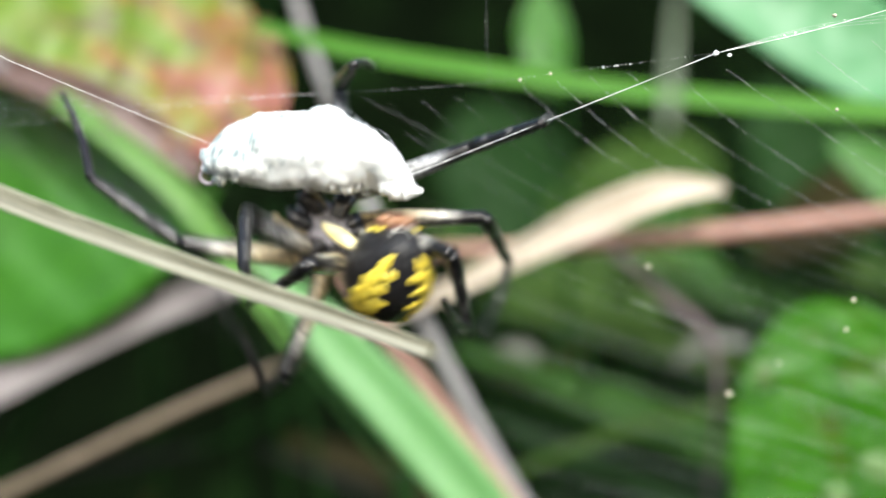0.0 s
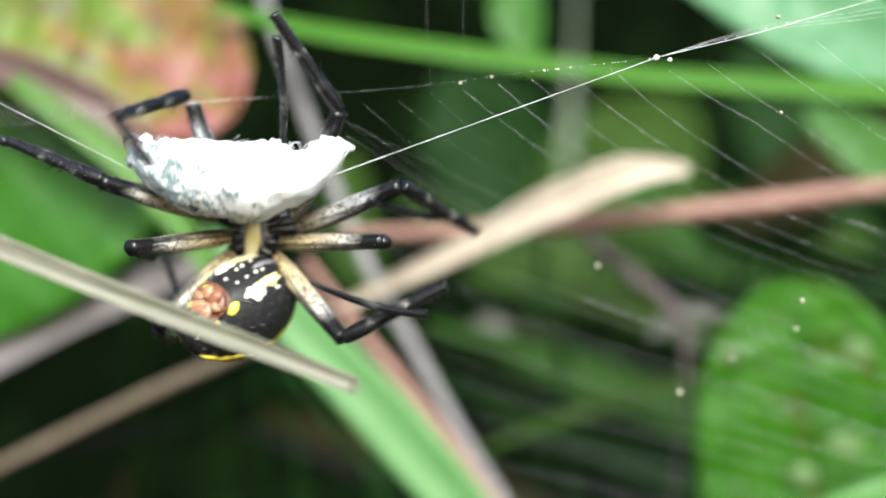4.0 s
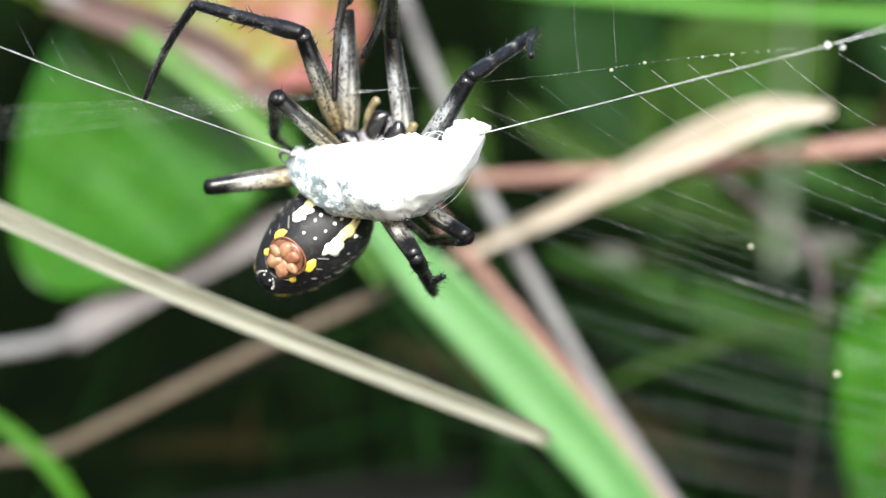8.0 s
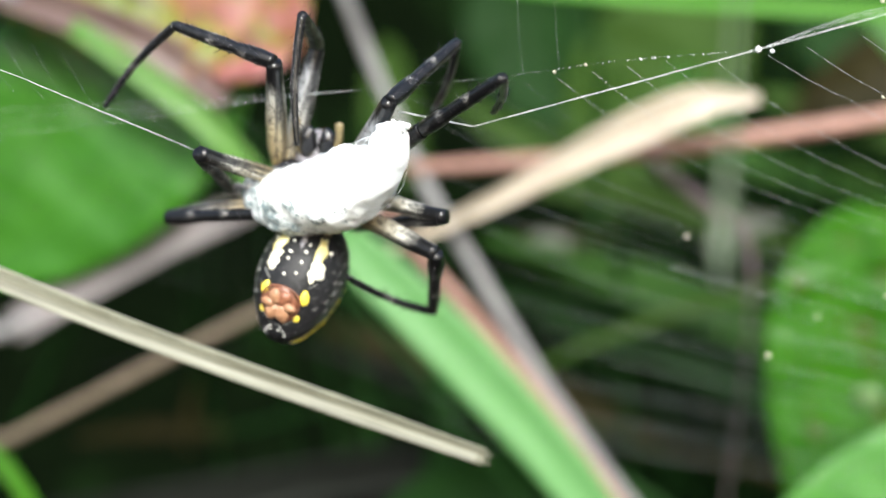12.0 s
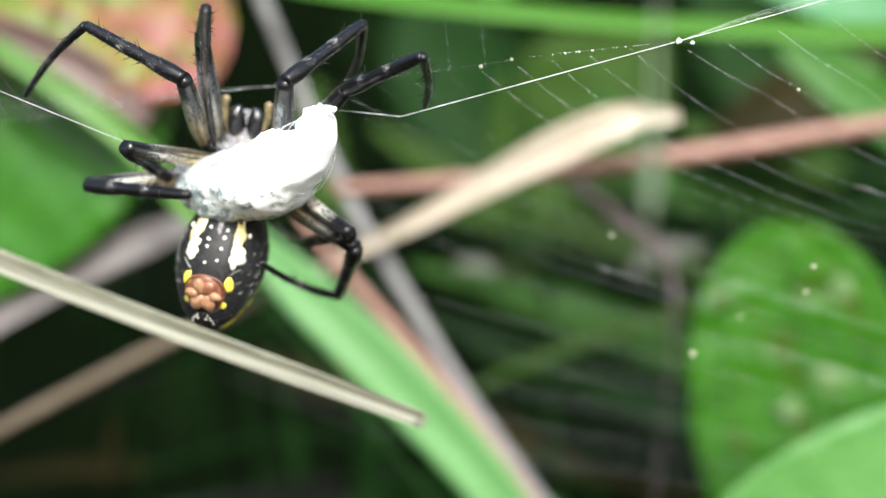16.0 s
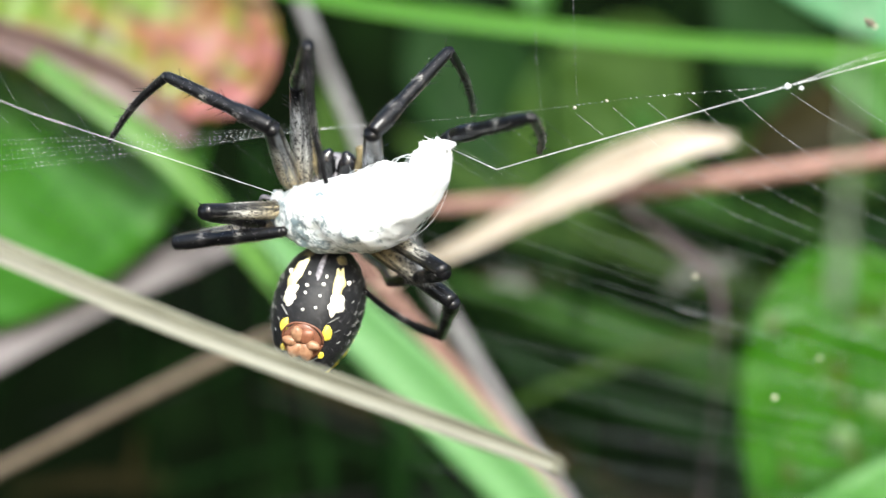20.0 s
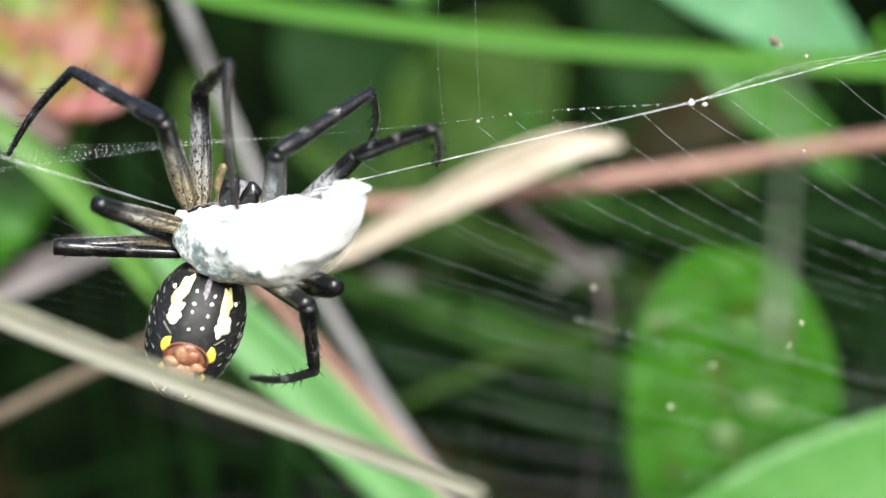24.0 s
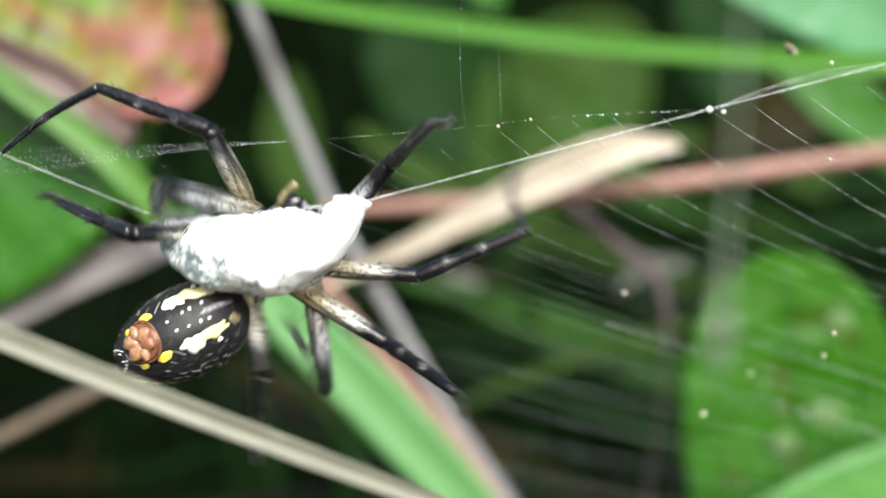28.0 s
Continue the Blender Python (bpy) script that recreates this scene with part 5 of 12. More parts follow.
    walk(abdomen, [
        (0, at(0.03, -3.00, -7.27, -84.4, 51.3, 33.2)), (0.15, at(-1.05, -3.00, -6.38, -85.9, 29.8, -9.2)),
        (0.3, at(0.00, -3.00, -10.34, -47.8, 16.7, -21.9)), (0.45, at(-0.47, -3.00, -8.43, -54.4, 18.0, -17.8)),
        (0.6, at(-0.00, -3.00, -7.62, -58.4, 20.6, -11.5)), (0.8, at(-0.03, -3.00, -7.33, -48.2, 12.3, 2.9)),
        (1, at(-0.00, -3.00, -7.17, -39.0, 1.8, 14.1)), (1.25, at(-0.13, -3.00, -8.44, -44.4, 4.3, 10.3)),
        (1.5, at(0.00, -3.00, -9.79, -49.7, 6.4, 5.8)), (1.75, at(-0.15, -3.00, -9.82, -41.2, 0.6, 5.8)),
        (2, at(0.00, -3.00, -10.78, -33.0, -5.3, 7.7)), (2.25, at(-0.03, -3.00, -10.39, -39.6, -3.4, 13.3)),
        (2.5, at(0.00, -3.00, -10.53, -44.7, -1.1, 20.0)), (2.75, at(-0.08, -3.00, -9.86, -47.5, 11.9, 4.5)),
        (3, at(0.00, -3.00, -9.42, -56.4, 23.4, -12.5)), (3.25, at(0.80, -3.00, -6.80, -56.3, 23.3, -25.3)),
        (3.5, at(0.00, -3.00, -5.47, -51.3, 25.8, -34.8)), (3.8, at(0.80, -3.00, -6.80, -56.3, 23.3, -25.3)),
        (4.1, at(-0.47, -3.00, -8.43, -54.4, 18.0, -17.8)), (4.4, at(-0.02, -3.00, -7.24, -43.4, 7.2, 8.9)),
        (4.7, at(-0.08, -3.00, -9.24, -47.6, 5.6, 7.7)), (5, at(-0.38, -3.00, -8.02, -56.1, 18.7, -15.9)),
        (5.25, at(-0.03, -3.00, -7.39, -50.7, 14.6, -0.5)), (5.5, at(0.00, -3.00, -8.57, -42.2, -11.1, 14.4)),
        (5.75, at(-0.10, -3.00, -9.80, -37.3, -6.6, 15.6)), (6, at(0.00, -3.00, -11.09, -32.6, -1.8, 16.6)),
        (6.5, at(0.04, -3.00, -9.97, -25.5, 4.3, 7.9)), (7, at(-0.00, -3.00, -8.86, -18.9, 11.4, 0.2)),
        (7.5, at(-0.08, -3.00, -8.79, -23.3, 12.0, 0.1)), (8, at(0.00, -3.00, -9.45, -28.1, 12.6, -1.3)),
        (8.25, at(0.07, -3.00, -9.12, -39.5, 5.1, -6.8)), (8.5, at(-0.00, -3.00, -9.86, -50.1, -2.0, -5.8)),
        (8.75, at(0.25, -3.00, -8.60, -51.6, 3.2, -32.2)), (9, at(0.00, -3.00, -7.95, -57.4, 8.9, -56.9)),
        (9.25, at(0.11, -3.00, -9.07, -53.5, 8.0, -55.1)), (9.5, at(0.00, -3.00, -10.27, -49.0, 11.5, -49.4)),
        (9.75, at(0.08, -3.00, -11.25, -39.9, 8.3, -6.5)), (10, at(0.00, -3.00, -12.31, -41.7, -8.7, 22.1)),
        (10.5, at(0.06, -3.00, -11.31, -32.6, 4.0, 5.7)), (11, at(0.00, -3.00, -10.36, -26.1, 18.7, -0.7)),
        (12, at(0.00, -3.00, -10.60, -29.7, 8.9, -6.3)), (13.5, at(0.00, -3.00, -10.62, -28.5, 8.0, -3.2)),
        (15, at(0.00, -3.00, -10.66, -27.3, 7.0, -1.1)), (16, at(0.00, -3.00, -11.10, -20.4, 1.4, -2.5)),
        (17, at(0.00, -3.00, -11.14, -23.3, 0.5, -3.3)), (17.5, at(-0.00, -3.00, -11.00, -21.2, 6.5, -4.6)),
        (18, at(0.00, -3.00, -10.85, -19.1, 12.5, -4.8)), (18.5, at(0.00, -3.00, -10.88, -15.5, 8.8, -5.7)),
        (19, at(0.00, -3.00, -10.91, -11.9, 5.1, -5.9)), (19.5, at(-0.00, -3.00, -10.90, -17.9, 4.4, -6.6)),
        (20, at(-0.00, -3.00, -10.88, -24.8, 3.8, -5.3)), (21.5, at(0.07, -3.00, -10.07, -24.2, 3.0, 0.7)),
        (23, at(0.00, -3.00, -9.35, -23.0, 1.8, 7.0)), (24, at(-0.01, -3.00, -9.72, -24.5, -0.6, 3.8)),
        (25, at(0.00, -3.00, -10.10, -25.8, -3.2, -0.5)), (26, at(0.00, -3.00, -10.19, -24.0, -4.7, -0.5)),
        (27, at(0.00, -3.00, -10.28, -22.3, -6.2, -0.7)), (27.3, at(0.00, -3.00, -10.28, -22.3, -6.2, -0.7)),
        (27.5, at(0.01, -3.00, -10.61, -19.8, 0.6, -2.7)), (27.7, at(0.00, -3.00, -10.94, -17.3, 7.3, -4.8)),
        (27.85, at(-0.19, -3.00, -11.38, -20.6, 11.0, -12.5)), (28, at(0.00, -3.00, -12.52, -25.4, 14.5, -17.5))])
    walk(legs[0][0], [
        (0, at(-4.40, 0.00, 1.30, 17.3, -26.2, -0.0)), (0.15, at(-3.19, 0.00, 0.94, 43.5, -48.6, -0.0)),
        (0.3, at(-4.40, 0.00, 1.30, 60.9, -46.9, -0.0)), (0.45, at(-4.13, 0.00, 1.22, 44.6, -79.5, -0.0)),
        (0.6, at(-4.40, 0.00, 1.30, 16.3, -83.2, -0.0)), (0.8, at(-4.36, 0.00, 1.29, 2.2, -63.8, -0.0)),
        (1, at(-4.40, 0.00, 1.30, -12.0, -44.6, -0.0)), (1.25, at(-4.38, 0.00, 1.29, -14.3, -50.7, -0.0)),
        (1.5, at(-4.40, 0.00, 1.30, -16.6, -56.8, -0.0)), (1.75, at(-4.20, 0.00, 1.24, -34.6, -73.8, -0.0)),
        (2, at(-4.40, 0.00, 1.30, 127.5, -89.3, 180.0)), (2.25, at(-4.29, 0.00, 1.27, -47.7, -79.4, -0.0)),
        (2.5, at(-4.40, 0.00, 1.30, -42.9, -68.0, -0.0)), (2.75, at(-4.35, 0.00, 1.28, -12.3, -61.2, -0.0)),
        (3, at(-4.40, 0.00, 1.30, 18.4, -54.0, -0.0)), (3.25, at(-4.02, 0.00, 1.19, 6.2, -77.2, -0.0)),
        (3.5, at(-4.40, 0.00, 1.30, 174.1, -79.6, 180.0)), (3.8, at(-4.02, 0.00, 1.19, 6.2, -77.2, -0.0)),
        (4.1, at(-4.13, 0.00, 1.22, 44.6, -79.5, -0.0)), (4.4, at(-4.37, 0.00, 1.29, -5.1, -54.1, -0.0)),
        (4.7, at(-4.39, 0.00, 1.30, -15.7, -54.4, -0.0)), (5, at(-4.17, 0.00, 1.21, 34.5, -83.5, -0.0)),
        (5.25, at(-4.36, 0.00, 1.29, 5.9, -68.6, -0.0)), (5.5, at(-4.40, 0.00, 1.30, 3.5, -65.7, -0.0)),
        (5.75, at(-4.39, 0.00, 1.30, 36.9, -40.9, -0.0)), (6, at(-4.40, 0.00, 1.30, 55.1, 13.0, 0.0)),
        (6.5, at(-4.40, 0.00, 1.30, 42.4, 8.4, 0.0)), (7, at(-4.40, 0.00, 1.30, 29.7, 4.6, 0.0)),
        (7.5, at(-4.22, 0.00, 1.25, 38.2, -17.2, -0.0)), (8, at(-4.40, 0.00, 1.30, 46.4, -40.4, -0.0)),
        (8.25, at(-4.16, 0.00, 1.23, 53.6, -32.0, -0.0)), (8.5, at(-4.40, 0.00, 1.30, 59.5, -27.6, -0.0)),
        (8.75, at(-4.25, 0.00, 1.26, 64.4, -60.8, -0.0)), (9, at(-4.40, 0.00, 1.30, -113.6, -80.8, 180.0)),
        (9.25, at(-4.38, 0.00, 1.29, 55.1, -71.5, -0.0)), (9.5, at(-4.40, 0.00, 1.30, 41.7, -54.4, -0.0)),
        (9.75, at(-4.39, 0.00, 1.30, 54.9, -41.0, -0.0)), (10, at(-4.40, 0.00, 1.30, 66.8, -19.2, -0.0)),
        (10.5, at(-4.39, 0.00, 1.30, 51.2, -9.9, -0.0)), (11, at(-4.40, 0.00, 1.30, 35.0, -7.2, -0.0)),
        (12, at(-4.40, 0.00, 1.30, 37.8, 1.8, 0.0)), (13.5, at(-4.40, 0.00, 1.30, 44.9, 0.6, 0.0)),
        (15, at(-4.40, 0.00, 1.30, 51.9, -1.3, -0.0)), (16, at(-4.40, 0.00, 1.30, 63.1, -3.2, -0.0)),
        (17, at(-4.40, 0.00, 1.30, 60.2, -3.7, -0.0)), (17.5, at(-4.40, 0.00, 1.30, 54.4, -2.5, -0.0)),
        (18, at(-4.40, 0.00, 1.30, 48.6, -1.4, -0.0)), (18.5, at(-4.40, 0.00, 1.30, 55.7, -3.2, -0.0)),
        (19, at(-4.40, 0.00, 1.30, 62.7, -6.0, -0.0)), (19.5, at(-4.40, 0.00, 1.30, 62.6, -8.1, -0.0)),
        (20, at(-4.40, 0.00, 1.30, 62.5, -10.3, -0.0)), (21.5, at(-4.38, 0.00, 1.29, 56.1, -18.3, -0.0)),
        (23, at(-4.40, 0.00, 1.30, 49.7, -25.5, -0.0)), (24, at(-4.40, 0.00, 1.30, 51.0, -25.5, -0.0)),
        (25, at(-4.40, 0.00, 1.30, 52.4, -25.4, -0.0)), (26, at(-4.40, 0.00, 1.30, 57.3, -24.0, -0.0)),
        (27, at(-4.40, 0.00, 1.30, 62.1, -22.5, -0.0)), (27.3, at(-4.40, 0.00, 1.30, 62.1, -22.5, -0.0)),
        (27.5, at(-4.40, 0.00, 1.30, 61.3, -25.8, -0.0)), (27.7, at(-4.40, 0.00, 1.30, 60.2, -28.8, -0.0)),
        (27.85, at(-4.27, 0.00, 1.26, 57.2, -42.8, -0.0)), (28, at(-4.40, 0.00, 1.30, 54.3, -56.8, -0.0))])
    walk(legs[0][1], [
        (0, at(-10.31, -4.16, 13.29, 1.0, 1.2, 0.0)), (0.15, at(-10.81, -9.64, 7.66, -12.9, -55.5, -0.0)),
        (0.3, at(-9.37, -12.23, 5.95, 170.6, -69.5, 180.0)), (0.45, at(-13.94, -9.82, 3.04, -16.1, -81.3, -0.0)),
        (0.6, at(-17.74, -3.94, 2.89, -1.6, -51.6, -0.0)), (0.8, at(-16.91, -0.54, 7.47, 18.4, -42.3, -0.0)),
        (1, at(-14.01, 2.92, 11.05, 36.6, -35.5, -0.0)), (1.25, at(-14.88, 3.47, 9.89, 44.8, -43.7, -0.0)),
        (1.5, at(-15.63, 4.00, 8.64, 52.9, -52.8, -0.0)), (1.75, at(-15.28, 7.94, 4.45, 40.9, -69.0, -0.0)),
        (2, at(-12.93, 11.10, 1.20, 22.4, -86.1, -0.0)), (2.25, at(-13.55, 10.36, 2.99, 48.1, -74.6, -0.0)),
        (2.5, at(-13.90, 9.53, 5.15, 83.2, -0.0, -15.5)), (2.75, at(-16.33, 2.98, 7.88, 38.9, -54.4, -0.0)),
        (3, at(-15.14, -4.41, 9.12, -15.7, -47.0, -0.0)), (3.25, at(-17.59, -1.52, 4.28, 25.5, -66.5, -0.0)),
        (3.5, at(-18.10, 1.44, -1.22, 65.2, -81.6, -0.0)), (3.8, at(-17.59, -1.52, 4.28, 25.5, -66.5, -0.0)),
        (4.1, at(-13.94, -9.82, 3.04, -16.1, -81.3, -0.0)), (4.4, at(-15.67, 1.25, 9.47, 28.7, -38.8, -0.0)),
        (4.7, at(-15.34, 3.79, 9.15, 49.7, -49.0, -0.0)), (5, at(-15.63, -7.94, 2.52, -11.9, -69.0, -0.0)),
        (5.25, at(-17.33, -1.44, 6.36, 12.9, -44.2, -0.0)), (5.5, at(-17.13, -0.84, 7.06, 64.0, -20.0, -0.0)),
        (5.75, at(-11.71, -8.41, 9.76, 27.0, -55.9, -0.0)), (6, at(-2.59, -11.48, 9.11, -4.2, -66.1, -0.0)),
        (6.5, at(-2.89, -9.44, 11.53, -5.1, -68.4, -0.0)), (7, at(-3.43, -6.93, 13.43, -3.8, -68.3, -0.0)),
        (7.5, at(-7.47, -8.66, 11.76, -6.8, -88.9, -0.0)), (8, at(-10.65, -10.14, 8.66, 171.5, -71.8, 180.0)),
        (8.25, at(-8.56, -11.27, 8.27, -8.1, -88.6, -0.0)), (8.5, at(-7.69, -12.06, 7.61, -5.9, -68.1, -0.0)),
        (8.75, at(-9.52, -12.63, 4.20, -15.8, -82.5, -0.0)), (9, at(-9.93, -12.83, 0.41, 156.2, -83.4, 180.0)),
        (9.25, at(-11.97, -11.49, 3.83, 151.4, -79.2, 180.0)), (9.5, at(-12.90, -9.31, 7.39, 151.8, -76.2, 180.0)),
        (9.75, at(-9.67, -11.45, 7.38, -27.2, -90.0, -0.0)), (10, at(-6.22, -12.86, 6.51, -21.5, -74.6, -0.0)),
        (10.5, at(-5.90, -10.92, 9.93, -22.6, -82.2, -0.0)), (11, at(-5.83, -8.03, 12.67, -19.1, -86.2, -0.0)),
        (12, at(-4.06, -8.57, 12.36, -13.3, -78.0, -0.0)), (13.5, at(-4.29, -9.88, 11.22, -15.5, -73.6, -0.0)),
        (15, at(-4.60, -11.02, 9.93, -16.9, -68.5, -0.0)), (16, at(-4.75, -12.49, 7.61, -12.2, -72.2, -0.0)),
        (17, at(-4.85, -12.14, 8.25, -11.0, -75.7, -0.0)), (17.5, at(-4.75, -11.38, 9.45, -12.5, -77.3, -0.0)),
        (18, at(-4.63, -10.49, 10.56, -13.4, -78.6, -0.0)), (18.5, at(-4.84, -11.56, 9.19, -16.5, -75.6, -0.0)),
        (19, at(-5.07, -12.44, 7.69, -18.7, -72.0, -0.0)), (19.5, at(-5.31, -12.43, 7.68, -16.7, -72.4, -0.0)),
        (20, at(-5.55, -12.42, 7.66, -14.6, -72.7, -0.0)), (21.5, at(-6.83, -11.62, 8.70, -23.7, -77.7, -0.0)),
        (23, at(-8.30, -10.68, 9.47, -32.0, -82.2, -0.0)), (24, at(-8.19, -10.89, 9.24, -30.8, -82.0, -0.0)),
        (25, at(-8.07, -11.09, 9.02, -29.6, -81.8, -0.0)), (26, at(-7.49, -11.77, 8.22, -26.0, -79.0, -0.0)),
        (27, at(-6.90, -12.38, 7.34, -22.0, -76.0, -0.0)), (27.3, at(-6.90, -12.38, 7.34, -22.0, -76.0, -0.0)),
        (27.5, at(-7.33, -12.28, 7.36, -21.3, -77.4, -0.0)), (27.7, at(-7.75, -12.15, 7.39, -20.4, -78.7, -0.0)),
        (27.85, at(-9.42, -11.77, 6.82, 162.9, -83.4, 180.0)), (28, at(-11.24, -11.36, 5.77, 166.3, -65.7, 180.0))])
    walk(legs[0][2], [
        (0, at(-10.07, -4.36, 25.29, -26.5, 27.0, 0.0)), (0.15, at(-20.45, -6.96, 14.29, -59.4, -67.1, -0.0)),
        (0.3, at(-20.46, -10.27, 1.80, 135.7, -5.4, 180.0)), (0.45, at(-25.34, -6.49, 4.78, 121.1, -74.9, 180.0)),
        (0.6, at(-27.15, -3.60, 10.34, -36.5, -32.4, -0.0)), (0.8, at(-24.57, -4.33, 15.90, -45.9, -23.8, -0.0)),
        (1, at(-19.61, -4.23, 18.90, -45.4, -20.0, -0.0)), (1.25, at(-20.76, -4.99, 16.04, -50.1, -35.0, -0.0)),
        (1.5, at(-21.40, -5.56, 13.02, -52.6, -51.8, -0.0)), (1.75, at(-23.74, 0.08, 7.70, -174.9, -70.7, 180.0)),
        (2, at(-23.99, 6.53, 1.96, -114.2, 4.3, 180.0)), (2.25, at(-21.28, 1.43, 5.12, 104.6, 0.0, 1.1)),
        (2.5, at(-17.08, -1.95, 6.57, 91.2, -0.0, -1.5)), (2.75, at(-23.92, -4.57, 13.32, 98.7, 0.0, 15.8)),
        (3, at(-23.59, -1.16, 17.00, 83.9, 0.0, 0.8)), (3.25, at(-27.53, -6.69, 8.59, 21.9, -60.2, -0.0)),
        (3.5, at(-23.08, -9.45, -0.48, 142.0, -86.9, 180.0)), (3.8, at(-27.53, -6.69, 8.59, 21.9, -60.2, -0.0)),
        (4.1, at(-25.34, -6.49, 4.78, 121.1, -74.9, 180.0)), (4.4, at(-22.26, -4.51, 17.67, -47.0, -21.6, -0.0)),
        (4.7, at(-21.20, -5.36, 14.24, -51.9, -44.9, -0.0)), (5, at(-26.59, -5.47, 6.72, -55.8, -72.1, -0.0)),
        (5.25, at(-25.50, -4.11, 14.74, -44.2, -25.4, -0.0)), (5.5, at(-18.93, -11.63, 12.00, -33.4, -46.9, -0.0)),
        (5.75, at(-20.56, -13.87, 15.75, 116.9, -66.5, 180.0)), (6, at(-13.53, -10.61, 13.96, 146.3, -59.4, 180.0)),
        (6.5, at(-14.00, -8.37, 15.93, 157.0, -51.1, 180.0)), (7, at(-14.56, -6.14, 17.85, 167.9, -44.1, 180.0)),
        (7.5, at(-19.39, -7.24, 11.98, 163.7, -24.2, 180.0)), (8, at(-21.93, -8.36, 4.96, 159.6, -4.7, 180.0)),
        (8.25, at(-20.44, -9.58, 8.56, 142.2, -39.7, 180.0)), (8.5, at(-18.76, -10.82, 12.07, 128.3, -83.9, 180.0)),
        (8.75, at(-20.97, -9.36, 5.70, 126.7, -69.5, 180.0)), (9, at(-20.84, -8.00, -0.86, 125.8, -56.3, 180.0)),
        (9.25, at(-22.32, -5.74, 1.86, 133.9, -50.2, 180.0)), (9.5, at(-23.17, -3.64, 4.86, 143.0, -48.1, 180.0)),
        (9.75, at(-20.34, -5.97, 7.38, 137.4, -49.7, 180.0)), (10, at(-16.98, -8.46, 9.47, 132.1, -52.0, 180.0)),
        (10.5, at(-16.87, -6.30, 11.43, 150.9, -39.6, 180.0)), (11, at(-17.15, -4.10, 13.43, 170.3, -29.8, 180.0)),
        (12, at(-15.48, -5.81, 14.80, 165.1, -39.8, 180.0)), (13.5, at(-15.38, -6.67, 14.47, 159.0, -43.0, 180.0)),
        (15, at(-15.28, -7.54, 14.14, 153.0, -46.5, 180.0)), (16, at(-15.92, -9.96, 11.21, 149.1, -42.3, 180.0)),
        (17, at(-16.26, -9.86, 11.16, 149.0, -41.0, 180.0)), (17.5, at(-16.18, -8.79, 12.02, 154.8, -38.6, 180.0)),
        (18, at(-16.07, -7.71, 12.88, 160.7, -36.5, 180.0)), (18.5, at(-15.98, -8.15, 12.04, 154.4, -37.8, 180.0)),
        (19, at(-15.88, -8.58, 11.19, 148.1, -39.3, 180.0)), (19.5, at(-16.27, -8.99, 11.16, 145.0, -41.5, 180.0)),
        (20, at(-16.64, -9.40, 11.12, 141.9, -43.9, 180.0)), (21.5, at(-17.57, -6.81, 11.05, 146.3, -33.8, 180.0)),
        (23, at(-18.38, -4.32, 10.85, 150.8, -25.3, 180.0)), (24, at(-18.40, -4.74, 10.68, 150.4, -24.5, 180.0)),
        (25, at(-18.40, -5.17, 10.51, 150.1, -23.6, 180.0)), (26, at(-18.07, -6.51, 10.28, 148.7, -25.1, 180.0)),
        (27, at(-17.70, -7.89, 10.03, 147.3, -26.8, 180.0)), (27.3, at(-17.70, -7.89, 10.03, 147.3, -26.8, 180.0)),
        (27.5, at(-18.24, -7.93, 9.80, 142.2, -28.0, 180.0)), (27.7, at(-18.79, -7.97, 9.59, 137.1, -29.3, 180.0)),
        (27.85, at(-20.81, -8.24, 5.50, 150.2, -23.1, 180.0)), (28, at(-21.87, -8.53, 0.98, 163.7, -15.3, 180.0))])
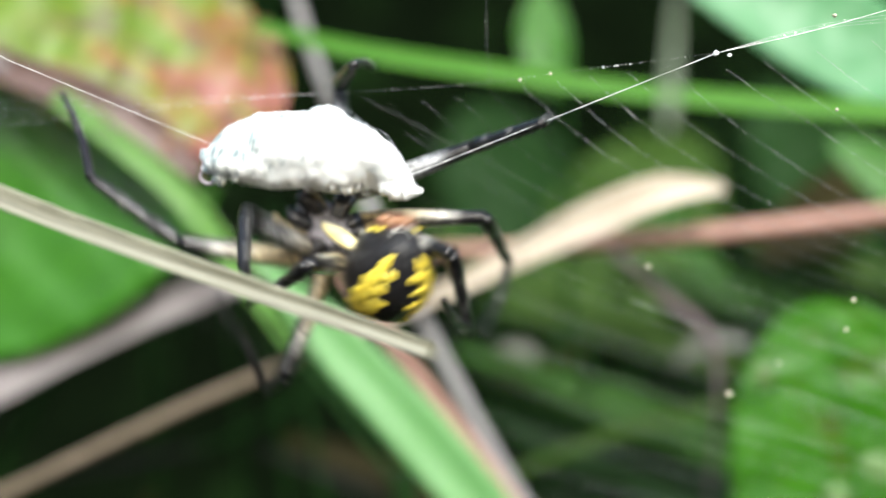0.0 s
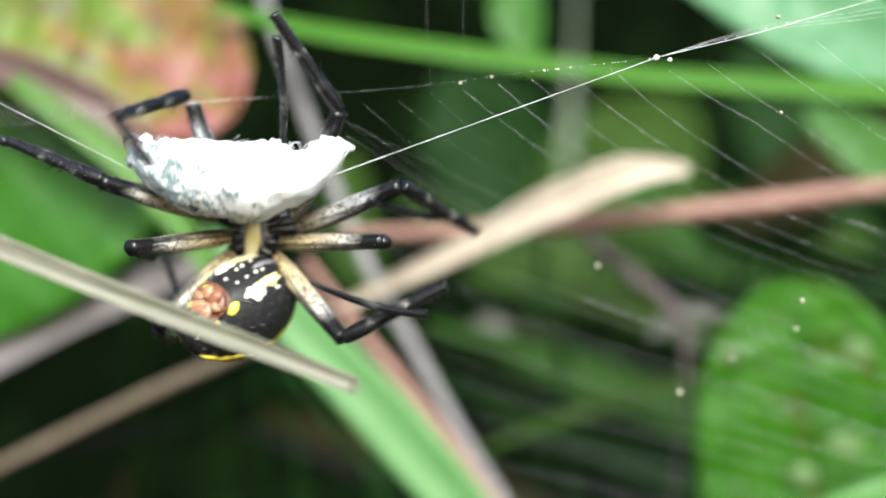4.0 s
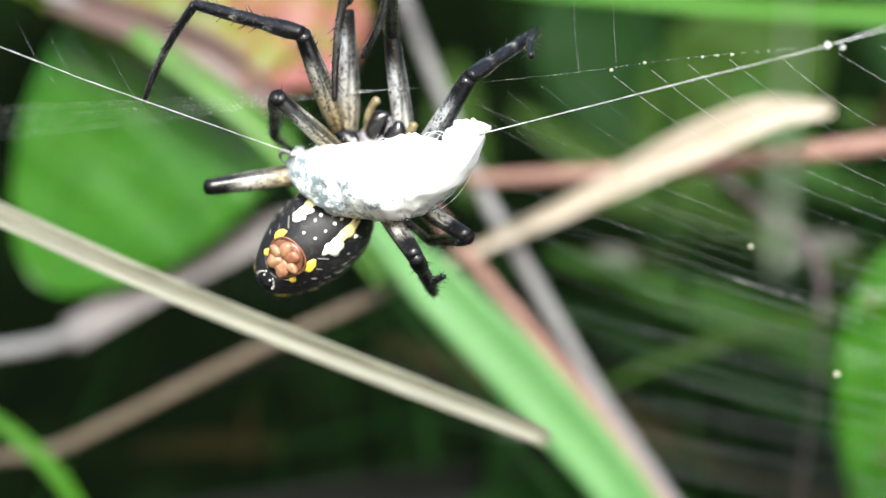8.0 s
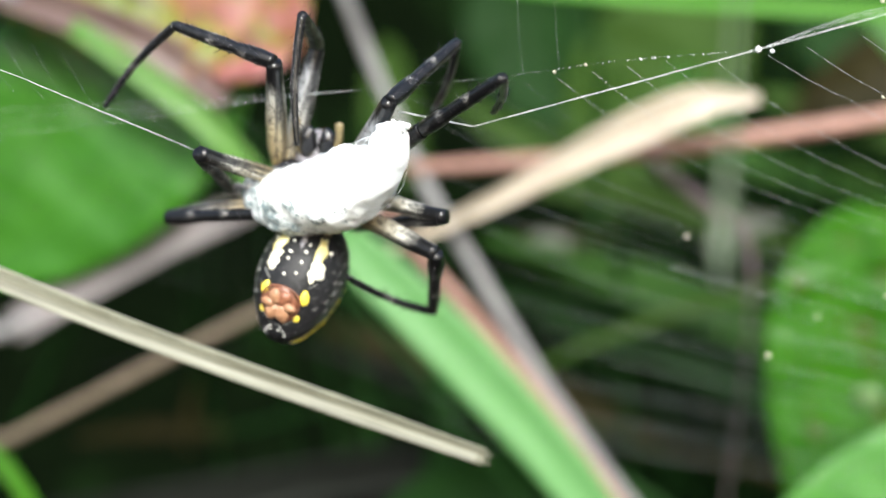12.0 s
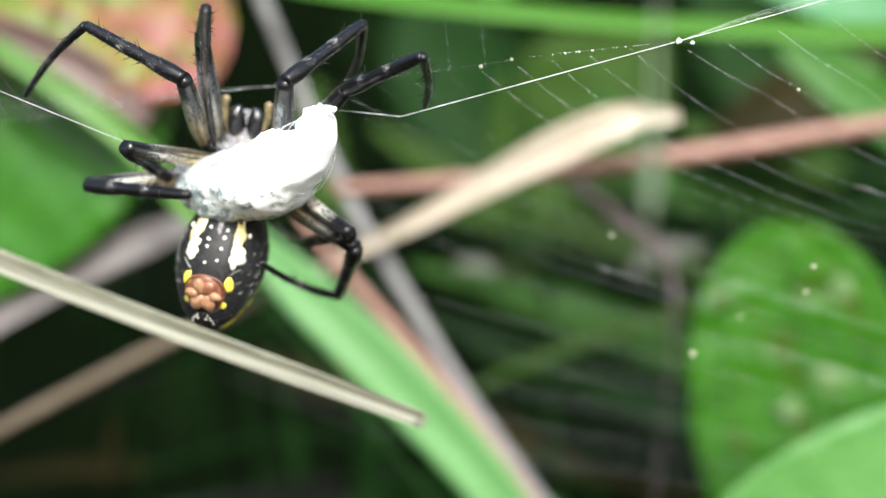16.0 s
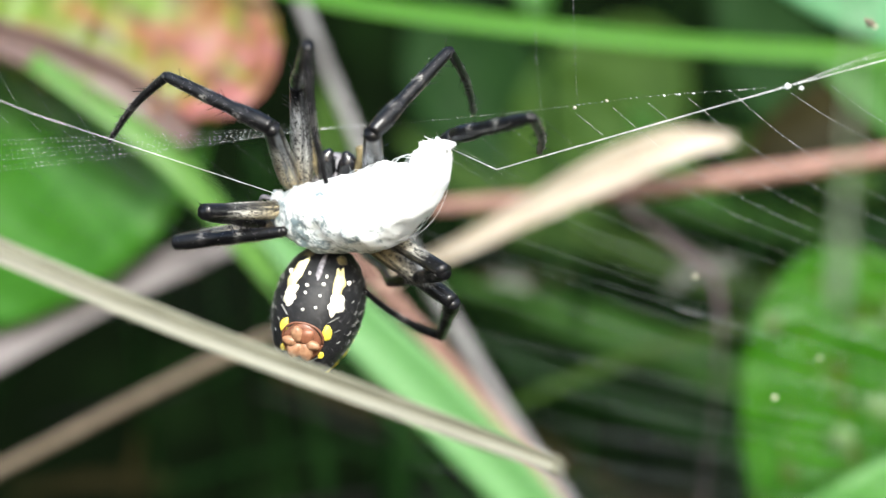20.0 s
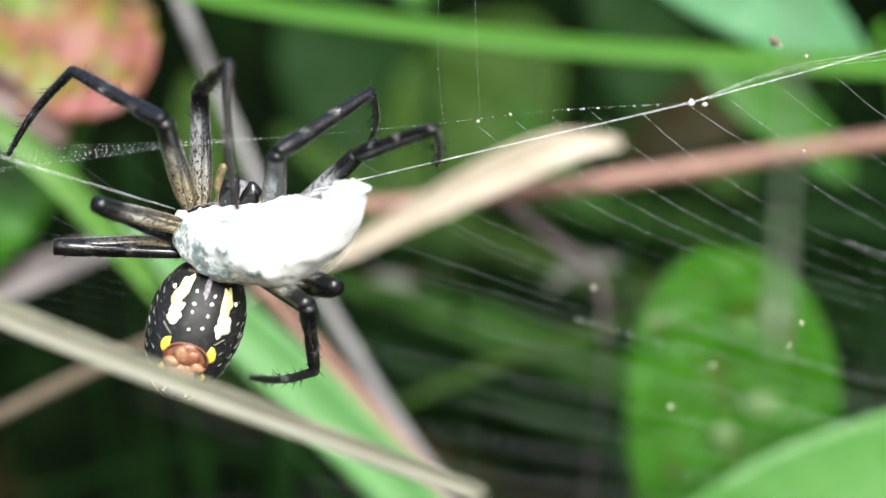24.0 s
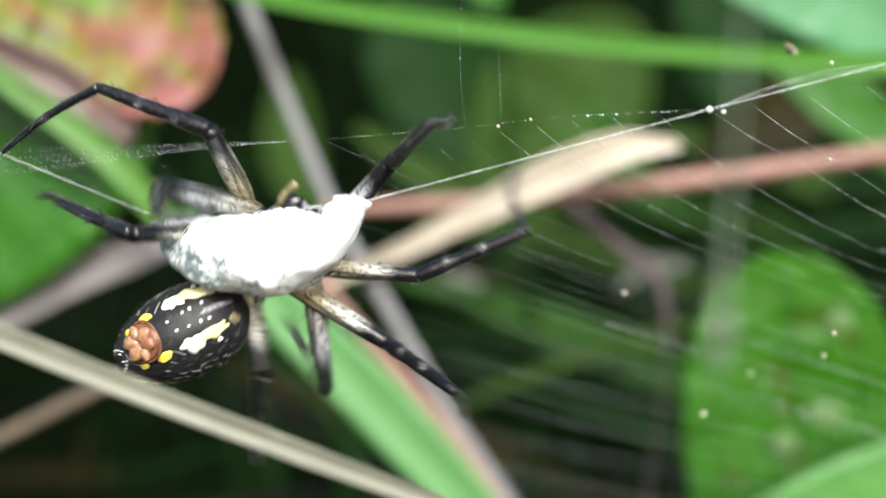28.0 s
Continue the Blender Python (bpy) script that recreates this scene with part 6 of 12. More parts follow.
    walk(legs[1][0], [
        (0, at(-3.20, 0.00, 1.60, 64.7, 1.3, 0.0)), (0.15, at(-2.32, 0.00, 1.16, 48.8, 23.9, 0.0)),
        (0.3, at(-3.20, 0.00, 1.60, 3.8, -0.4, 0.0)), (0.45, at(-3.01, 0.00, 1.50, 12.2, -16.3, 0.0)),
        (0.6, at(-3.20, 0.00, 1.60, 15.3, -31.2, 0.0)), (0.8, at(-3.17, 0.00, 1.59, 13.9, -12.7, 0.0)),
        (1, at(-3.20, 0.00, 1.60, 12.0, 5.4, 0.0)), (1.25, at(-3.19, 0.00, 1.59, 11.7, 4.5, 0.0)),
        (1.5, at(-3.20, 0.00, 1.60, 37.8, 10.4, 0.0)), (1.75, at(-3.05, 0.00, 1.53, 33.6, -3.7, 0.0)),
        (2, at(-3.20, 0.00, 1.60, 29.0, -18.1, 0.0)), (2.25, at(-3.12, 0.00, 1.56, 14.6, -24.4, 0.0)),
        (2.5, at(-3.20, 0.00, 1.60, 17.4, -23.6, 0.0)), (2.75, at(-3.16, 0.00, 1.58, 15.1, -9.1, 0.0)),
        (3, at(-3.20, 0.00, 1.60, 47.5, 17.2, 0.0)), (3.25, at(-2.92, 0.00, 1.46, 17.3, -54.6, 0.0)),
        (3.5, at(-3.20, 0.00, 1.60, 18.1, -105.1, 0.0)), (3.8, at(-2.92, 0.00, 1.46, 16.8, -55.5, 0.0)),
        (4.1, at(-3.01, 0.00, 1.50, 8.6, -17.4, 0.0)), (4.4, at(-3.18, 0.00, 1.59, 10.6, -3.9, 0.0)),
        (4.7, at(-3.19, 0.00, 1.60, 31.5, 7.1, 0.0)), (5, at(-3.03, 0.00, 1.50, 9.4, -23.9, 0.0)),
        (5.25, at(-3.17, 0.00, 1.59, 11.0, -17.0, 0.0)), (5.5, at(-3.20, 0.00, 1.60, 14.8, -5.1, 0.0)),
        (5.75, at(-3.19, 0.00, 1.60, 5.6, -0.8, 0.0)), (6, at(-3.20, 0.00, 1.60, 4.3, 4.8, 0.0)),
        (6.5, at(-3.20, 0.00, 1.60, 1.0, 8.4, 0.0)), (7, at(-3.20, 0.00, 1.60, 0.1, 12.3, 0.0)),
        (7.5, at(-3.07, 0.00, 1.54, 2.3, -10.6, 0.0)), (8, at(-3.20, 0.00, 1.60, 4.9, -33.5, 0.0)),
        (8.25, at(-3.02, 0.00, 1.51, 3.6, -21.9, 0.0)), (8.5, at(-3.20, 0.00, 1.60, 2.3, -10.3, 0.0)),
        (8.75, at(-3.09, 0.00, 1.54, 30.7, -48.9, 0.0)), (9, at(-3.20, 0.00, 1.60, 59.9, -117.2, 0.0)),
        (9.25, at(-3.19, 0.00, 1.59, 45.8, -58.3, 0.0)), (9.5, at(-3.20, 0.00, 1.60, 11.9, -30.0, 0.0)),
        (9.75, at(-3.19, 0.00, 1.60, 25.2, -20.5, 0.0)), (10, at(-3.20, 0.00, 1.60, 34.9, -10.5, 0.0)),
        (10.5, at(-3.19, 0.00, 1.60, 35.7, 6.7, 0.0)), (11, at(-3.20, 0.00, 1.60, 31.7, 22.6, 0.0)),
        (12, at(-3.20, 0.00, 1.60, -1.3, 7.3, 0.0)), (13.5, at(-3.20, 0.00, 1.60, 12.4, 2.2, 0.0)),
        (15, at(-3.20, 0.00, 1.60, 20.1, -4.5, 0.0)), (16, at(-3.20, 0.00, 1.60, 39.0, -7.3, 0.0)),
        (17, at(-3.20, 0.00, 1.60, 39.2, -8.5, 0.0)), (17.5, at(-3.20, 0.00, 1.60, 34.3, -1.9, 0.0)),
        (18, at(-3.20, 0.00, 1.60, 29.0, 3.8, 0.0)), (18.5, at(-3.20, 0.00, 1.60, 37.1, 3.7, 0.0)),
        (19, at(-3.20, 0.00, 1.60, 44.9, 3.4, 0.0)), (19.5, at(-3.20, 0.00, 1.60, 41.0, -1.6, 0.0)),
        (20, at(-3.20, 0.00, 1.60, 36.5, -5.3, 0.0)), (21.5, at(-3.19, 0.00, 1.59, 30.7, -10.6, 0.0)),
        (23, at(-3.20, 0.00, 1.60, 25.0, -15.8, 0.0)), (24, at(-3.20, 0.00, 1.60, 24.7, -16.6, 0.0)),
        (25, at(-3.20, 0.00, 1.60, 24.3, -17.7, 0.0)), (26, at(-3.20, 0.00, 1.60, 33.9, -19.1, 0.0)),
        (27, at(-3.20, 0.00, 1.60, 43.0, -20.7, 0.0)), (27.3, at(-3.20, 0.00, 1.60, 42.9, -20.8, 0.0)),
        (27.5, at(-3.20, 0.00, 1.60, 37.1, -10.5, 0.0)), (27.7, at(-3.20, 0.00, 1.60, 30.4, -1.7, 0.0)),
        (27.85, at(-3.10, 0.00, 1.55, 49.0, -50.1, 0.0)), (28, at(-3.20, 0.00, 1.60, 48.2, -112.5, 0.0))])
    walk(legs[1][1], [
        (0, at(-3.07, -11.75, 7.16, 52.7, -140.4, 0.0)), (0.15, at(1.15, -9.79, 8.98, 67.7, -160.9, 0.0)),
        (0.3, at(-3.30, -0.87, 14.71, 68.8, -66.7, 0.0)), (0.45, at(-6.84, -2.95, 14.61, 79.7, -124.9, 0.0)),
        (0.6, at(-10.01, -3.58, 12.83, 76.0, -29.2, 0.0)), (0.8, at(-6.15, -3.35, 14.76, 77.3, 9.6, 0.0)),
        (1, at(-1.91, -2.91, 15.23, 72.1, 35.8, 0.0)), (1.25, at(-2.17, -2.71, 14.61, 65.8, 22.5, 0.0)),
        (1.5, at(-1.35, -7.97, 11.70, 54.9, 10.2, 0.0)), (1.75, at(-3.75, -7.19, 12.34, 59.7, 9.6, 0.0)),
        (2, at(-6.74, -6.31, 12.40, 61.1, 11.6, 0.0)), (2.25, at(-8.53, -3.40, 13.48, 70.3, 53.1, 0.0)),
        (2.5, at(-8.55, -4.19, 13.84, 74.2, 90.6, 0.0)), (2.75, at(-5.16, -3.39, 14.02, 21.7, -21.0, 0.0)),
        (3, at(-0.60, -9.58, 9.99, 5.9, -20.4, 0.0)), (3.25, at(-13.55, -4.05, 9.01, 13.9, -126.3, 0.0)),
        (3.5, at(-15.21, -4.06, -1.65, 51.5, 150.6, 0.0)), (3.8, at(-13.66, -3.94, 8.85, 16.5, -128.0, 0.0)),
        (4.1, at(-7.12, -2.08, 14.59, 78.5, -127.4, 0.0)), (4.4, at(-4.12, -2.58, 15.32, 76.4, 21.2, 0.0)),
        (4.7, at(-1.81, -6.79, 12.60, 61.9, 11.9, 0.0)), (5, at(-8.62, -2.28, 14.13, 83.2, -125.4, 0.0)),
        (5.25, at(-7.17, -2.66, 14.68, 78.8, -8.0, 0.0)), (5.5, at(-4.32, -3.31, 14.12, 54.8, 13.2, 0.0)),
        (5.75, at(-3.37, -1.30, 14.91, 67.4, 30.2, 0.0)), (6, at(-2.04, -1.03, 15.27, 72.3, 62.4, 0.0)),
        (6.5, at(-1.16, -0.24, 15.35, 75.8, 44.6, 0.0)), (7, at(-0.21, -0.02, 15.27, 75.6, 17.1, 0.0)),
        (7.5, at(-5.65, -0.57, 15.29, 73.7, 19.3, 0.0)), (8, at(-10.89, -1.20, 13.23, 68.7, 15.7, 0.0)),
        (8.25, at(-8.23, -0.87, 14.47, 72.0, 16.3, 0.0)), (8.5, at(-5.69, -0.55, 15.36, 71.6, 11.1, 0.0)),
        (8.75, at(-11.51, -6.64, 8.89, 12.6, -174.5, 0.0)), (9, at(-9.00, -11.25, -1.38, -6.4, -171.2, 0.0)),
        (9.25, at(-10.90, -9.32, 6.36, 13.2, 177.5, 0.0)), (9.5, at(-9.57, -2.68, 12.61, 75.3, 42.8, 0.0)),
        (9.75, at(-7.31, -5.53, 12.62, 72.5, 28.3, 0.0)), (10, at(-5.14, -7.44, 12.08, 67.4, 17.4, 0.0)),
        (10.5, at(-1.96, -7.58, 12.09, 61.8, 1.1, 0.0)), (11, at(1.04, -6.84, 11.81, 51.2, -10.9, 0.0)),
        (12, at(-1.54, 0.30, 14.61, 74.4, 0.9, 0.0)), (13.5, at(-2.72, -2.78, 14.29, 76.3, 14.9, 0.0)),
        (15, at(-4.15, -4.47, 13.77, 74.9, 28.2, 0.0)), (16, at(-4.48, -8.18, 11.62, 69.5, 35.8, 0.0)),
        (17, at(-4.69, -8.22, 11.56, 63.7, 29.0, 0.0)), (17.5, at(-3.56, -7.33, 12.33, 63.0, 33.1, 0.0)),
        (18, at(-2.44, -6.31, 12.94, 62.2, 36.6, 0.0)), (18.5, at(-2.53, -7.84, 11.95, 63.2, 30.0, 0.0)),
        (19, at(-2.66, -9.17, 10.80, 63.6, 23.2, 0.0)), (19.5, at(-3.48, -8.53, 11.41, 66.0, 23.7, 0.0)),
        (20, at(-4.17, -7.74, 12.00, 66.9, 26.5, 0.0)), (21.5, at(-5.25, -6.63, 12.58, 66.3, 30.4, 0.0)),
        (23, at(-6.40, -5.49, 12.94, 65.0, 34.1, 0.0)), (24, at(-6.58, -5.43, 12.92, 65.2, 38.9, 0.0)),
        (25, at(-6.80, -5.35, 12.89, 65.0, 43.0, 0.0)), (26, at(-6.73, -7.26, 11.79, 61.3, 27.6, 0.0)),
        (27, at(-6.56, -8.87, 10.49, 55.1, 15.6, 0.0)), (27.3, at(-6.58, -8.85, 10.50, 55.1, 15.4, 0.0)),
        (27.5, at(-5.10, -7.83, 11.80, 53.2, 17.1, 0.0)), (27.7, at(-3.53, -6.57, 12.81, 51.1, 18.1, 0.0)),
        (27.85, at(-9.65, -9.81, 7.02, 67.8, 46.8, 0.0)), (28, at(-11.20, -9.69, -1.72, 75.1, 87.8, 0.0))])
    walk(legs[1][2], [
        (0, at(-6.93, -19.71, 2.49, -82.8, -121.3, 0.0)), (0.15, at(-0.09, -19.04, 5.39, -83.4, -164.0, 0.0)),
        (0.3, at(-6.62, -10.19, 16.14, -73.8, 150.3, 0.0)), (0.45, at(-8.30, -12.79, 13.59, -10.0, 146.3, 0.0)),
        (0.6, at(-11.19, -13.28, 14.94, 64.0, 155.7, 0.0)), (0.8, at(-5.78, -13.11, 16.93, 56.4, 159.4, 0.0)),
        (1, at(-0.11, -12.42, 17.73, 49.3, 164.1, 0.0)), (1.25, at(-0.60, -11.83, 18.40, -8.6, -177.6, 0.0)),
        (1.5, at(-0.33, -16.15, 17.36, -69.0, -133.3, 0.0)), (1.75, at(-2.91, -15.82, 17.32, -49.1, -169.2, 0.0)),
        (2, at(-5.77, -15.06, 17.14, -25.8, 165.4, 0.0)), (2.25, at(-5.84, -12.82, 15.50, -8.8, 161.0, 0.0)),
        (2.5, at(-5.83, -13.81, 13.81, -10.3, 162.9, 0.0)), (2.75, at(-9.07, -7.74, 24.23, -13.8, 174.1, 0.0)),
        (3, at(-4.07, -10.62, 19.31, 50.8, -167.9, 0.0)), (3.25, at(-21.67, -6.55, 3.05, 3.4, 109.0, 0.0)),
        (3.5, at(-12.16, -11.89, -7.07, 41.2, 119.0, 0.0)), (3.8, at(-21.74, -6.99, 2.53, 4.1, 109.6, 0.0)),
        (4.1, at(-8.70, -11.88, 13.38, -7.2, 145.0, 0.0)), (4.4, at(-3.27, -12.30, 17.51, 52.6, 162.0, 0.0)),
        (4.7, at(-0.84, -15.61, 17.21, -60.2, -153.1, 0.0)), (5, at(-9.59, -12.21, 13.44, 30.2, 150.8, 0.0)),
        (5.25, at(-7.44, -12.47, 16.61, 58.1, 158.5, 0.0)), (5.5, at(-3.00, -11.48, 19.73, -74.1, -116.7, 0.0)),
        (5.75, at(-1.44, -10.53, 18.23, -49.1, -160.5, 0.0)), (6, at(0.66, -10.55, 16.68, -17.1, -176.4, 0.0)),
        (6.5, at(0.57, -9.94, 17.10, 1.7, 178.8, 0.0)), (7, at(0.52, -9.71, 17.64, 1.9, 179.2, 0.0)),
        (7.5, at(-4.72, -10.17, 17.94, 1.8, 166.6, 0.0)), (8, at(-9.91, -10.52, 16.72, 2.5, 154.1, 0.0)),
        (8.25, at(-7.36, -10.38, 17.44, 3.2, 163.2, 0.0)), (8.5, at(-5.08, -10.04, 18.46, 3.1, 172.3, 0.0)),
        (8.75, at(-12.66, -9.30, -2.98, 42.5, 81.0, 0.0)), (9, at(-10.52, -10.13, -11.20, 71.1, 65.7, 0.0)),
        (9.25, at(-10.38, -12.07, -5.35, -10.5, 43.7, 0.0)), (9.5, at(-7.85, -12.36, 14.47, -41.4, 177.3, 0.0)),
        (9.75, at(-5.88, -15.07, 15.27, -15.1, 163.6, 0.0)), (10, at(-3.99, -16.68, 15.74, 6.2, 156.0, 0.0)),
        (10.5, at(-1.87, -16.39, 16.82, -12.8, 170.5, 0.0)), (11, at(-0.14, -14.64, 17.96, -33.0, -170.1, 0.0)),
        (12, at(-1.50, -9.33, 17.30, 4.6, 175.2, 0.0)), (13.5, at(-2.11, -12.50, 16.58, 2.5, 170.9, 0.0)),
        (15, at(-2.92, -14.12, 16.07, -1.2, 167.1, 0.0)), (16, at(-2.43, -17.55, 14.46, 0.0, 167.5, 0.0)),
        (17, at(-2.54, -17.19, 15.43, 0.6, 162.6, 0.0)), (17.5, at(-1.08, -16.24, 16.13, 0.8, 166.3, 0.0)),
        (18, at(0.34, -15.16, 16.68, 2.9, 169.4, 0.0)), (18.5, at(-0.28, -16.77, 15.85, 2.1, 168.1, 0.0)),
        (19, at(-0.91, -18.12, 14.89, -0.2, 167.4, 0.0)), (19.5, at(-1.84, -17.66, 15.14, -8.6, 167.0, 0.0)),
        (20, at(-2.42, -16.94, 15.51, -12.7, 166.8, 0.0)), (21.5, at(-3.22, -15.79, 16.04, 1.5, 161.8, 0.0)),
        (23, at(-4.03, -14.56, 16.44, 3.8, 158.2, 0.0)), (24, at(-3.95, -14.51, 16.18, 4.6, 158.3, 0.0)),
        (25, at(-3.92, -14.41, 15.98, 3.6, 158.6, 0.0)), (26, at(-4.50, -16.03, 16.05, -17.1, 157.8, 0.0)),
        (27, at(-5.02, -17.07, 16.00, -37.2, 156.4, 0.0)), (27.3, at(-5.06, -17.06, 16.01, -37.2, 156.4, 0.0)),
        (27.5, at(-3.34, -15.84, 17.53, -55.1, 160.4, 0.0)), (27.7, at(-1.58, -14.36, 18.78, -72.4, 166.7, 0.0)),
        (27.85, at(-6.90, -19.07, 9.60, -80.0, 134.8, 0.0)), (28, at(-8.63, -19.36, -1.62, -77.4, 60.4, 0.0))])
    walk(legs[2][0], [
        (0, at(-2.60, 0.00, -0.70, -171.6, -75.5, 180.0)), (0.15, at(-1.89, 0.00, -0.51, -132.8, -42.6, 180.0)),
        (0.3, at(-2.60, 0.00, -0.70, 94.2, -0.0, -10.4)), (0.45, at(-2.44, 0.00, -0.66, -121.7, -66.8, 180.0)),
        (0.6, at(-2.60, 0.00, -0.70, -143.1, -81.8, 180.0)), (0.8, at(-2.58, 0.00, -0.69, 44.4, -84.7, -0.0)),
        (1, at(-2.60, 0.00, -0.70, 51.4, -69.4, -0.0)), (1.25, at(-2.59, 0.00, -0.70, 62.9, -79.6, -0.0)),
        (1.5, at(-2.60, 0.00, -0.70, 91.6, -0.0, -15.8)), (1.75, at(-2.48, 0.00, -0.67, 93.9, -0.0, -20.7)),
        (2, at(-2.60, 0.00, -0.70, -116.8, -69.3, 180.0)), (2.25, at(-2.54, 0.00, -0.68, -119.9, -69.3, 180.0)),
        (2.5, at(-2.60, 0.00, -0.70, -124.0, -71.9, 180.0)), (2.75, at(-2.57, 0.00, -0.69, -132.3, -90.0, 180.0)),
        (3, at(-2.60, 0.00, -0.70, 38.8, -74.6, -0.0)), (3.25, at(-2.38, 0.00, -0.64, -132.2, -90.0, 180.0)),
        (3.5, at(-2.60, 0.00, -0.70, -124.0, -77.9, 180.0)), (3.8, at(-2.38, 0.00, -0.64, -132.2, -90.0, 180.0)),
        (4.1, at(-2.44, 0.00, -0.66, -121.7, -66.8, 180.0)), (4.4, at(-2.58, 0.00, -0.70, 48.0, -77.3, -0.0)),
        (4.7, at(-2.59, 0.00, -0.70, 89.3, -0.0, -20.2)), (5, at(-2.46, 0.00, -0.67, -129.2, -71.2, 180.0)),
        (5.25, at(-2.58, 0.00, -0.69, 42.5, -88.2, -0.0)), (5.5, at(-2.60, 0.00, -0.70, 53.3, -66.3, -0.0)),
        (5.75, at(-2.59, 0.00, -0.70, 58.1, -67.9, -0.0)), (6, at(-2.60, 0.00, -0.70, 62.8, -68.6, -0.0)),
        (6.5, at(-2.60, 0.00, -0.70, 61.1, -64.3, -0.0)), (7, at(-2.60, 0.00, -0.70, 59.0, -60.8, -0.0)),
        (7.5, at(-2.50, 0.00, -0.67, 59.9, -62.6, -0.0)), (8, at(-2.60, 0.00, -0.70, 59.2, -64.4, -0.0)),
        (8.25, at(-2.46, 0.00, -0.66, 63.2, -62.6, -0.0)), (8.5, at(-2.60, 0.00, -0.70, 64.5, -64.2, -0.0)),
        (8.75, at(-2.51, 0.00, -0.68, 63.3, -82.3, -0.0)), (9, at(-2.60, 0.00, -0.70, -118.0, -79.9, 180.0)),
        (9.25, at(-2.59, 0.00, -0.70, -121.8, -56.9, 180.0)), (9.5, at(-2.60, 0.00, -0.70, -130.3, -42.1, 180.0)),
        (9.75, at(-2.59, 0.00, -0.70, -123.3, -65.9, 180.0)), (10, at(-2.60, 0.00, -0.70, 59.6, -84.6, -0.0)),
        (10.5, at(-2.60, 0.00, -0.70, 60.5, -76.6, -0.0)), (11, at(-2.60, 0.00, -0.70, 60.5, -68.2, -0.0)),
        (12, at(-2.60, 0.00, -0.70, 54.9, -67.3, -0.0)), (13.5, at(-2.60, 0.00, -0.70, 56.1, -73.2, -0.0)),
        (15, at(-2.60, 0.00, -0.70, 56.7, -79.4, -0.0)), (16, at(-2.60, 0.00, -0.70, 60.2, -85.1, -0.0)),
        (17, at(-2.60, 0.00, -0.70, 57.5, -85.9, -0.0)), (17.5, at(-2.60, 0.00, -0.70, 59.3, -78.4, -0.0)),
        (18, at(-2.60, 0.00, -0.70, 60.8, -70.1, -0.0)), (18.5, at(-2.60, 0.00, -0.70, 58.9, -83.2, -0.0)),
        (19, at(-2.60, 0.00, -0.70, -124.2, -85.6, 180.0)), (19.5, at(-2.60, 0.00, -0.70, -126.5, -85.8, 180.0)),
        (20, at(-2.60, 0.00, -0.70, -128.7, -85.9, 180.0)), (21.5, at(-2.59, 0.00, -0.70, 51.1, -89.2, -0.0)),
        (23, at(-2.60, 0.00, -0.70, 50.0, -84.7, -0.0)), (24, at(-2.60, 0.00, -0.70, 49.5, -85.0, -0.0)),
        (25, at(-2.60, 0.00, -0.70, 49.0, -85.3, -0.0)), (26, at(-2.60, 0.00, -0.70, 49.8, -87.9, -0.0)),
        (27, at(-2.60, 0.00, -0.70, -129.5, -89.3, 180.0)), (27.3, at(-2.60, 0.00, -0.70, -129.5, -89.3, 180.0)),
        (27.5, at(-2.60, 0.00, -0.70, 52.8, -80.3, -0.0)), (27.7, at(-2.60, 0.00, -0.70, 54.4, -69.2, -0.0)),
        (27.85, at(-2.52, 0.00, -0.68, -128.4, -79.0, 180.0)), (28, at(-2.60, 0.00, -0.70, -133.4, -50.0, 180.0))])
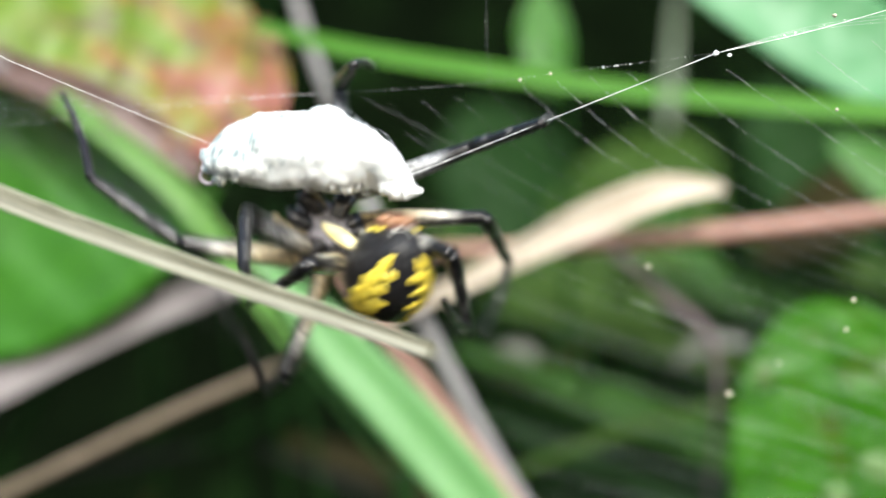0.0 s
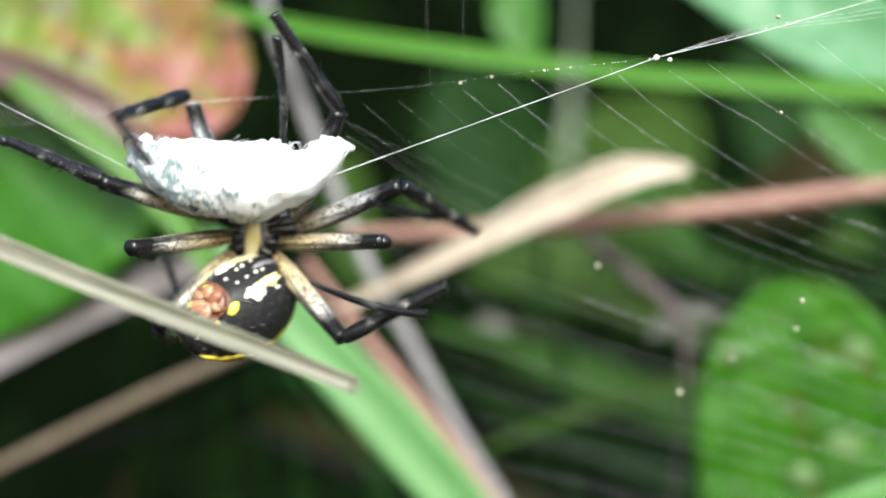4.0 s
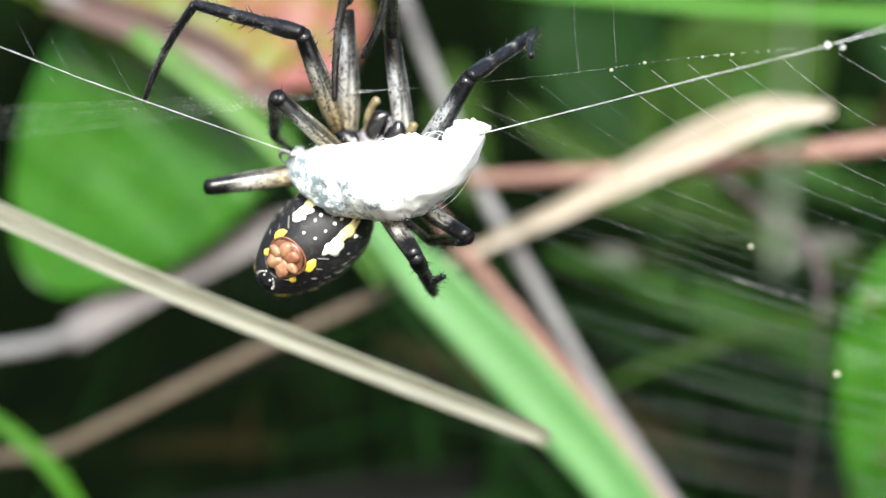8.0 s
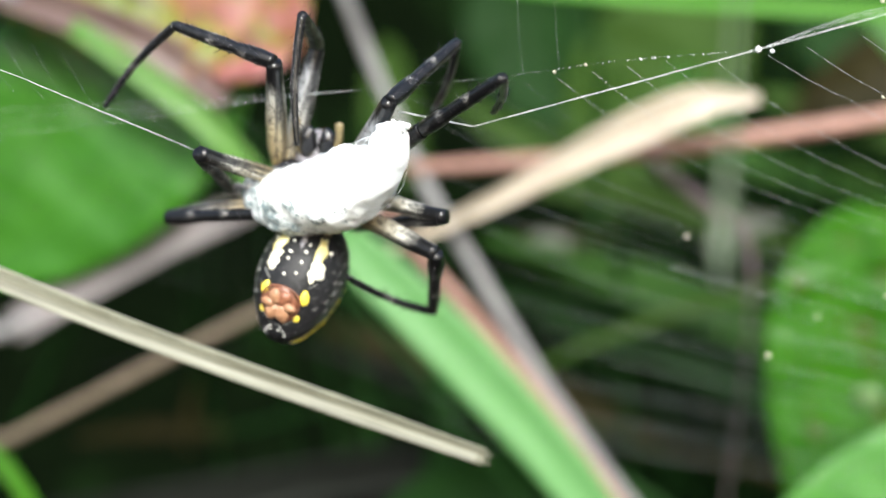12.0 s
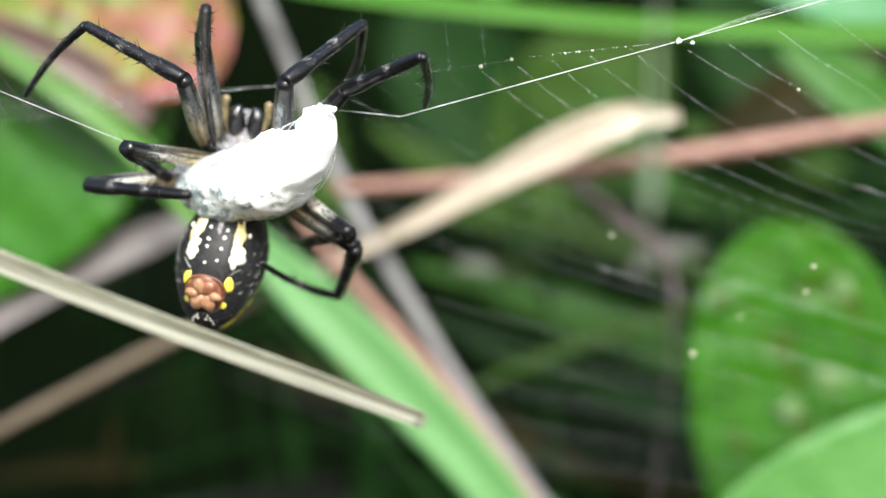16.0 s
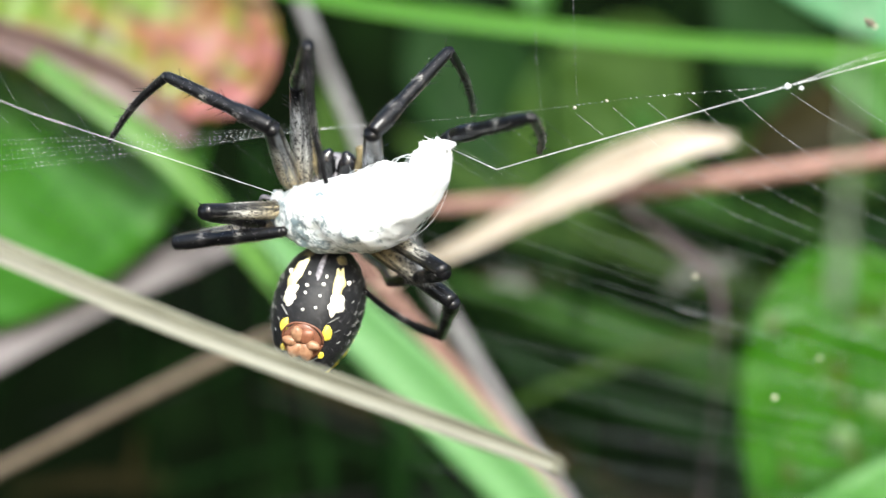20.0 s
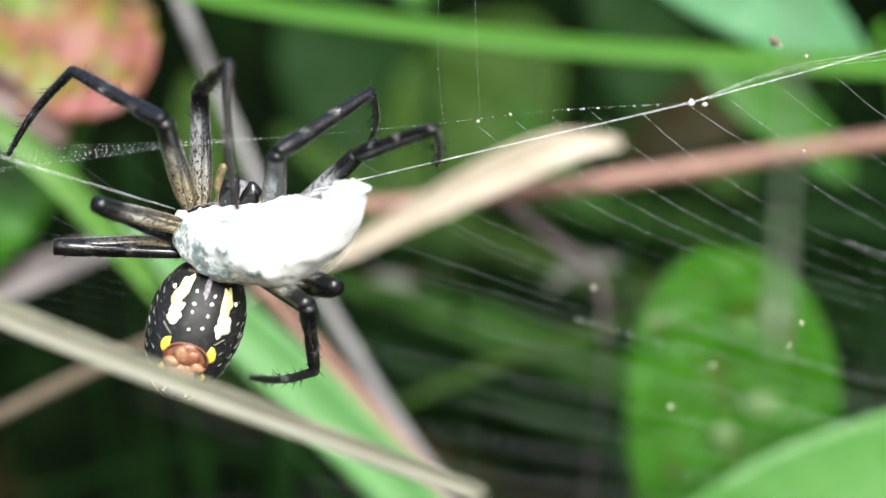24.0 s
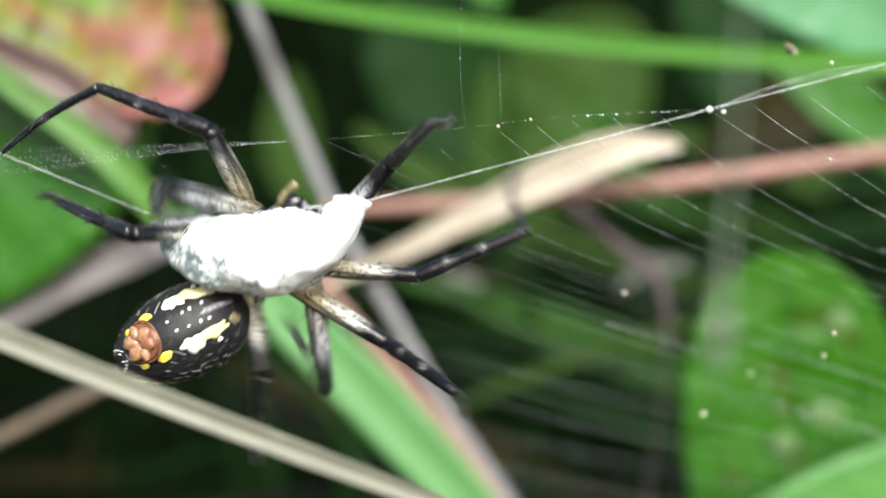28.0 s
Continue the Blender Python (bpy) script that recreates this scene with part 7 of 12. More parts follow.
    walk(legs[2][1], [
        (0, at(-16.01, -2.04, -4.17, -65.2, -62.3, -0.0)), (0.15, at(-8.32, -10.27, -7.51, 78.5, -0.0, -176.6)),
        (0.3, at(-5.12, -13.73, -1.73, 76.4, -0.0, -168.5)), (0.45, at(-9.21, -11.91, -3.56, 87.5, -0.0, -175.9)),
        (0.6, at(-13.68, -8.40, -2.30, 100.0, -0.0, -168.5)), (0.8, at(-12.54, -9.79, 0.24, 92.0, -0.0, 178.0)),
        (1, at(-10.77, -10.94, 2.37, 87.4, -0.0, 164.0)), (1.25, at(-8.86, -12.47, 0.45, 106.0, -0.0, -168.9)),
        (1.5, at(-6.42, -13.46, -1.10, 143.7, -43.1, 180.0)), (1.75, at(-7.43, -13.06, -1.62, 115.2, -21.6, 180.0)),
        (2, at(-8.50, -12.50, -2.94, 87.5, -0.0, 176.7)), (2.25, at(-9.07, -12.14, -3.15, 84.8, -0.0, 176.1)),
        (2.5, at(-10.04, -11.61, -3.13, 82.3, -0.0, 174.6)), (2.75, at(-11.99, -10.35, -0.69, 104.1, -0.0, -173.0)),
        (3, at(-13.12, -8.77, 2.21, 131.7, -40.7, 180.0)), (3.25, at(-11.77, -10.38, -0.64, 115.9, -28.0, 180.0)),
        (3.5, at(-10.26, -11.60, -2.34, 101.4, -0.0, -170.0)), (3.8, at(-11.77, -10.38, -0.64, 115.9, -28.0, 180.0)),
        (4.1, at(-9.21, -11.91, -3.56, 87.5, -0.0, -175.9)), (4.4, at(-11.73, -10.40, 1.37, 89.2, -0.0, 171.0)),
        (4.7, at(-7.43, -13.14, -0.54, 131.0, -42.5, 180.0)), (5, at(-10.82, -10.86, -3.52, 91.6, -0.0, -175.5)),
        (5.25, at(-12.89, -9.46, -0.37, 93.7, -0.0, -178.6)), (5.5, at(-10.26, -11.22, 2.67, 82.6, -0.0, -169.1)),
        (5.75, at(-9.45, -11.88, 2.09, 98.0, -0.0, 172.8)), (6, at(-8.55, -12.45, 1.64, 124.0, 53.3, 180.0)),
        (6.5, at(-8.70, -12.25, 2.24, 121.1, 47.2, 180.0)), (7, at(-8.89, -12.00, 2.82, 118.8, 39.6, 180.0)),
        (7.5, at(-8.73, -12.12, 2.55, 111.7, 18.2, 180.0)), (8, at(-9.06, -12.03, 2.39, 116.3, -8.3, 180.0)),
        (8.25, at(-8.07, -12.49, 2.25, 105.1, -0.0, -171.5)), (8.5, at(-8.03, -12.64, 1.93, 94.8, -0.0, -172.6)),
        (8.75, at(-8.75, -12.50, 0.17, 104.6, -0.0, -171.1)), (9, at(-9.08, -12.36, -1.86, 115.5, -11.7, 180.0)),
        (9.25, at(-8.77, -11.90, -4.73, 99.4, -0.0, -170.3)), (9.5, at(-8.67, -10.67, -7.42, 85.0, -0.0, -166.7)),
        (9.75, at(-9.61, -11.70, -3.84, 96.1, -0.0, 174.4)), (10, at(-9.66, -12.07, -0.03, 119.7, 45.0, 180.0)),
        (10.5, at(-9.29, -12.19, 0.90, 122.5, 41.4, 180.0)), (11, at(-9.00, -12.18, 1.86, 125.8, 38.5, 180.0)),
        (12, at(-10.03, -11.45, 2.40, 112.6, 10.1, 180.0)), (13.5, at(-10.08, -11.61, 1.56, 111.6, 24.5, 180.0)),
        (15, at(-10.15, -11.70, 0.72, 112.1, 38.7, 180.0)), (16, at(-9.53, -12.15, -0.11, 106.4, -0.0, 166.8)),
        (17, at(-10.11, -11.80, -0.17, 116.5, 55.1, 180.0)), (17.5, at(-9.59, -12.04, 0.74, 113.7, 54.2, 180.0)),
        (18, at(-9.02, -12.22, 1.62, 102.3, -0.0, 163.1)), (18.5, at(-9.77, -11.99, 0.16, 100.1, -0.0, 161.4)),
        (19, at(-10.45, -11.58, -1.30, 111.7, 67.6, 180.0)), (19.5, at(-10.90, -11.26, -1.31, 114.1, 70.3, 180.0)),
        (20, at(-11.34, -10.92, -1.32, 116.5, 72.5, 180.0)), (21.5, at(-11.38, -10.89, -0.58, 122.4, 72.9, 180.0)),
        (23, at(-11.56, -10.73, 0.13, 128.4, 74.4, 180.0)), (24, at(-11.66, -10.65, 0.09, 127.9, 73.1, 180.0)),
        (25, at(-11.76, -10.56, 0.05, 127.5, 71.8, 180.0)), (26, at(-11.63, -10.69, -0.37, 125.6, 71.1, 180.0)),
        (27, at(-11.51, -10.80, -0.80, 123.7, 70.4, 180.0)), (27.3, at(-11.51, -10.80, -0.80, 123.7, 70.4, 180.0)),
        (27.5, at(-10.95, -11.15, 0.72, 117.8, 64.7, 180.0)), (27.7, at(-10.22, -11.38, 2.20, 112.0, 56.7, 180.0)),
        (27.85, at(-11.06, -10.97, -2.34, 100.9, -0.0, -167.7)), (28, at(-9.97, -10.16, -6.89, 139.3, -60.7, 180.0))])
    walk(legs[2][2], [
        (0, at(-20.47, 8.85, -1.83, 33.8, 34.3, 0.0)), (0.15, at(-9.02, 1.46, -5.12, -37.1, -8.4, -0.0)),
        (0.3, at(-7.45, -2.30, 1.09, 86.9, -0.0, -177.9)), (0.45, at(-10.06, 0.05, -3.04, 75.7, -0.0, 171.9)),
        (0.6, at(-16.04, 3.18, -4.38, -58.7, 54.5, 0.0)), (0.8, at(-12.12, 2.20, -0.18, 80.7, -0.0, 166.0)),
        (1, at(-7.47, 0.58, 2.91, 86.5, -0.0, 180.0)), (1.25, at(-11.08, -1.14, -2.85, 93.0, -0.0, -176.7)),
        (1.5, at(-13.03, -6.36, -8.16, 103.9, -0.0, -172.8)), (1.75, at(-9.30, -2.20, -6.36, 95.6, -0.0, -177.1)),
        (2, at(-7.81, -0.53, -2.41, 90.9, -0.0, -175.5)), (2.25, at(-8.26, -0.21, -2.05, 87.1, -0.0, -178.1)),
        (2.5, at(-8.92, 0.23, -1.52, 84.6, -0.0, 178.0)), (2.75, at(-13.40, 1.20, -3.63, 101.3, -0.0, 172.7)),
        (3, at(-18.32, 0.18, -3.85, 119.6, 9.1, 180.0)), (3.25, at(-14.24, 0.42, -5.28, 101.8, -0.0, 173.8)),
        (3.5, at(-12.31, -0.02, -4.71, 91.4, -0.0, -175.2)), (3.8, at(-14.24, 0.42, -5.28, 101.8, -0.0, 173.8)),
        (4.1, at(-10.06, 0.05, -3.04, 75.7, -0.0, 171.9)), (4.4, at(-9.85, 1.45, 1.53, 84.1, -0.0, 173.2)),
        (4.7, at(-12.75, -4.08, -6.34, 98.4, -0.0, -175.8)), (5, at(-11.76, 1.10, -3.87, 73.4, -0.0, 166.4)),
        (5.25, at(-13.19, 2.51, -1.14, 78.7, -0.0, 162.5)), (5.5, at(-12.52, 0.46, 4.20, 91.8, -0.0, -172.6)),
        (5.75, at(-7.96, -0.09, 0.42, 91.5, -0.0, -172.9)), (6, at(-3.17, -2.51, -2.37, 92.0, -0.0, -175.1)),
        (6.5, at(-4.16, -1.97, -1.97, 92.1, -0.0, -174.9)), (7, at(-5.20, -1.48, -1.63, 92.3, -0.0, -174.8)),
        (7.5, at(-7.34, -0.97, -1.67, 98.2, -0.0, -177.9)), (8, at(-9.83, -1.27, -2.87, 102.7, -0.0, 175.4)),
        (8.25, at(-9.79, -1.03, -0.88, 102.1, -0.0, 178.7)), (8.5, at(-9.57, -0.78, 0.93, 100.9, -0.0, -178.8)),
        (8.75, at(-10.55, -1.03, -2.85, 100.7, -0.0, 177.9)), (9, at(-10.13, -1.52, -6.91, 99.6, -0.0, 175.1)),
        (9.25, at(-10.76, -0.23, -6.68, 96.9, -0.0, 175.7)), (9.5, at(-11.42, 0.96, -6.37, 94.2, -0.0, 176.0)),
        (9.75, at(-8.44, 0.18, -5.12, 98.4, -0.0, 176.3)), (10, at(-5.44, -1.65, -4.24, 102.3, -0.0, 177.1)),
        (10.5, at(-5.02, -2.07, -3.94, 101.4, -0.0, 179.1)), (11, at(-4.63, -2.45, -3.63, 100.7, -0.0, -178.8)),
        (12, at(-9.22, -0.37, -2.13, 98.1, -0.0, 179.0)), (13.5, at(-8.25, -0.45, -2.45, 96.5, -0.0, 178.2)),
        (15, at(-7.33, -0.59, -2.81, 94.9, -0.0, 177.3)), (16, at(-6.90, -0.94, -3.50, 94.3, -0.0, 177.9)),
        (17, at(-5.71, -1.07, -3.23, 96.7, -0.0, 178.6)), (17.5, at(-5.68, -1.05, -2.08, 97.1, -0.0, 178.1)),
        (18, at(-5.62, -1.00, -0.94, 97.4, -0.0, 177.6)), (18.5, at(-5.99, -0.80, -1.95, 94.9, -0.0, 176.1)),
        (19, at(-6.34, -0.43, -3.00, 92.4, -0.0, 174.8)), (19.5, at(-6.29, -0.30, -2.96, 91.7, -0.0, 174.5)),
        (20, at(-6.23, -0.18, -2.93, 91.1, -0.0, 174.3)), (21.5, at(-5.24, -0.76, -2.48, 90.9, -0.0, 173.3)),
        (23, at(-4.38, -1.33, -1.88, 90.5, -0.0, 172.4)), (24, at(-4.60, -1.18, -2.05, 92.1, -0.0, 170.7)),
        (25, at(-4.82, -1.04, -2.23, 93.6, -0.0, 168.9)), (26, at(-5.02, -0.93, -2.63, 93.4, -0.0, 170.9)),
        (27, at(-5.23, -0.82, -3.04, 93.1, -0.0, 173.0)), (27.3, at(-5.23, -0.82, -3.04, 93.1, -0.0, 173.0)),
        (27.5, at(-5.88, -0.53, -1.67, 92.7, -0.0, 174.4)), (27.7, at(-6.46, -0.25, -0.26, 92.2, -0.0, 175.8)),
        (27.85, at(-13.57, 0.54, -4.60, 97.9, -0.0, -170.9)), (28, at(-17.91, -2.34, -11.35, 118.3, -42.9, 180.0))])
    walk(legs[3][0], [
        (0, at(-2.30, 0.00, -2.10, 87.0, -0.0, -5.0)), (0.15, at(-1.67, 0.00, -1.52, 91.5, -0.0, -17.8)),
        (0.3, at(-2.30, 0.00, -2.10, -120.1, -43.0, 180.0)), (0.45, at(-2.16, 0.00, -1.97, -125.0, -30.3, 180.0)),
        (0.6, at(-2.30, 0.00, -2.10, -136.3, -28.4, 180.0)), (0.8, at(-2.28, 0.00, -2.08, -123.9, -49.2, 180.0)),
        (1, at(-2.30, 0.00, -2.10, -114.1, -80.8, 180.0)), (1.25, at(-2.29, 0.00, -2.09, -128.0, -55.5, 180.0)),
        (1.5, at(-2.30, 0.00, -2.10, -143.7, -40.1, 180.0)), (1.75, at(-2.20, 0.00, -2.00, -152.9, -38.9, 180.0)),
        (2, at(-2.30, 0.00, -2.10, -163.6, -35.0, 180.0)), (2.25, at(-2.24, 0.00, -2.05, -165.5, -38.0, 180.0)),
        (2.5, at(-2.30, 0.00, -2.10, -167.9, -41.1, 180.0)), (2.75, at(-2.27, 0.00, -2.08, -161.8, -44.9, 180.0)),
        (3, at(-2.30, 0.00, -2.10, -155.9, -48.3, 180.0)), (3.25, at(-1.30, 0.00, -2.83, -152.5, -25.1, 180.0)),
        (3.5, at(-0.09, 0.00, -3.10, -149.0, -2.0, 180.0)), (3.8, at(-1.30, 0.00, -2.83, -152.5, -25.1, 180.0)),
        (4.1, at(-2.16, 0.00, -1.97, -125.0, -30.3, 180.0)), (4.4, at(-2.28, 0.00, -2.09, -118.3, -63.3, 180.0)),
        (4.7, at(-2.29, 0.00, -2.09, -137.5, -45.6, 180.0)), (5, at(-2.17, 0.00, -2.00, -128.4, -28.3, 180.0)),
        (5.25, at(-2.28, 0.00, -2.08, -126.9, -43.2, 180.0)), (5.5, at(-2.30, 0.00, -2.10, -120.8, -51.7, 180.0)),
        (5.75, at(-2.29, 0.00, -2.09, -144.4, -63.3, 180.0)), (6, at(-2.30, 0.00, -2.10, -169.1, -67.2, 180.0)),
        (6.5, at(-2.30, 0.00, -2.10, -172.3, -68.4, 180.0)), (7, at(-2.30, 0.00, -2.10, -175.5, -69.5, 180.0)),
        (7.5, at(-2.21, 0.00, -2.02, -167.5, -58.9, 180.0)), (8, at(-2.30, 0.00, -2.10, -159.5, -48.7, 180.0)),
        (8.25, at(-2.17, 0.00, -1.98, -176.7, -49.6, 180.0)), (8.5, at(-2.30, 0.00, -2.10, 165.8, -51.1, 180.0)),
        (8.75, at(-2.22, 0.00, -2.03, -150.6, -59.6, 180.0)), (9, at(-2.30, 0.00, -2.10, 62.5, -78.2, -0.0)),
        (9.25, at(-2.30, 0.00, -2.05, -126.6, -79.7, 180.0)), (9.5, at(-2.31, 0.00, -2.02, -143.9, -65.3, 180.0)),
        (9.75, at(-2.29, 0.00, -2.06, -163.3, -57.4, 180.0)), (10, at(-2.30, 0.00, -2.10, -178.6, -54.1, 180.0)),
        (10.5, at(-2.30, 0.00, -2.10, 179.8, -60.9, 180.0)), (11, at(-2.30, 0.00, -2.10, 178.3, -67.6, 180.0)),
        (12, at(-2.30, 0.00, -2.10, -170.8, -73.9, 180.0)), (13.5, at(-2.30, 0.00, -2.10, -166.8, -76.3, 180.0)),
        (15, at(-2.30, 0.00, -2.10, -162.7, -78.8, 180.0)), (16, at(-2.30, 0.00, -2.10, -162.0, -76.5, 180.0)),
        (17, at(-2.30, 0.00, -2.10, -160.9, -76.3, 180.0)), (17.5, at(-2.30, 0.00, -2.10, -161.2, -79.5, 180.0)),
        (18, at(-2.30, 0.00, -2.10, -161.6, -82.6, 180.0)), (18.5, at(-2.30, 0.00, -2.10, -163.3, -77.8, 180.0)),
        (19, at(-2.30, 0.00, -2.10, -165.1, -73.1, 180.0)), (19.5, at(-2.30, 0.00, -2.10, -165.6, -74.0, 180.0)),
        (20, at(-2.30, 0.00, -2.10, -166.0, -74.9, 180.0)), (21.5, at(-2.29, 0.00, -2.09, -166.7, -73.9, 180.0)),
        (23, at(-2.30, 0.00, -2.10, -167.5, -72.9, 180.0)), (24, at(-2.30, 0.00, -2.10, -167.3, -72.4, 180.0)),
        (25, at(-2.30, 0.00, -2.10, -167.2, -71.9, 180.0)), (26, at(-2.30, 0.00, -2.10, -165.9, -69.2, 180.0)),
        (27, at(-2.30, 0.00, -2.10, -164.7, -66.4, 180.0)), (27.3, at(-2.30, 0.00, -2.10, -164.7, -66.4, 180.0)),
        (27.5, at(-2.30, 0.00, -2.10, -169.8, -67.6, 180.0)), (27.7, at(-2.30, 0.00, -2.10, -174.9, -68.8, 180.0)),
        (27.85, at(-2.23, 0.00, -2.04, -167.3, -7.9, 180.0)), (28, at(-2.30, 0.00, -2.10, -167.8, 54.2, 180.0))])
    walk(legs[3][1], [
        (0, at(-3.51, -13.93, -1.37, -53.6, -60.9, -0.0)), (0.15, at(-5.95, -13.32, -1.89, 92.6, -0.0, -169.1)),
        (0.3, at(-7.09, -12.12, -7.22, 79.3, -0.0, 173.7)), (0.45, at(-6.22, -11.46, -8.91, 98.7, -0.0, -179.1)),
        (0.6, at(-7.11, -9.67, -11.01, 122.6, -45.1, 180.0)), (0.8, at(-8.18, -11.63, -7.18, 119.7, -53.7, 180.0)),
        (1, at(-7.93, -12.78, -3.01, 120.9, -62.0, 180.0)), (1.25, at(-9.40, -11.03, -6.98, 112.5, -67.6, 180.0)),
        (1.5, at(-9.58, -8.28, -10.73, 94.7, -0.0, -160.2)), (1.75, at(-10.02, -6.38, -11.71, 116.0, -64.6, 180.0)),
        (2, at(-10.00, -3.96, -13.10, 126.8, -47.1, 180.0)), (2.25, at(-10.58, -3.50, -12.73, 123.7, -56.5, 180.0)),
        (2.5, at(-11.31, -2.94, -12.41, 122.4, -64.4, 180.0)), (2.75, at(-11.66, -4.37, -11.50, 115.1, -74.0, 180.0)),
        (3, at(-11.84, -5.72, -10.60, 92.5, -0.0, -161.3)), (3.25, at(-6.57, -6.47, -14.07, 98.4, -0.0, -163.9)),
        (3.5, at(-0.52, -7.21, -15.10, 103.1, -0.0, -168.1)), (3.8, at(-6.57, -6.47, -14.07, 98.4, -0.0, -163.9)),
        (4.1, at(-6.22, -11.46, -8.91, 98.7, -0.0, -179.1)), (4.4, at(-8.22, -12.32, -5.07, 119.9, -57.6, 180.0)),
        (4.7, at(-9.67, -9.45, -9.32, 95.7, -0.0, -160.3)), (5, at(-6.29, -10.97, -9.66, 104.3, -0.0, -173.0)),
        (5.25, at(-8.04, -11.20, -8.21, 120.0, -51.8, 180.0)), (5.5, at(-7.92, -12.03, -6.54, 90.8, -0.0, -158.5)),
        (5.75, at(-12.46, -8.15, -7.20, 86.9, -0.0, 168.8)), (6, at(-14.98, -2.64, -7.42, -55.1, 79.4, 0.0)),
        (6.5, at(-15.20, -1.87, -7.21, -58.8, 81.5, 0.0)), (7, at(-15.37, -1.09, -6.99, -62.6, 84.7, 0.0)),
        (7.5, at(-13.91, -3.04, -9.08, -56.6, 68.6, 0.0)), (8, at(-12.15, -4.90, -10.76, -52.0, 52.9, 0.0)),
        (8.25, at(-12.81, -0.80, -11.05, 9.0, 49.9, 0.0)), (8.5, at(-12.87, 3.44, -10.62, 73.6, 0.0, 5.6)),
        (8.75, at(-12.75, -6.87, -8.19, -32.9, 66.9, 0.0)), (9, at(-8.63, -12.42, -0.78, 120.5, -7.2, 180.0)),
        (9.25, at(-10.51, -11.24, -3.54, 113.4, 41.9, 180.0)), (9.5, at(-12.59, -8.24, -6.76, -34.3, 79.7, 0.0)),
        (9.75, at(-13.59, -4.02, -9.28, 9.5, 65.9, 0.0)), (10, at(-13.64, -0.35, -10.31, 31.5, 64.9, 0.0)),
        (10.5, at(-14.53, 0.04, -8.91, 23.6, 70.8, 0.0)), (11, at(-15.24, 0.42, -7.42, 16.1, 76.2, 0.0)),
        (12, at(-15.58, -2.23, -5.94, 13.4, 78.7, 0.0)), (13.5, at(-15.54, -3.20, -5.33, 14.4, 80.4, 0.0)),
        (15, at(-15.41, -4.16, -4.71, 15.5, 82.1, 0.0)), (16, at(-15.25, -4.33, -5.20, 16.5, 84.3, 0.0)),
        (17, at(-15.16, -4.58, -5.23, 13.1, 81.4, 0.0)), (17.5, at(-15.33, -4.50, -4.53, 6.9, 83.4, 0.0)),
        (18, at(-15.47, -4.42, -3.82, 0.8, 85.4, 0.0)), (18.5, at(-15.41, -4.03, -4.93, 4.6, 81.3, 0.0)),
        (19, at(-15.25, -3.59, -6.03, 8.7, 77.1, 0.0)), (19.5, at(-15.33, -3.49, -5.83, 11.4, 76.3, 0.0)),
        (20, at(-15.41, -3.39, -5.64, 14.1, 75.4, 0.0)), (21.5, at(-15.38, -3.22, -5.86, 4.0, 74.8, 0.0)),
        (23, at(-15.37, -3.03, -6.11, -6.0, 74.2, 0.0)), (24, at(-15.32, -3.07, -6.22, -6.0, 75.1, 0.0)),
        (25, at(-15.28, -3.11, -6.34, -6.0, 76.0, 0.0)), (26, at(-14.99, -3.41, -6.93, -7.4, 74.0, 0.0)),
        (27, at(-14.67, -3.70, -7.50, -8.8, 72.1, 0.0)), (27.3, at(-14.67, -3.70, -7.50, -8.8, 72.1, 0.0)),
        (27.5, at(-15.04, -2.48, -7.35, -59.7, 64.1, 0.0)), (27.7, at(-15.30, -1.25, -7.14, -66.9, -89.4, -0.0)),
        (27.85, at(-4.11, -3.07, -15.57, 95.2, -0.0, 179.5)), (28, at(8.79, -2.95, -10.11, 145.7, 35.2, 180.0))])
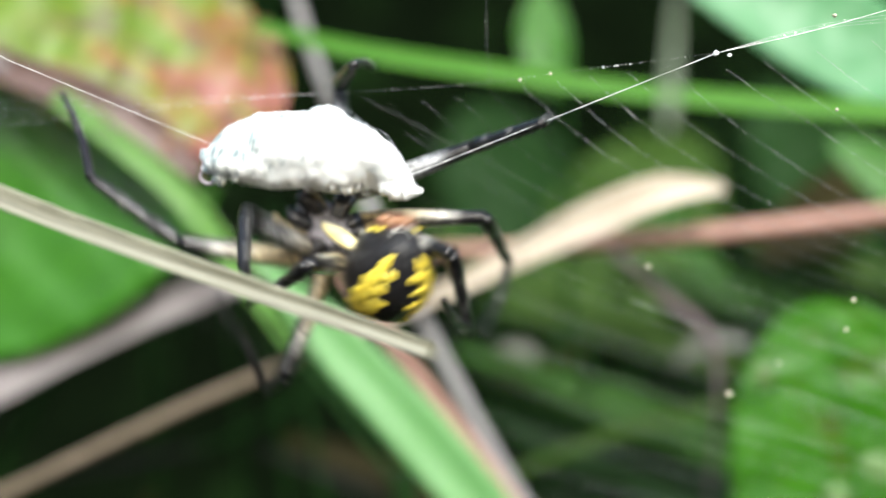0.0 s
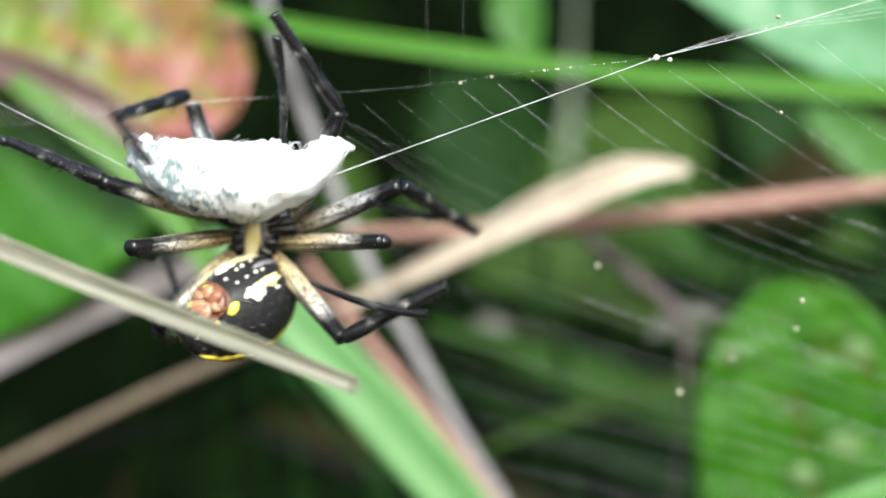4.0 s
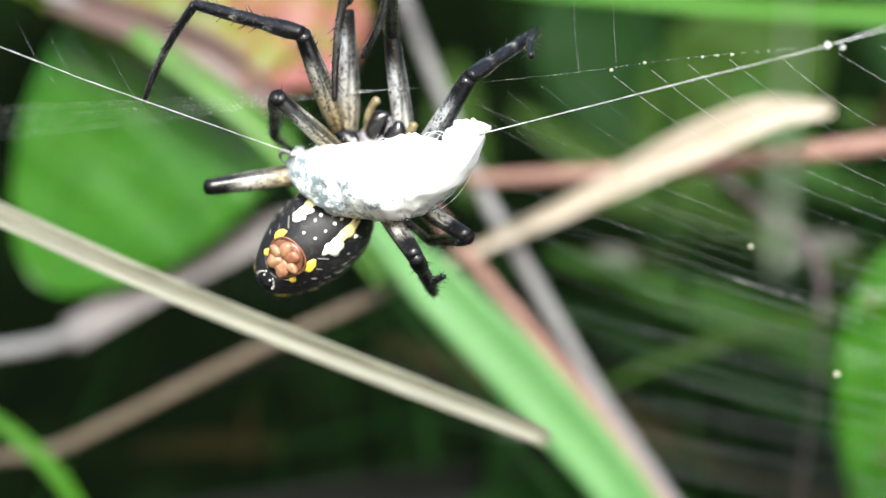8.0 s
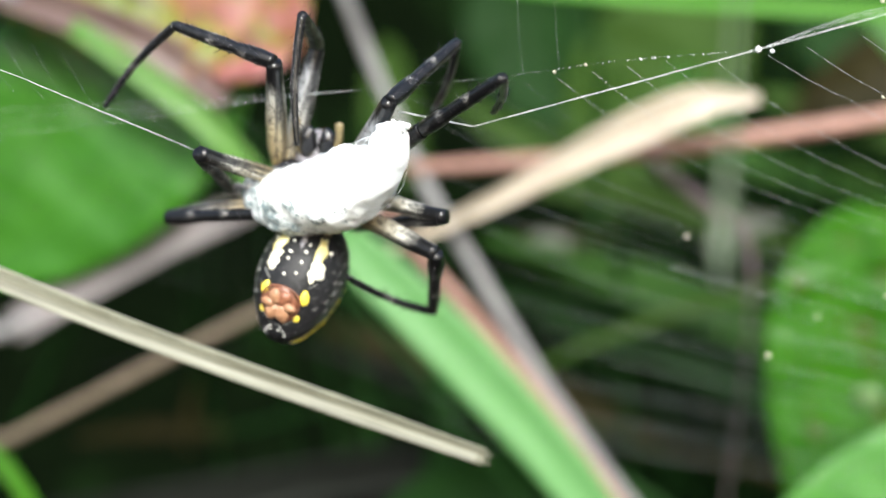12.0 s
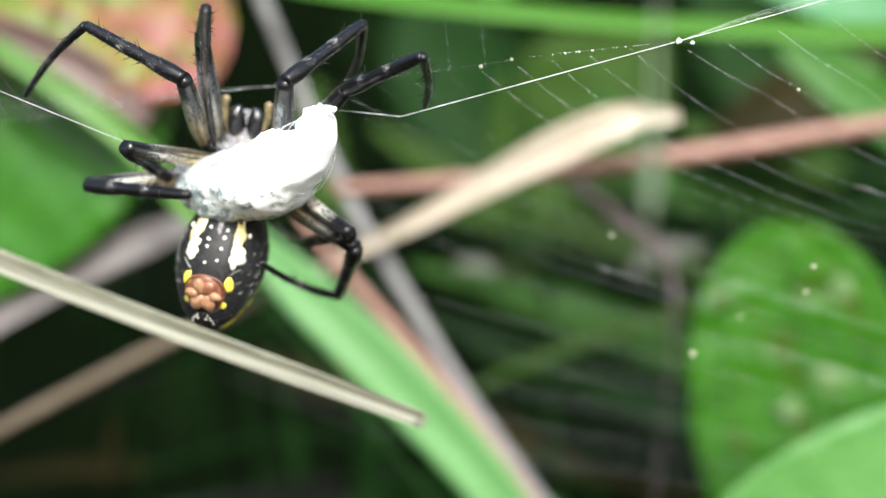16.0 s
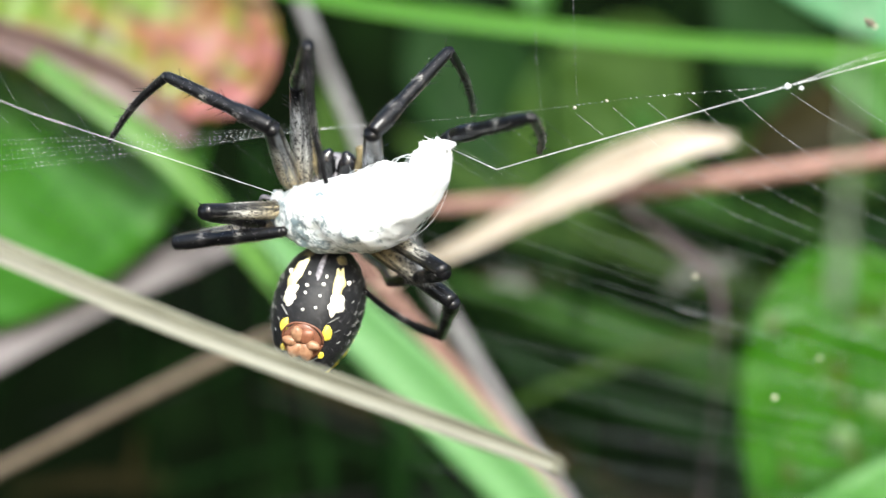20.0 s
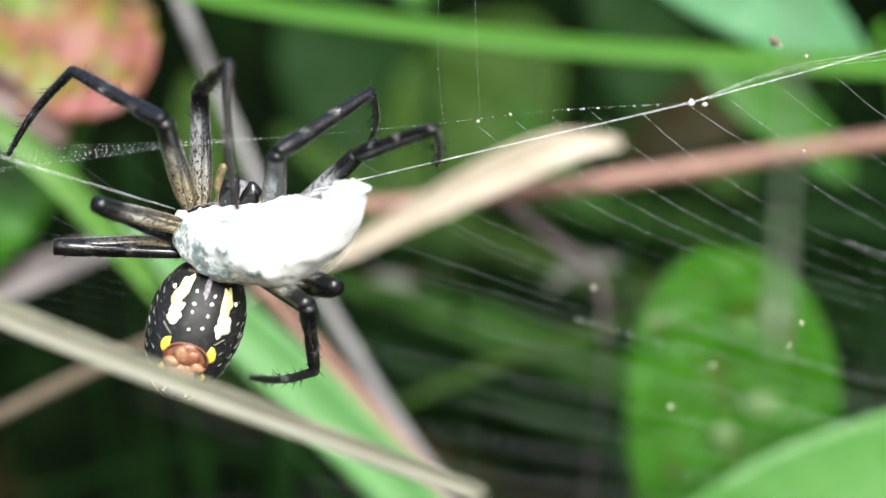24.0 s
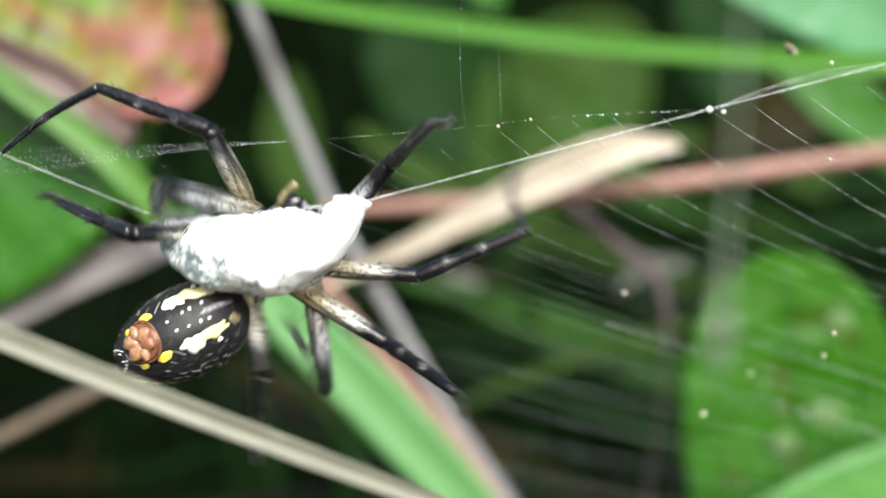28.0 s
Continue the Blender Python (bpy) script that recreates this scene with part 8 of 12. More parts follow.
    walk(legs[3][2], [
        (0, at(-9.72, -4.27, 2.10, -68.3, -47.7, -0.0)), (0.15, at(-8.22, -1.55, -2.44, 89.5, -0.0, -169.0)),
        (0.3, at(-5.78, -0.40, -5.00, 89.4, -0.0, -179.0)), (0.45, at(-6.40, 0.40, -10.73, -68.3, -53.6, -0.0)),
        (0.6, at(-11.70, 0.44, -15.57, -49.3, -34.6, -0.0)), (0.8, at(-12.98, -1.20, -10.70, -66.1, -31.2, -0.0)),
        (1, at(-13.38, -2.49, -5.91, 83.4, -0.0, -175.1)), (1.25, at(-13.65, 0.06, -8.73, 79.7, -0.0, -168.2)),
        (1.5, at(-13.63, 2.97, -11.72, -66.7, -54.9, -0.0)), (1.75, at(-14.77, 4.40, -13.96, -19.5, 39.4, 0.0)),
        (2, at(-15.26, 5.65, -17.99, 49.9, 56.6, 0.0)), (2.25, at(-16.13, 6.49, -16.41, 51.7, 62.6, 0.0)),
        (2.5, at(-17.10, 7.20, -15.18, 53.0, 68.3, 0.0)), (2.75, at(-16.55, 6.50, -12.90, 67.3, 48.7, 0.0)),
        (3, at(-15.69, 5.63, -11.11, 69.6, 0.0, 0.6)), (3.25, at(-9.87, 4.94, -15.81, 63.9, -14.9, -0.0)),
        (3.5, at(-2.92, 4.23, -17.81, 56.1, -32.9, -0.0)), (3.8, at(-9.87, 4.94, -15.81, 63.9, -14.9, -0.0)),
        (4.1, at(-6.40, 0.40, -10.73, -68.3, -53.6, -0.0)), (4.4, at(-13.27, -1.92, -8.28, 76.6, -0.0, -171.6)),
        (4.7, at(-13.69, 1.79, -10.52, 77.8, -0.0, -163.7)), (5, at(-7.70, 0.57, -12.63, -61.2, -46.7, -0.0)),
        (5.25, at(-12.75, -0.81, -11.92, -61.9, -31.7, -0.0)), (5.5, at(-12.31, -0.86, -6.70, -33.2, 28.2, 0.0)),
        (5.75, at(-10.13, 3.60, -6.54, 17.4, 44.9, 0.0)), (6, at(-8.23, 7.20, -6.16, 58.6, 77.0, 0.0)),
        (6.5, at(-9.05, 8.39, -6.29, 57.8, 71.8, 0.0)), (7, at(-9.88, 9.56, -6.49, 56.9, 66.9, 0.0)),
        (7.5, at(-7.76, 6.98, -6.67, 60.3, 56.0, 0.0)), (8, at(-6.25, 4.56, -6.31, 64.2, 46.2, 0.0)),
        (8.25, at(-3.75, -2.69, -3.42, 147.3, -52.6, 180.0)), (8.5, at(-11.74, -8.01, -7.22, 79.7, -0.0, 174.4)),
        (8.75, at(-3.48, -0.35, -4.24, 130.9, -63.5, 180.0)), (9, at(-9.39, -2.07, -6.81, 102.8, -0.0, 174.9)),
        (9.25, at(-7.33, -0.22, -7.09, 100.4, -0.0, 178.8)), (9.5, at(-2.83, -1.48, -4.98, 115.1, -42.6, 180.0)),
        (9.75, at(-2.79, -6.01, -4.45, 105.8, -0.0, -172.3)), (10, at(-4.38, -6.62, -5.96, 100.7, -0.0, 174.8)),
        (10.5, at(-4.14, -4.77, -5.30, 96.2, -0.0, 176.5)), (11, at(-4.05, -2.90, -4.66, 91.9, -0.0, 178.4)),
        (12, at(-4.13, -5.01, -3.65, 90.9, -0.0, 178.7)), (13.5, at(-4.08, -6.18, -3.38, 89.1, -0.0, 178.2)),
        (15, at(-3.95, -7.36, -3.12, 87.4, -0.0, 177.7)), (16, at(-3.80, -7.74, -4.05, 86.8, -0.0, 178.4)),
        (17, at(-3.60, -7.30, -3.48, 85.8, -0.0, 177.5)), (17.5, at(-3.50, -5.95, -3.15, 87.4, -0.0, 177.8)),
        (18, at(-3.51, -4.58, -2.85, 89.0, -0.0, 177.5)), (18.5, at(-3.58, -5.00, -3.12, 89.4, -0.0, 175.5)),
        (19, at(-3.69, -5.41, -3.38, 89.9, -0.0, 173.4)), (19.5, at(-3.91, -5.86, -3.04, 89.2, -0.0, 172.7)),
        (20, at(-4.15, -6.30, -2.70, 88.4, -0.0, 171.8)), (21.5, at(-3.83, -4.05, -2.73, 89.4, -0.0, 170.5)),
        (23, at(-3.89, -1.78, -2.85, 89.5, -0.0, 167.4)), (24, at(-3.79, -1.82, -3.15, 89.0, -0.0, 167.5)),
        (25, at(-3.70, -1.86, -3.45, 88.5, -0.0, 167.6)), (26, at(-3.55, -1.86, -3.65, 89.0, -0.0, 170.4)),
        (27, at(-3.39, -1.86, -3.85, 89.5, -0.0, 173.2)), (27.3, at(-3.39, -1.86, -3.85, 89.5, -0.0, 173.2)),
        (27.5, at(-9.59, 7.88, -4.70, 7.4, 76.7, 0.0)), (27.7, at(-20.00, 9.79, -7.09, 28.4, 71.9, 0.0)),
        (27.85, at(-4.00, 8.88, -16.66, 60.1, 41.6, 0.0)), (28, at(14.50, 3.81, -18.22, 76.4, -0.0, -7.7))])
    walk(legs[4][0], [
        (0, at(4.00, 0.00, 2.10, -21.3, 49.3, 0.0)), (0.15, at(2.90, 0.00, 1.52, -11.5, 36.0, 0.0)),
        (0.3, at(4.00, 0.00, 2.10, 1.2, 20.4, 0.0)), (0.45, at(3.76, 0.00, 1.97, 28.3, 20.5, 0.0)),
        (0.6, at(4.00, 0.00, 2.10, 50.6, 7.9, 0.0)), (0.8, at(3.97, 0.00, 2.08, 29.8, 26.9, 0.0)),
        (1, at(4.00, 0.00, 2.10, 8.4, 41.8, 0.0)), (1.25, at(3.98, 0.00, 2.09, 8.2, 40.9, 0.0)),
        (1.5, at(4.00, 0.00, 2.10, 7.9, 40.0, 0.0)), (1.75, at(3.82, 0.00, 2.00, 5.8, 25.1, 0.0)),
        (2, at(4.00, 0.00, 2.10, 3.6, 10.2, 0.0)), (2.25, at(3.90, 0.00, 2.05, 1.3, 12.7, 0.0)),
        (2.5, at(4.00, 0.00, 2.10, -1.1, 15.3, 0.0)), (2.75, at(3.95, 0.00, 2.08, -7.2, 23.1, 0.0)),
        (3, at(4.00, 0.00, 2.10, -13.4, 31.0, 0.0)), (3.25, at(3.65, 0.00, 1.92, 3.8, 16.4, 0.0)),
        (3.5, at(4.00, 0.00, 2.10, 20.8, 2.2, 0.0)), (3.8, at(3.65, 0.00, 1.92, 3.8, 16.4, 0.0)),
        (4.1, at(3.76, 0.00, 1.97, 28.3, 20.5, 0.0)), (4.4, at(3.97, 0.00, 2.09, 18.7, 34.8, 0.0)),
        (4.7, at(3.99, 0.00, 2.09, 8.0, 40.4, 0.0)), (5, at(3.78, 0.00, 2.00, 37.6, 17.5, 0.0)),
        (5.25, at(3.97, 0.00, 2.08, 35.4, 22.7, 0.0)), (5.5, at(4.00, 0.00, 2.10, 53.4, 48.7, 0.0)),
        (5.75, at(3.99, 0.00, 2.09, 49.1, 42.7, 0.0)), (6, at(4.00, 0.00, 2.10, 44.7, 36.9, 0.0)),
        (6.5, at(4.00, 0.00, 2.10, 47.9, 35.3, 0.0)), (7, at(4.00, 0.00, 2.10, 51.2, 33.8, 0.0)),
        (7.5, at(3.84, 0.00, 2.02, 29.6, -7.8, -0.0)), (8, at(4.00, 0.00, 2.10, 5.0, -39.7, -0.0)),
        (8.25, at(3.78, 0.00, 1.98, 1.3, -9.9, -0.0)), (8.5, at(4.00, 0.00, 2.10, -2.6, 19.8, 0.0)),
        (8.75, at(3.86, 0.00, 2.03, 20.4, 15.1, 0.0)), (9, at(4.00, 0.00, 2.10, 42.5, 14.2, 0.0)),
        (9.25, at(3.98, 0.00, 2.09, 19.9, 17.1, 0.0)), (9.5, at(4.00, 0.00, 2.10, -2.8, 20.6, 0.0)),
        (9.75, at(3.99, 0.00, 2.09, 29.3, 16.9, 0.0)), (10, at(4.00, 0.00, 2.10, 60.3, 4.7, 0.0)),
        (10.5, at(3.99, 0.00, 2.10, 53.2, 24.5, 0.0)), (11, at(4.00, 0.00, 2.10, 43.0, 36.5, 0.0)),
        (12, at(4.00, 0.00, 2.10, 49.8, 29.5, 0.0)), (13.5, at(4.00, 0.00, 2.10, 51.3, 18.8, 0.0)),
        (15, at(4.00, 0.00, 2.10, 51.5, 7.7, 0.0)), (16, at(4.00, 0.00, 2.10, 59.7, 9.3, 0.0)),
        (17, at(4.00, 0.00, 2.10, 57.0, 9.9, 0.0)), (17.5, at(4.00, 0.00, 2.10, 56.7, 16.0, 0.0)),
        (18, at(4.00, 0.00, 2.10, 56.1, 21.9, 0.0)), (18.5, at(4.00, 0.00, 2.10, 63.0, 21.0, 0.0)),
        (19, at(4.00, 0.00, 2.10, 71.0, 0.0, 6.8)), (19.5, at(4.00, 0.00, 2.10, 66.8, 8.5, 0.0)),
        (20, at(4.00, 0.00, 2.10, 63.2, 0.6, 0.0)), (21.5, at(3.98, 0.00, 2.09, 59.7, -3.9, -0.0)),
        (23, at(4.00, 0.00, 2.10, 56.1, -8.5, -0.0)), (24, at(4.00, 0.00, 2.10, 55.4, -11.5, -0.0)),
        (25, at(4.00, 0.00, 2.10, 54.7, -14.4, -0.0)), (26, at(4.00, 0.00, 2.10, 58.2, -13.1, -0.0)),
        (27, at(4.00, 0.00, 2.10, 61.7, -11.6, -0.0)), (27.3, at(4.00, 0.00, 2.10, 61.7, -11.6, -0.0)),
        (27.5, at(4.00, 0.00, 2.10, 57.2, 21.3, 0.0)), (27.7, at(4.00, 0.00, 2.10, 47.1, 44.1, 0.0)),
        (27.85, at(3.88, 0.00, 2.04, 35.7, 18.6, 0.0)), (28, at(4.00, 0.00, 2.10, 23.6, -3.9, -0.0))])
    walk(legs[4][1], [
        (0, at(13.89, 5.09, 10.60, 102.9, 0.0, 9.9)), (0.15, at(10.97, 2.79, 12.62, 92.9, 0.0, 4.6)),
        (0.3, at(8.89, -0.29, 15.22, 78.7, -0.0, -5.1)), (0.45, at(8.08, -6.64, 13.52, 6.8, -49.3, -0.0)),
        (0.6, at(5.23, -10.82, 10.90, -45.2, -15.9, -0.0)), (0.8, at(9.47, -6.96, 12.91, 4.4, 13.3, 0.0)),
        (1, at(13.23, -2.05, 12.42, 60.2, 57.4, 0.0)), (1.25, at(13.06, -1.99, 12.56, 82.6, 0.0, 4.3)),
        (1.5, at(12.91, -1.92, 12.72, 94.9, -0.0, -13.9)), (1.75, at(9.73, -1.41, 14.62, 101.6, -0.0, -2.2)),
        (2, at(6.47, -0.89, 15.85, 100.9, 0.0, 11.6)), (2.25, at(6.98, -0.32, 15.70, 105.1, 0.0, 11.4)),
        (2.5, at(7.69, 0.26, 15.60, 107.7, 0.0, 10.7)), (2.75, at(9.41, 1.76, 14.85, 99.0, -0.0, -1.5)),
        (3, at(11.01, 3.24, 13.78, 86.6, -0.0, -9.6)), (3.25, at(7.59, -0.92, 15.32, 76.1, -0.0, -3.8)),
        (3.5, at(4.49, -4.97, 15.18, 53.8, -14.8, -0.0)), (3.8, at(7.59, -0.92, 15.32, 76.1, -0.0, -3.8)),
        (4.1, at(8.08, -6.64, 13.52, 6.8, -49.3, -0.0)), (4.4, at(11.53, -4.50, 12.98, 46.6, 36.0, 0.0)),
        (4.7, at(12.97, -1.95, 12.65, 89.8, -0.0, -7.3)), (5, at(7.12, -8.53, 12.59, -29.4, -36.9, -0.0)),
        (5.25, at(8.37, -8.11, 12.61, -18.5, 4.0, 0.0)), (5.5, at(10.27, -11.24, 7.60, -51.3, -2.2, -0.0)),
        (5.75, at(10.20, -10.58, 8.84, -59.0, 17.5, 0.0)), (6, at(9.97, -9.85, 10.06, -60.0, 44.2, 0.0)),
        (6.5, at(9.42, -10.39, 9.75, -56.5, 41.1, 0.0)), (7, at(8.89, -10.91, 9.39, -52.8, 38.1, 0.0)),
        (7.5, at(2.19, -6.92, 14.08, -1.2, 24.6, 0.0)), (8, at(-4.91, -1.23, 12.83, 67.3, -7.3, -0.0)),
        (8.25, at(1.36, -0.31, 15.77, 73.1, 0.0, 8.6)), (8.5, at(8.74, 0.62, 15.26, 80.5, 0.0, 15.6)),
        (8.75, at(7.28, -4.87, 14.70, -7.5, 44.1, 0.0)), (9, at(6.53, -9.45, 12.12, 69.9, -0.0, 174.9)),
        (9.25, at(7.84, -4.76, 14.68, -9.3, -41.5, -0.0)), (9.5, at(8.93, 0.67, 15.19, 68.2, -62.0, -0.0)),
        (9.75, at(7.54, -6.85, 13.78, 2.0, -9.3, -0.0)), (10, at(4.57, -12.16, 9.01, -46.7, 33.1, 0.0)),
        (10.5, at(7.47, -11.20, 9.74, -52.6, 31.7, 0.0)), (11, at(10.09, -9.54, 10.34, -54.4, 30.2, 0.0)),
        (12, at(8.45, -10.69, 9.97, -44.4, 38.2, 0.0)), (13.5, at(6.82, -10.93, 10.38, -42.8, 41.9, 0.0)),
        (15, at(5.18, -10.95, 10.74, -39.9, 45.0, 0.0)), (16, at(5.14, -12.08, 9.08, -37.8, 38.3, 0.0)),
        (17, at(5.31, -11.75, 9.60, -33.0, 39.3, 0.0)), (17.5, at(6.12, -11.70, 9.49, -33.3, 47.7, 0.0)),
        (18, at(6.92, -11.61, 9.35, -32.9, 56.1, 0.0)), (18.5, at(6.28, -12.47, 8.04, -30.7, 50.7, 0.0)),
        (19, at(5.57, -13.14, 6.66, -27.2, 45.4, 0.0)), (19.5, at(4.81, -12.87, 7.55, -27.4, 39.9, 0.0)),
        (20, at(4.06, -12.50, 8.40, -27.0, 34.3, 0.0)), (21.5, at(3.50, -12.08, 9.15, -28.8, 36.2, 0.0)),
        (23, at(2.84, -11.62, 9.83, -30.1, 38.1, 0.0)), (24, at(2.41, -11.52, 9.89, -29.0, 38.3, 0.0)),
        (25, at(1.98, -11.42, 9.94, -27.9, 38.4, 0.0)), (26, at(2.33, -11.90, 9.29, -29.9, 35.4, 0.0)),
        (27, at(2.66, -12.33, 8.60, -31.5, 32.2, 0.0)), (27.3, at(2.66, -12.33, 8.60, -31.5, 32.2, 0.0)),
        (27.5, at(6.75, -11.77, 9.17, -33.0, 48.7, 0.0)), (27.7, at(10.63, -10.25, 8.95, -27.6, 63.1, 0.0)),
        (27.85, at(7.51, -8.18, 12.81, 16.6, 37.9, 0.0)), (28, at(3.14, -5.60, 14.90, 61.6, 0.3, 0.0))])
    walk(legs[4][2], [
        (0, at(15.90, -6.43, 7.92, 86.4, -0.0, 171.7)), (0.15, at(11.92, -9.16, 12.02, 89.7, -0.0, -169.0)),
        (0.3, at(7.83, -12.01, 17.56, 116.6, -29.0, 180.0)), (0.45, at(-0.96, -8.06, 21.28, 165.4, 15.2, 180.0)),
        (0.6, at(2.92, -2.30, 19.02, -148.7, -22.1, 180.0)), (0.8, at(12.22, -7.88, 24.55, 162.9, -24.1, 180.0)),
        (1, at(18.26, -12.46, 15.64, -57.8, 20.0, 0.0)), (1.25, at(13.96, -13.86, 14.12, 121.1, -66.1, 180.0)),
        (1.5, at(10.03, -13.53, 11.71, 179.2, -36.6, 180.0)), (1.75, at(9.28, -13.16, 12.21, 155.6, -27.7, 180.0)),
        (2, at(8.84, -12.43, 13.59, 134.3, -22.3, 180.0)), (2.25, at(9.27, -11.68, 12.57, 155.8, -17.9, 180.0)),
        (2.5, at(9.80, -10.98, 11.96, 178.4, -18.7, 180.0)), (2.75, at(9.10, -10.09, 12.96, 175.9, -26.7, 180.0)),
        (3, at(9.01, -8.58, 14.50, 176.2, -34.5, 180.0)), (3.25, at(6.82, -12.54, 18.21, 141.1, -40.5, 180.0)),
        (3.5, at(2.69, -14.65, 22.04, 129.0, -73.9, 180.0)), (3.8, at(6.82, -12.54, 18.21, 141.1, -40.5, 180.0)),
        (4.1, at(-0.96, -8.06, 21.28, 165.4, 15.2, 180.0)), (4.4, at(16.37, -13.22, 19.65, 89.2, -0.0, -169.1)),
        (4.7, at(11.44, -13.86, 12.70, 162.5, -42.5, 180.0)), (5, at(0.84, -2.64, 20.94, -164.3, 1.6, 180.0)),
        (5.25, at(9.15, -4.29, 23.96, -168.7, -19.2, 180.0)), (5.5, at(9.98, -1.88, 15.10, 128.1, -81.3, 180.0)),
        (5.75, at(12.07, -0.30, 14.74, 175.0, -49.1, 180.0)), (6, at(14.15, 0.54, 14.36, -142.0, -24.8, 180.0)),
        (6.5, at(13.77, -0.39, 14.74, -156.3, -30.7, 180.0)), (7, at(13.36, -1.35, 15.10, -171.0, -35.0, 180.0)),
        (7.5, at(7.18, -6.67, 24.98, 167.7, -21.7, 180.0)), (8, at(-5.50, -12.30, 17.43, 128.7, -4.7, 180.0)),
        (8.25, at(3.08, -11.66, 19.27, 143.3, -15.7, 180.0)), (8.5, at(11.91, -10.78, 17.24, 159.0, -29.4, 180.0)),
        (8.75, at(15.55, -3.31, 23.25, -158.7, -37.5, 180.0)), (9, at(7.52, 1.77, 16.24, 66.9, -9.8, -0.0)),
        (9.25, at(-0.00, -2.82, 23.55, -154.1, 22.8, 180.0)), (9.5, at(4.98, -10.47, 17.28, 161.9, -20.7, 180.0)),
        (9.75, at(5.60, -7.26, 25.62, 165.8, -4.4, 180.0)), (10, at(9.07, -3.43, 15.91, 154.2, -8.5, 180.0)),
        (10.5, at(11.30, -1.67, 15.93, 133.4, -14.0, 180.0)), (11, at(13.61, 0.22, 16.37, 114.9, -30.5, 180.0)),
        (12, at(13.75, -2.29, 16.71, 134.9, -18.3, 180.0)), (13.5, at(12.70, -2.77, 16.94, 142.8, -11.1, 180.0)),
        (15, at(11.68, -3.25, 17.25, 151.3, -5.6, 180.0)), (16, at(11.02, -4.73, 16.52, 121.9, -16.3, 180.0)),
        (17, at(11.68, -5.22, 17.40, 127.0, -5.4, 180.0)), (17.5, at(13.54, -5.11, 16.24, 117.7, -5.9, 180.0)),
        (18, at(15.28, -5.10, 14.97, 107.7, -0.0, -178.4)), (18.5, at(14.27, -6.35, 14.58, 109.1, -0.0, -179.0)),
        (19, at(13.16, -7.67, 14.16, 110.3, -0.0, -180.0)), (19.5, at(11.65, -7.34, 15.72, 114.4, 17.6, 180.0)),
        (20, at(10.09, -7.05, 17.23, 119.8, 30.3, 180.0)), (21.5, at(9.71, -6.29, 17.63, 116.2, 25.4, 180.0)),
        (23, at(9.26, -5.61, 18.00, 113.1, 19.1, 180.0)), (24, at(8.92, -5.71, 18.13, 113.3, 23.0, 180.0)),
        (25, at(8.58, -5.81, 18.25, 113.6, 26.9, 180.0)), (26, at(8.36, -5.92, 17.77, 112.7, 23.5, 180.0)),
        (27, at(8.10, -6.05, 17.26, 111.8, 20.4, 180.0)), (27.3, at(8.10, -6.05, 17.26, 111.8, 20.4, 180.0)),
        (27.5, at(14.31, -5.23, 15.81, 120.3, 56.7, 180.0)), (27.7, at(20.11, -4.69, 13.75, 135.1, 76.6, 180.0)),
        (27.85, at(14.58, -11.62, 21.87, 100.4, -0.0, 166.5)), (28, at(3.17, -16.15, 20.62, 81.5, -0.0, 175.0))])
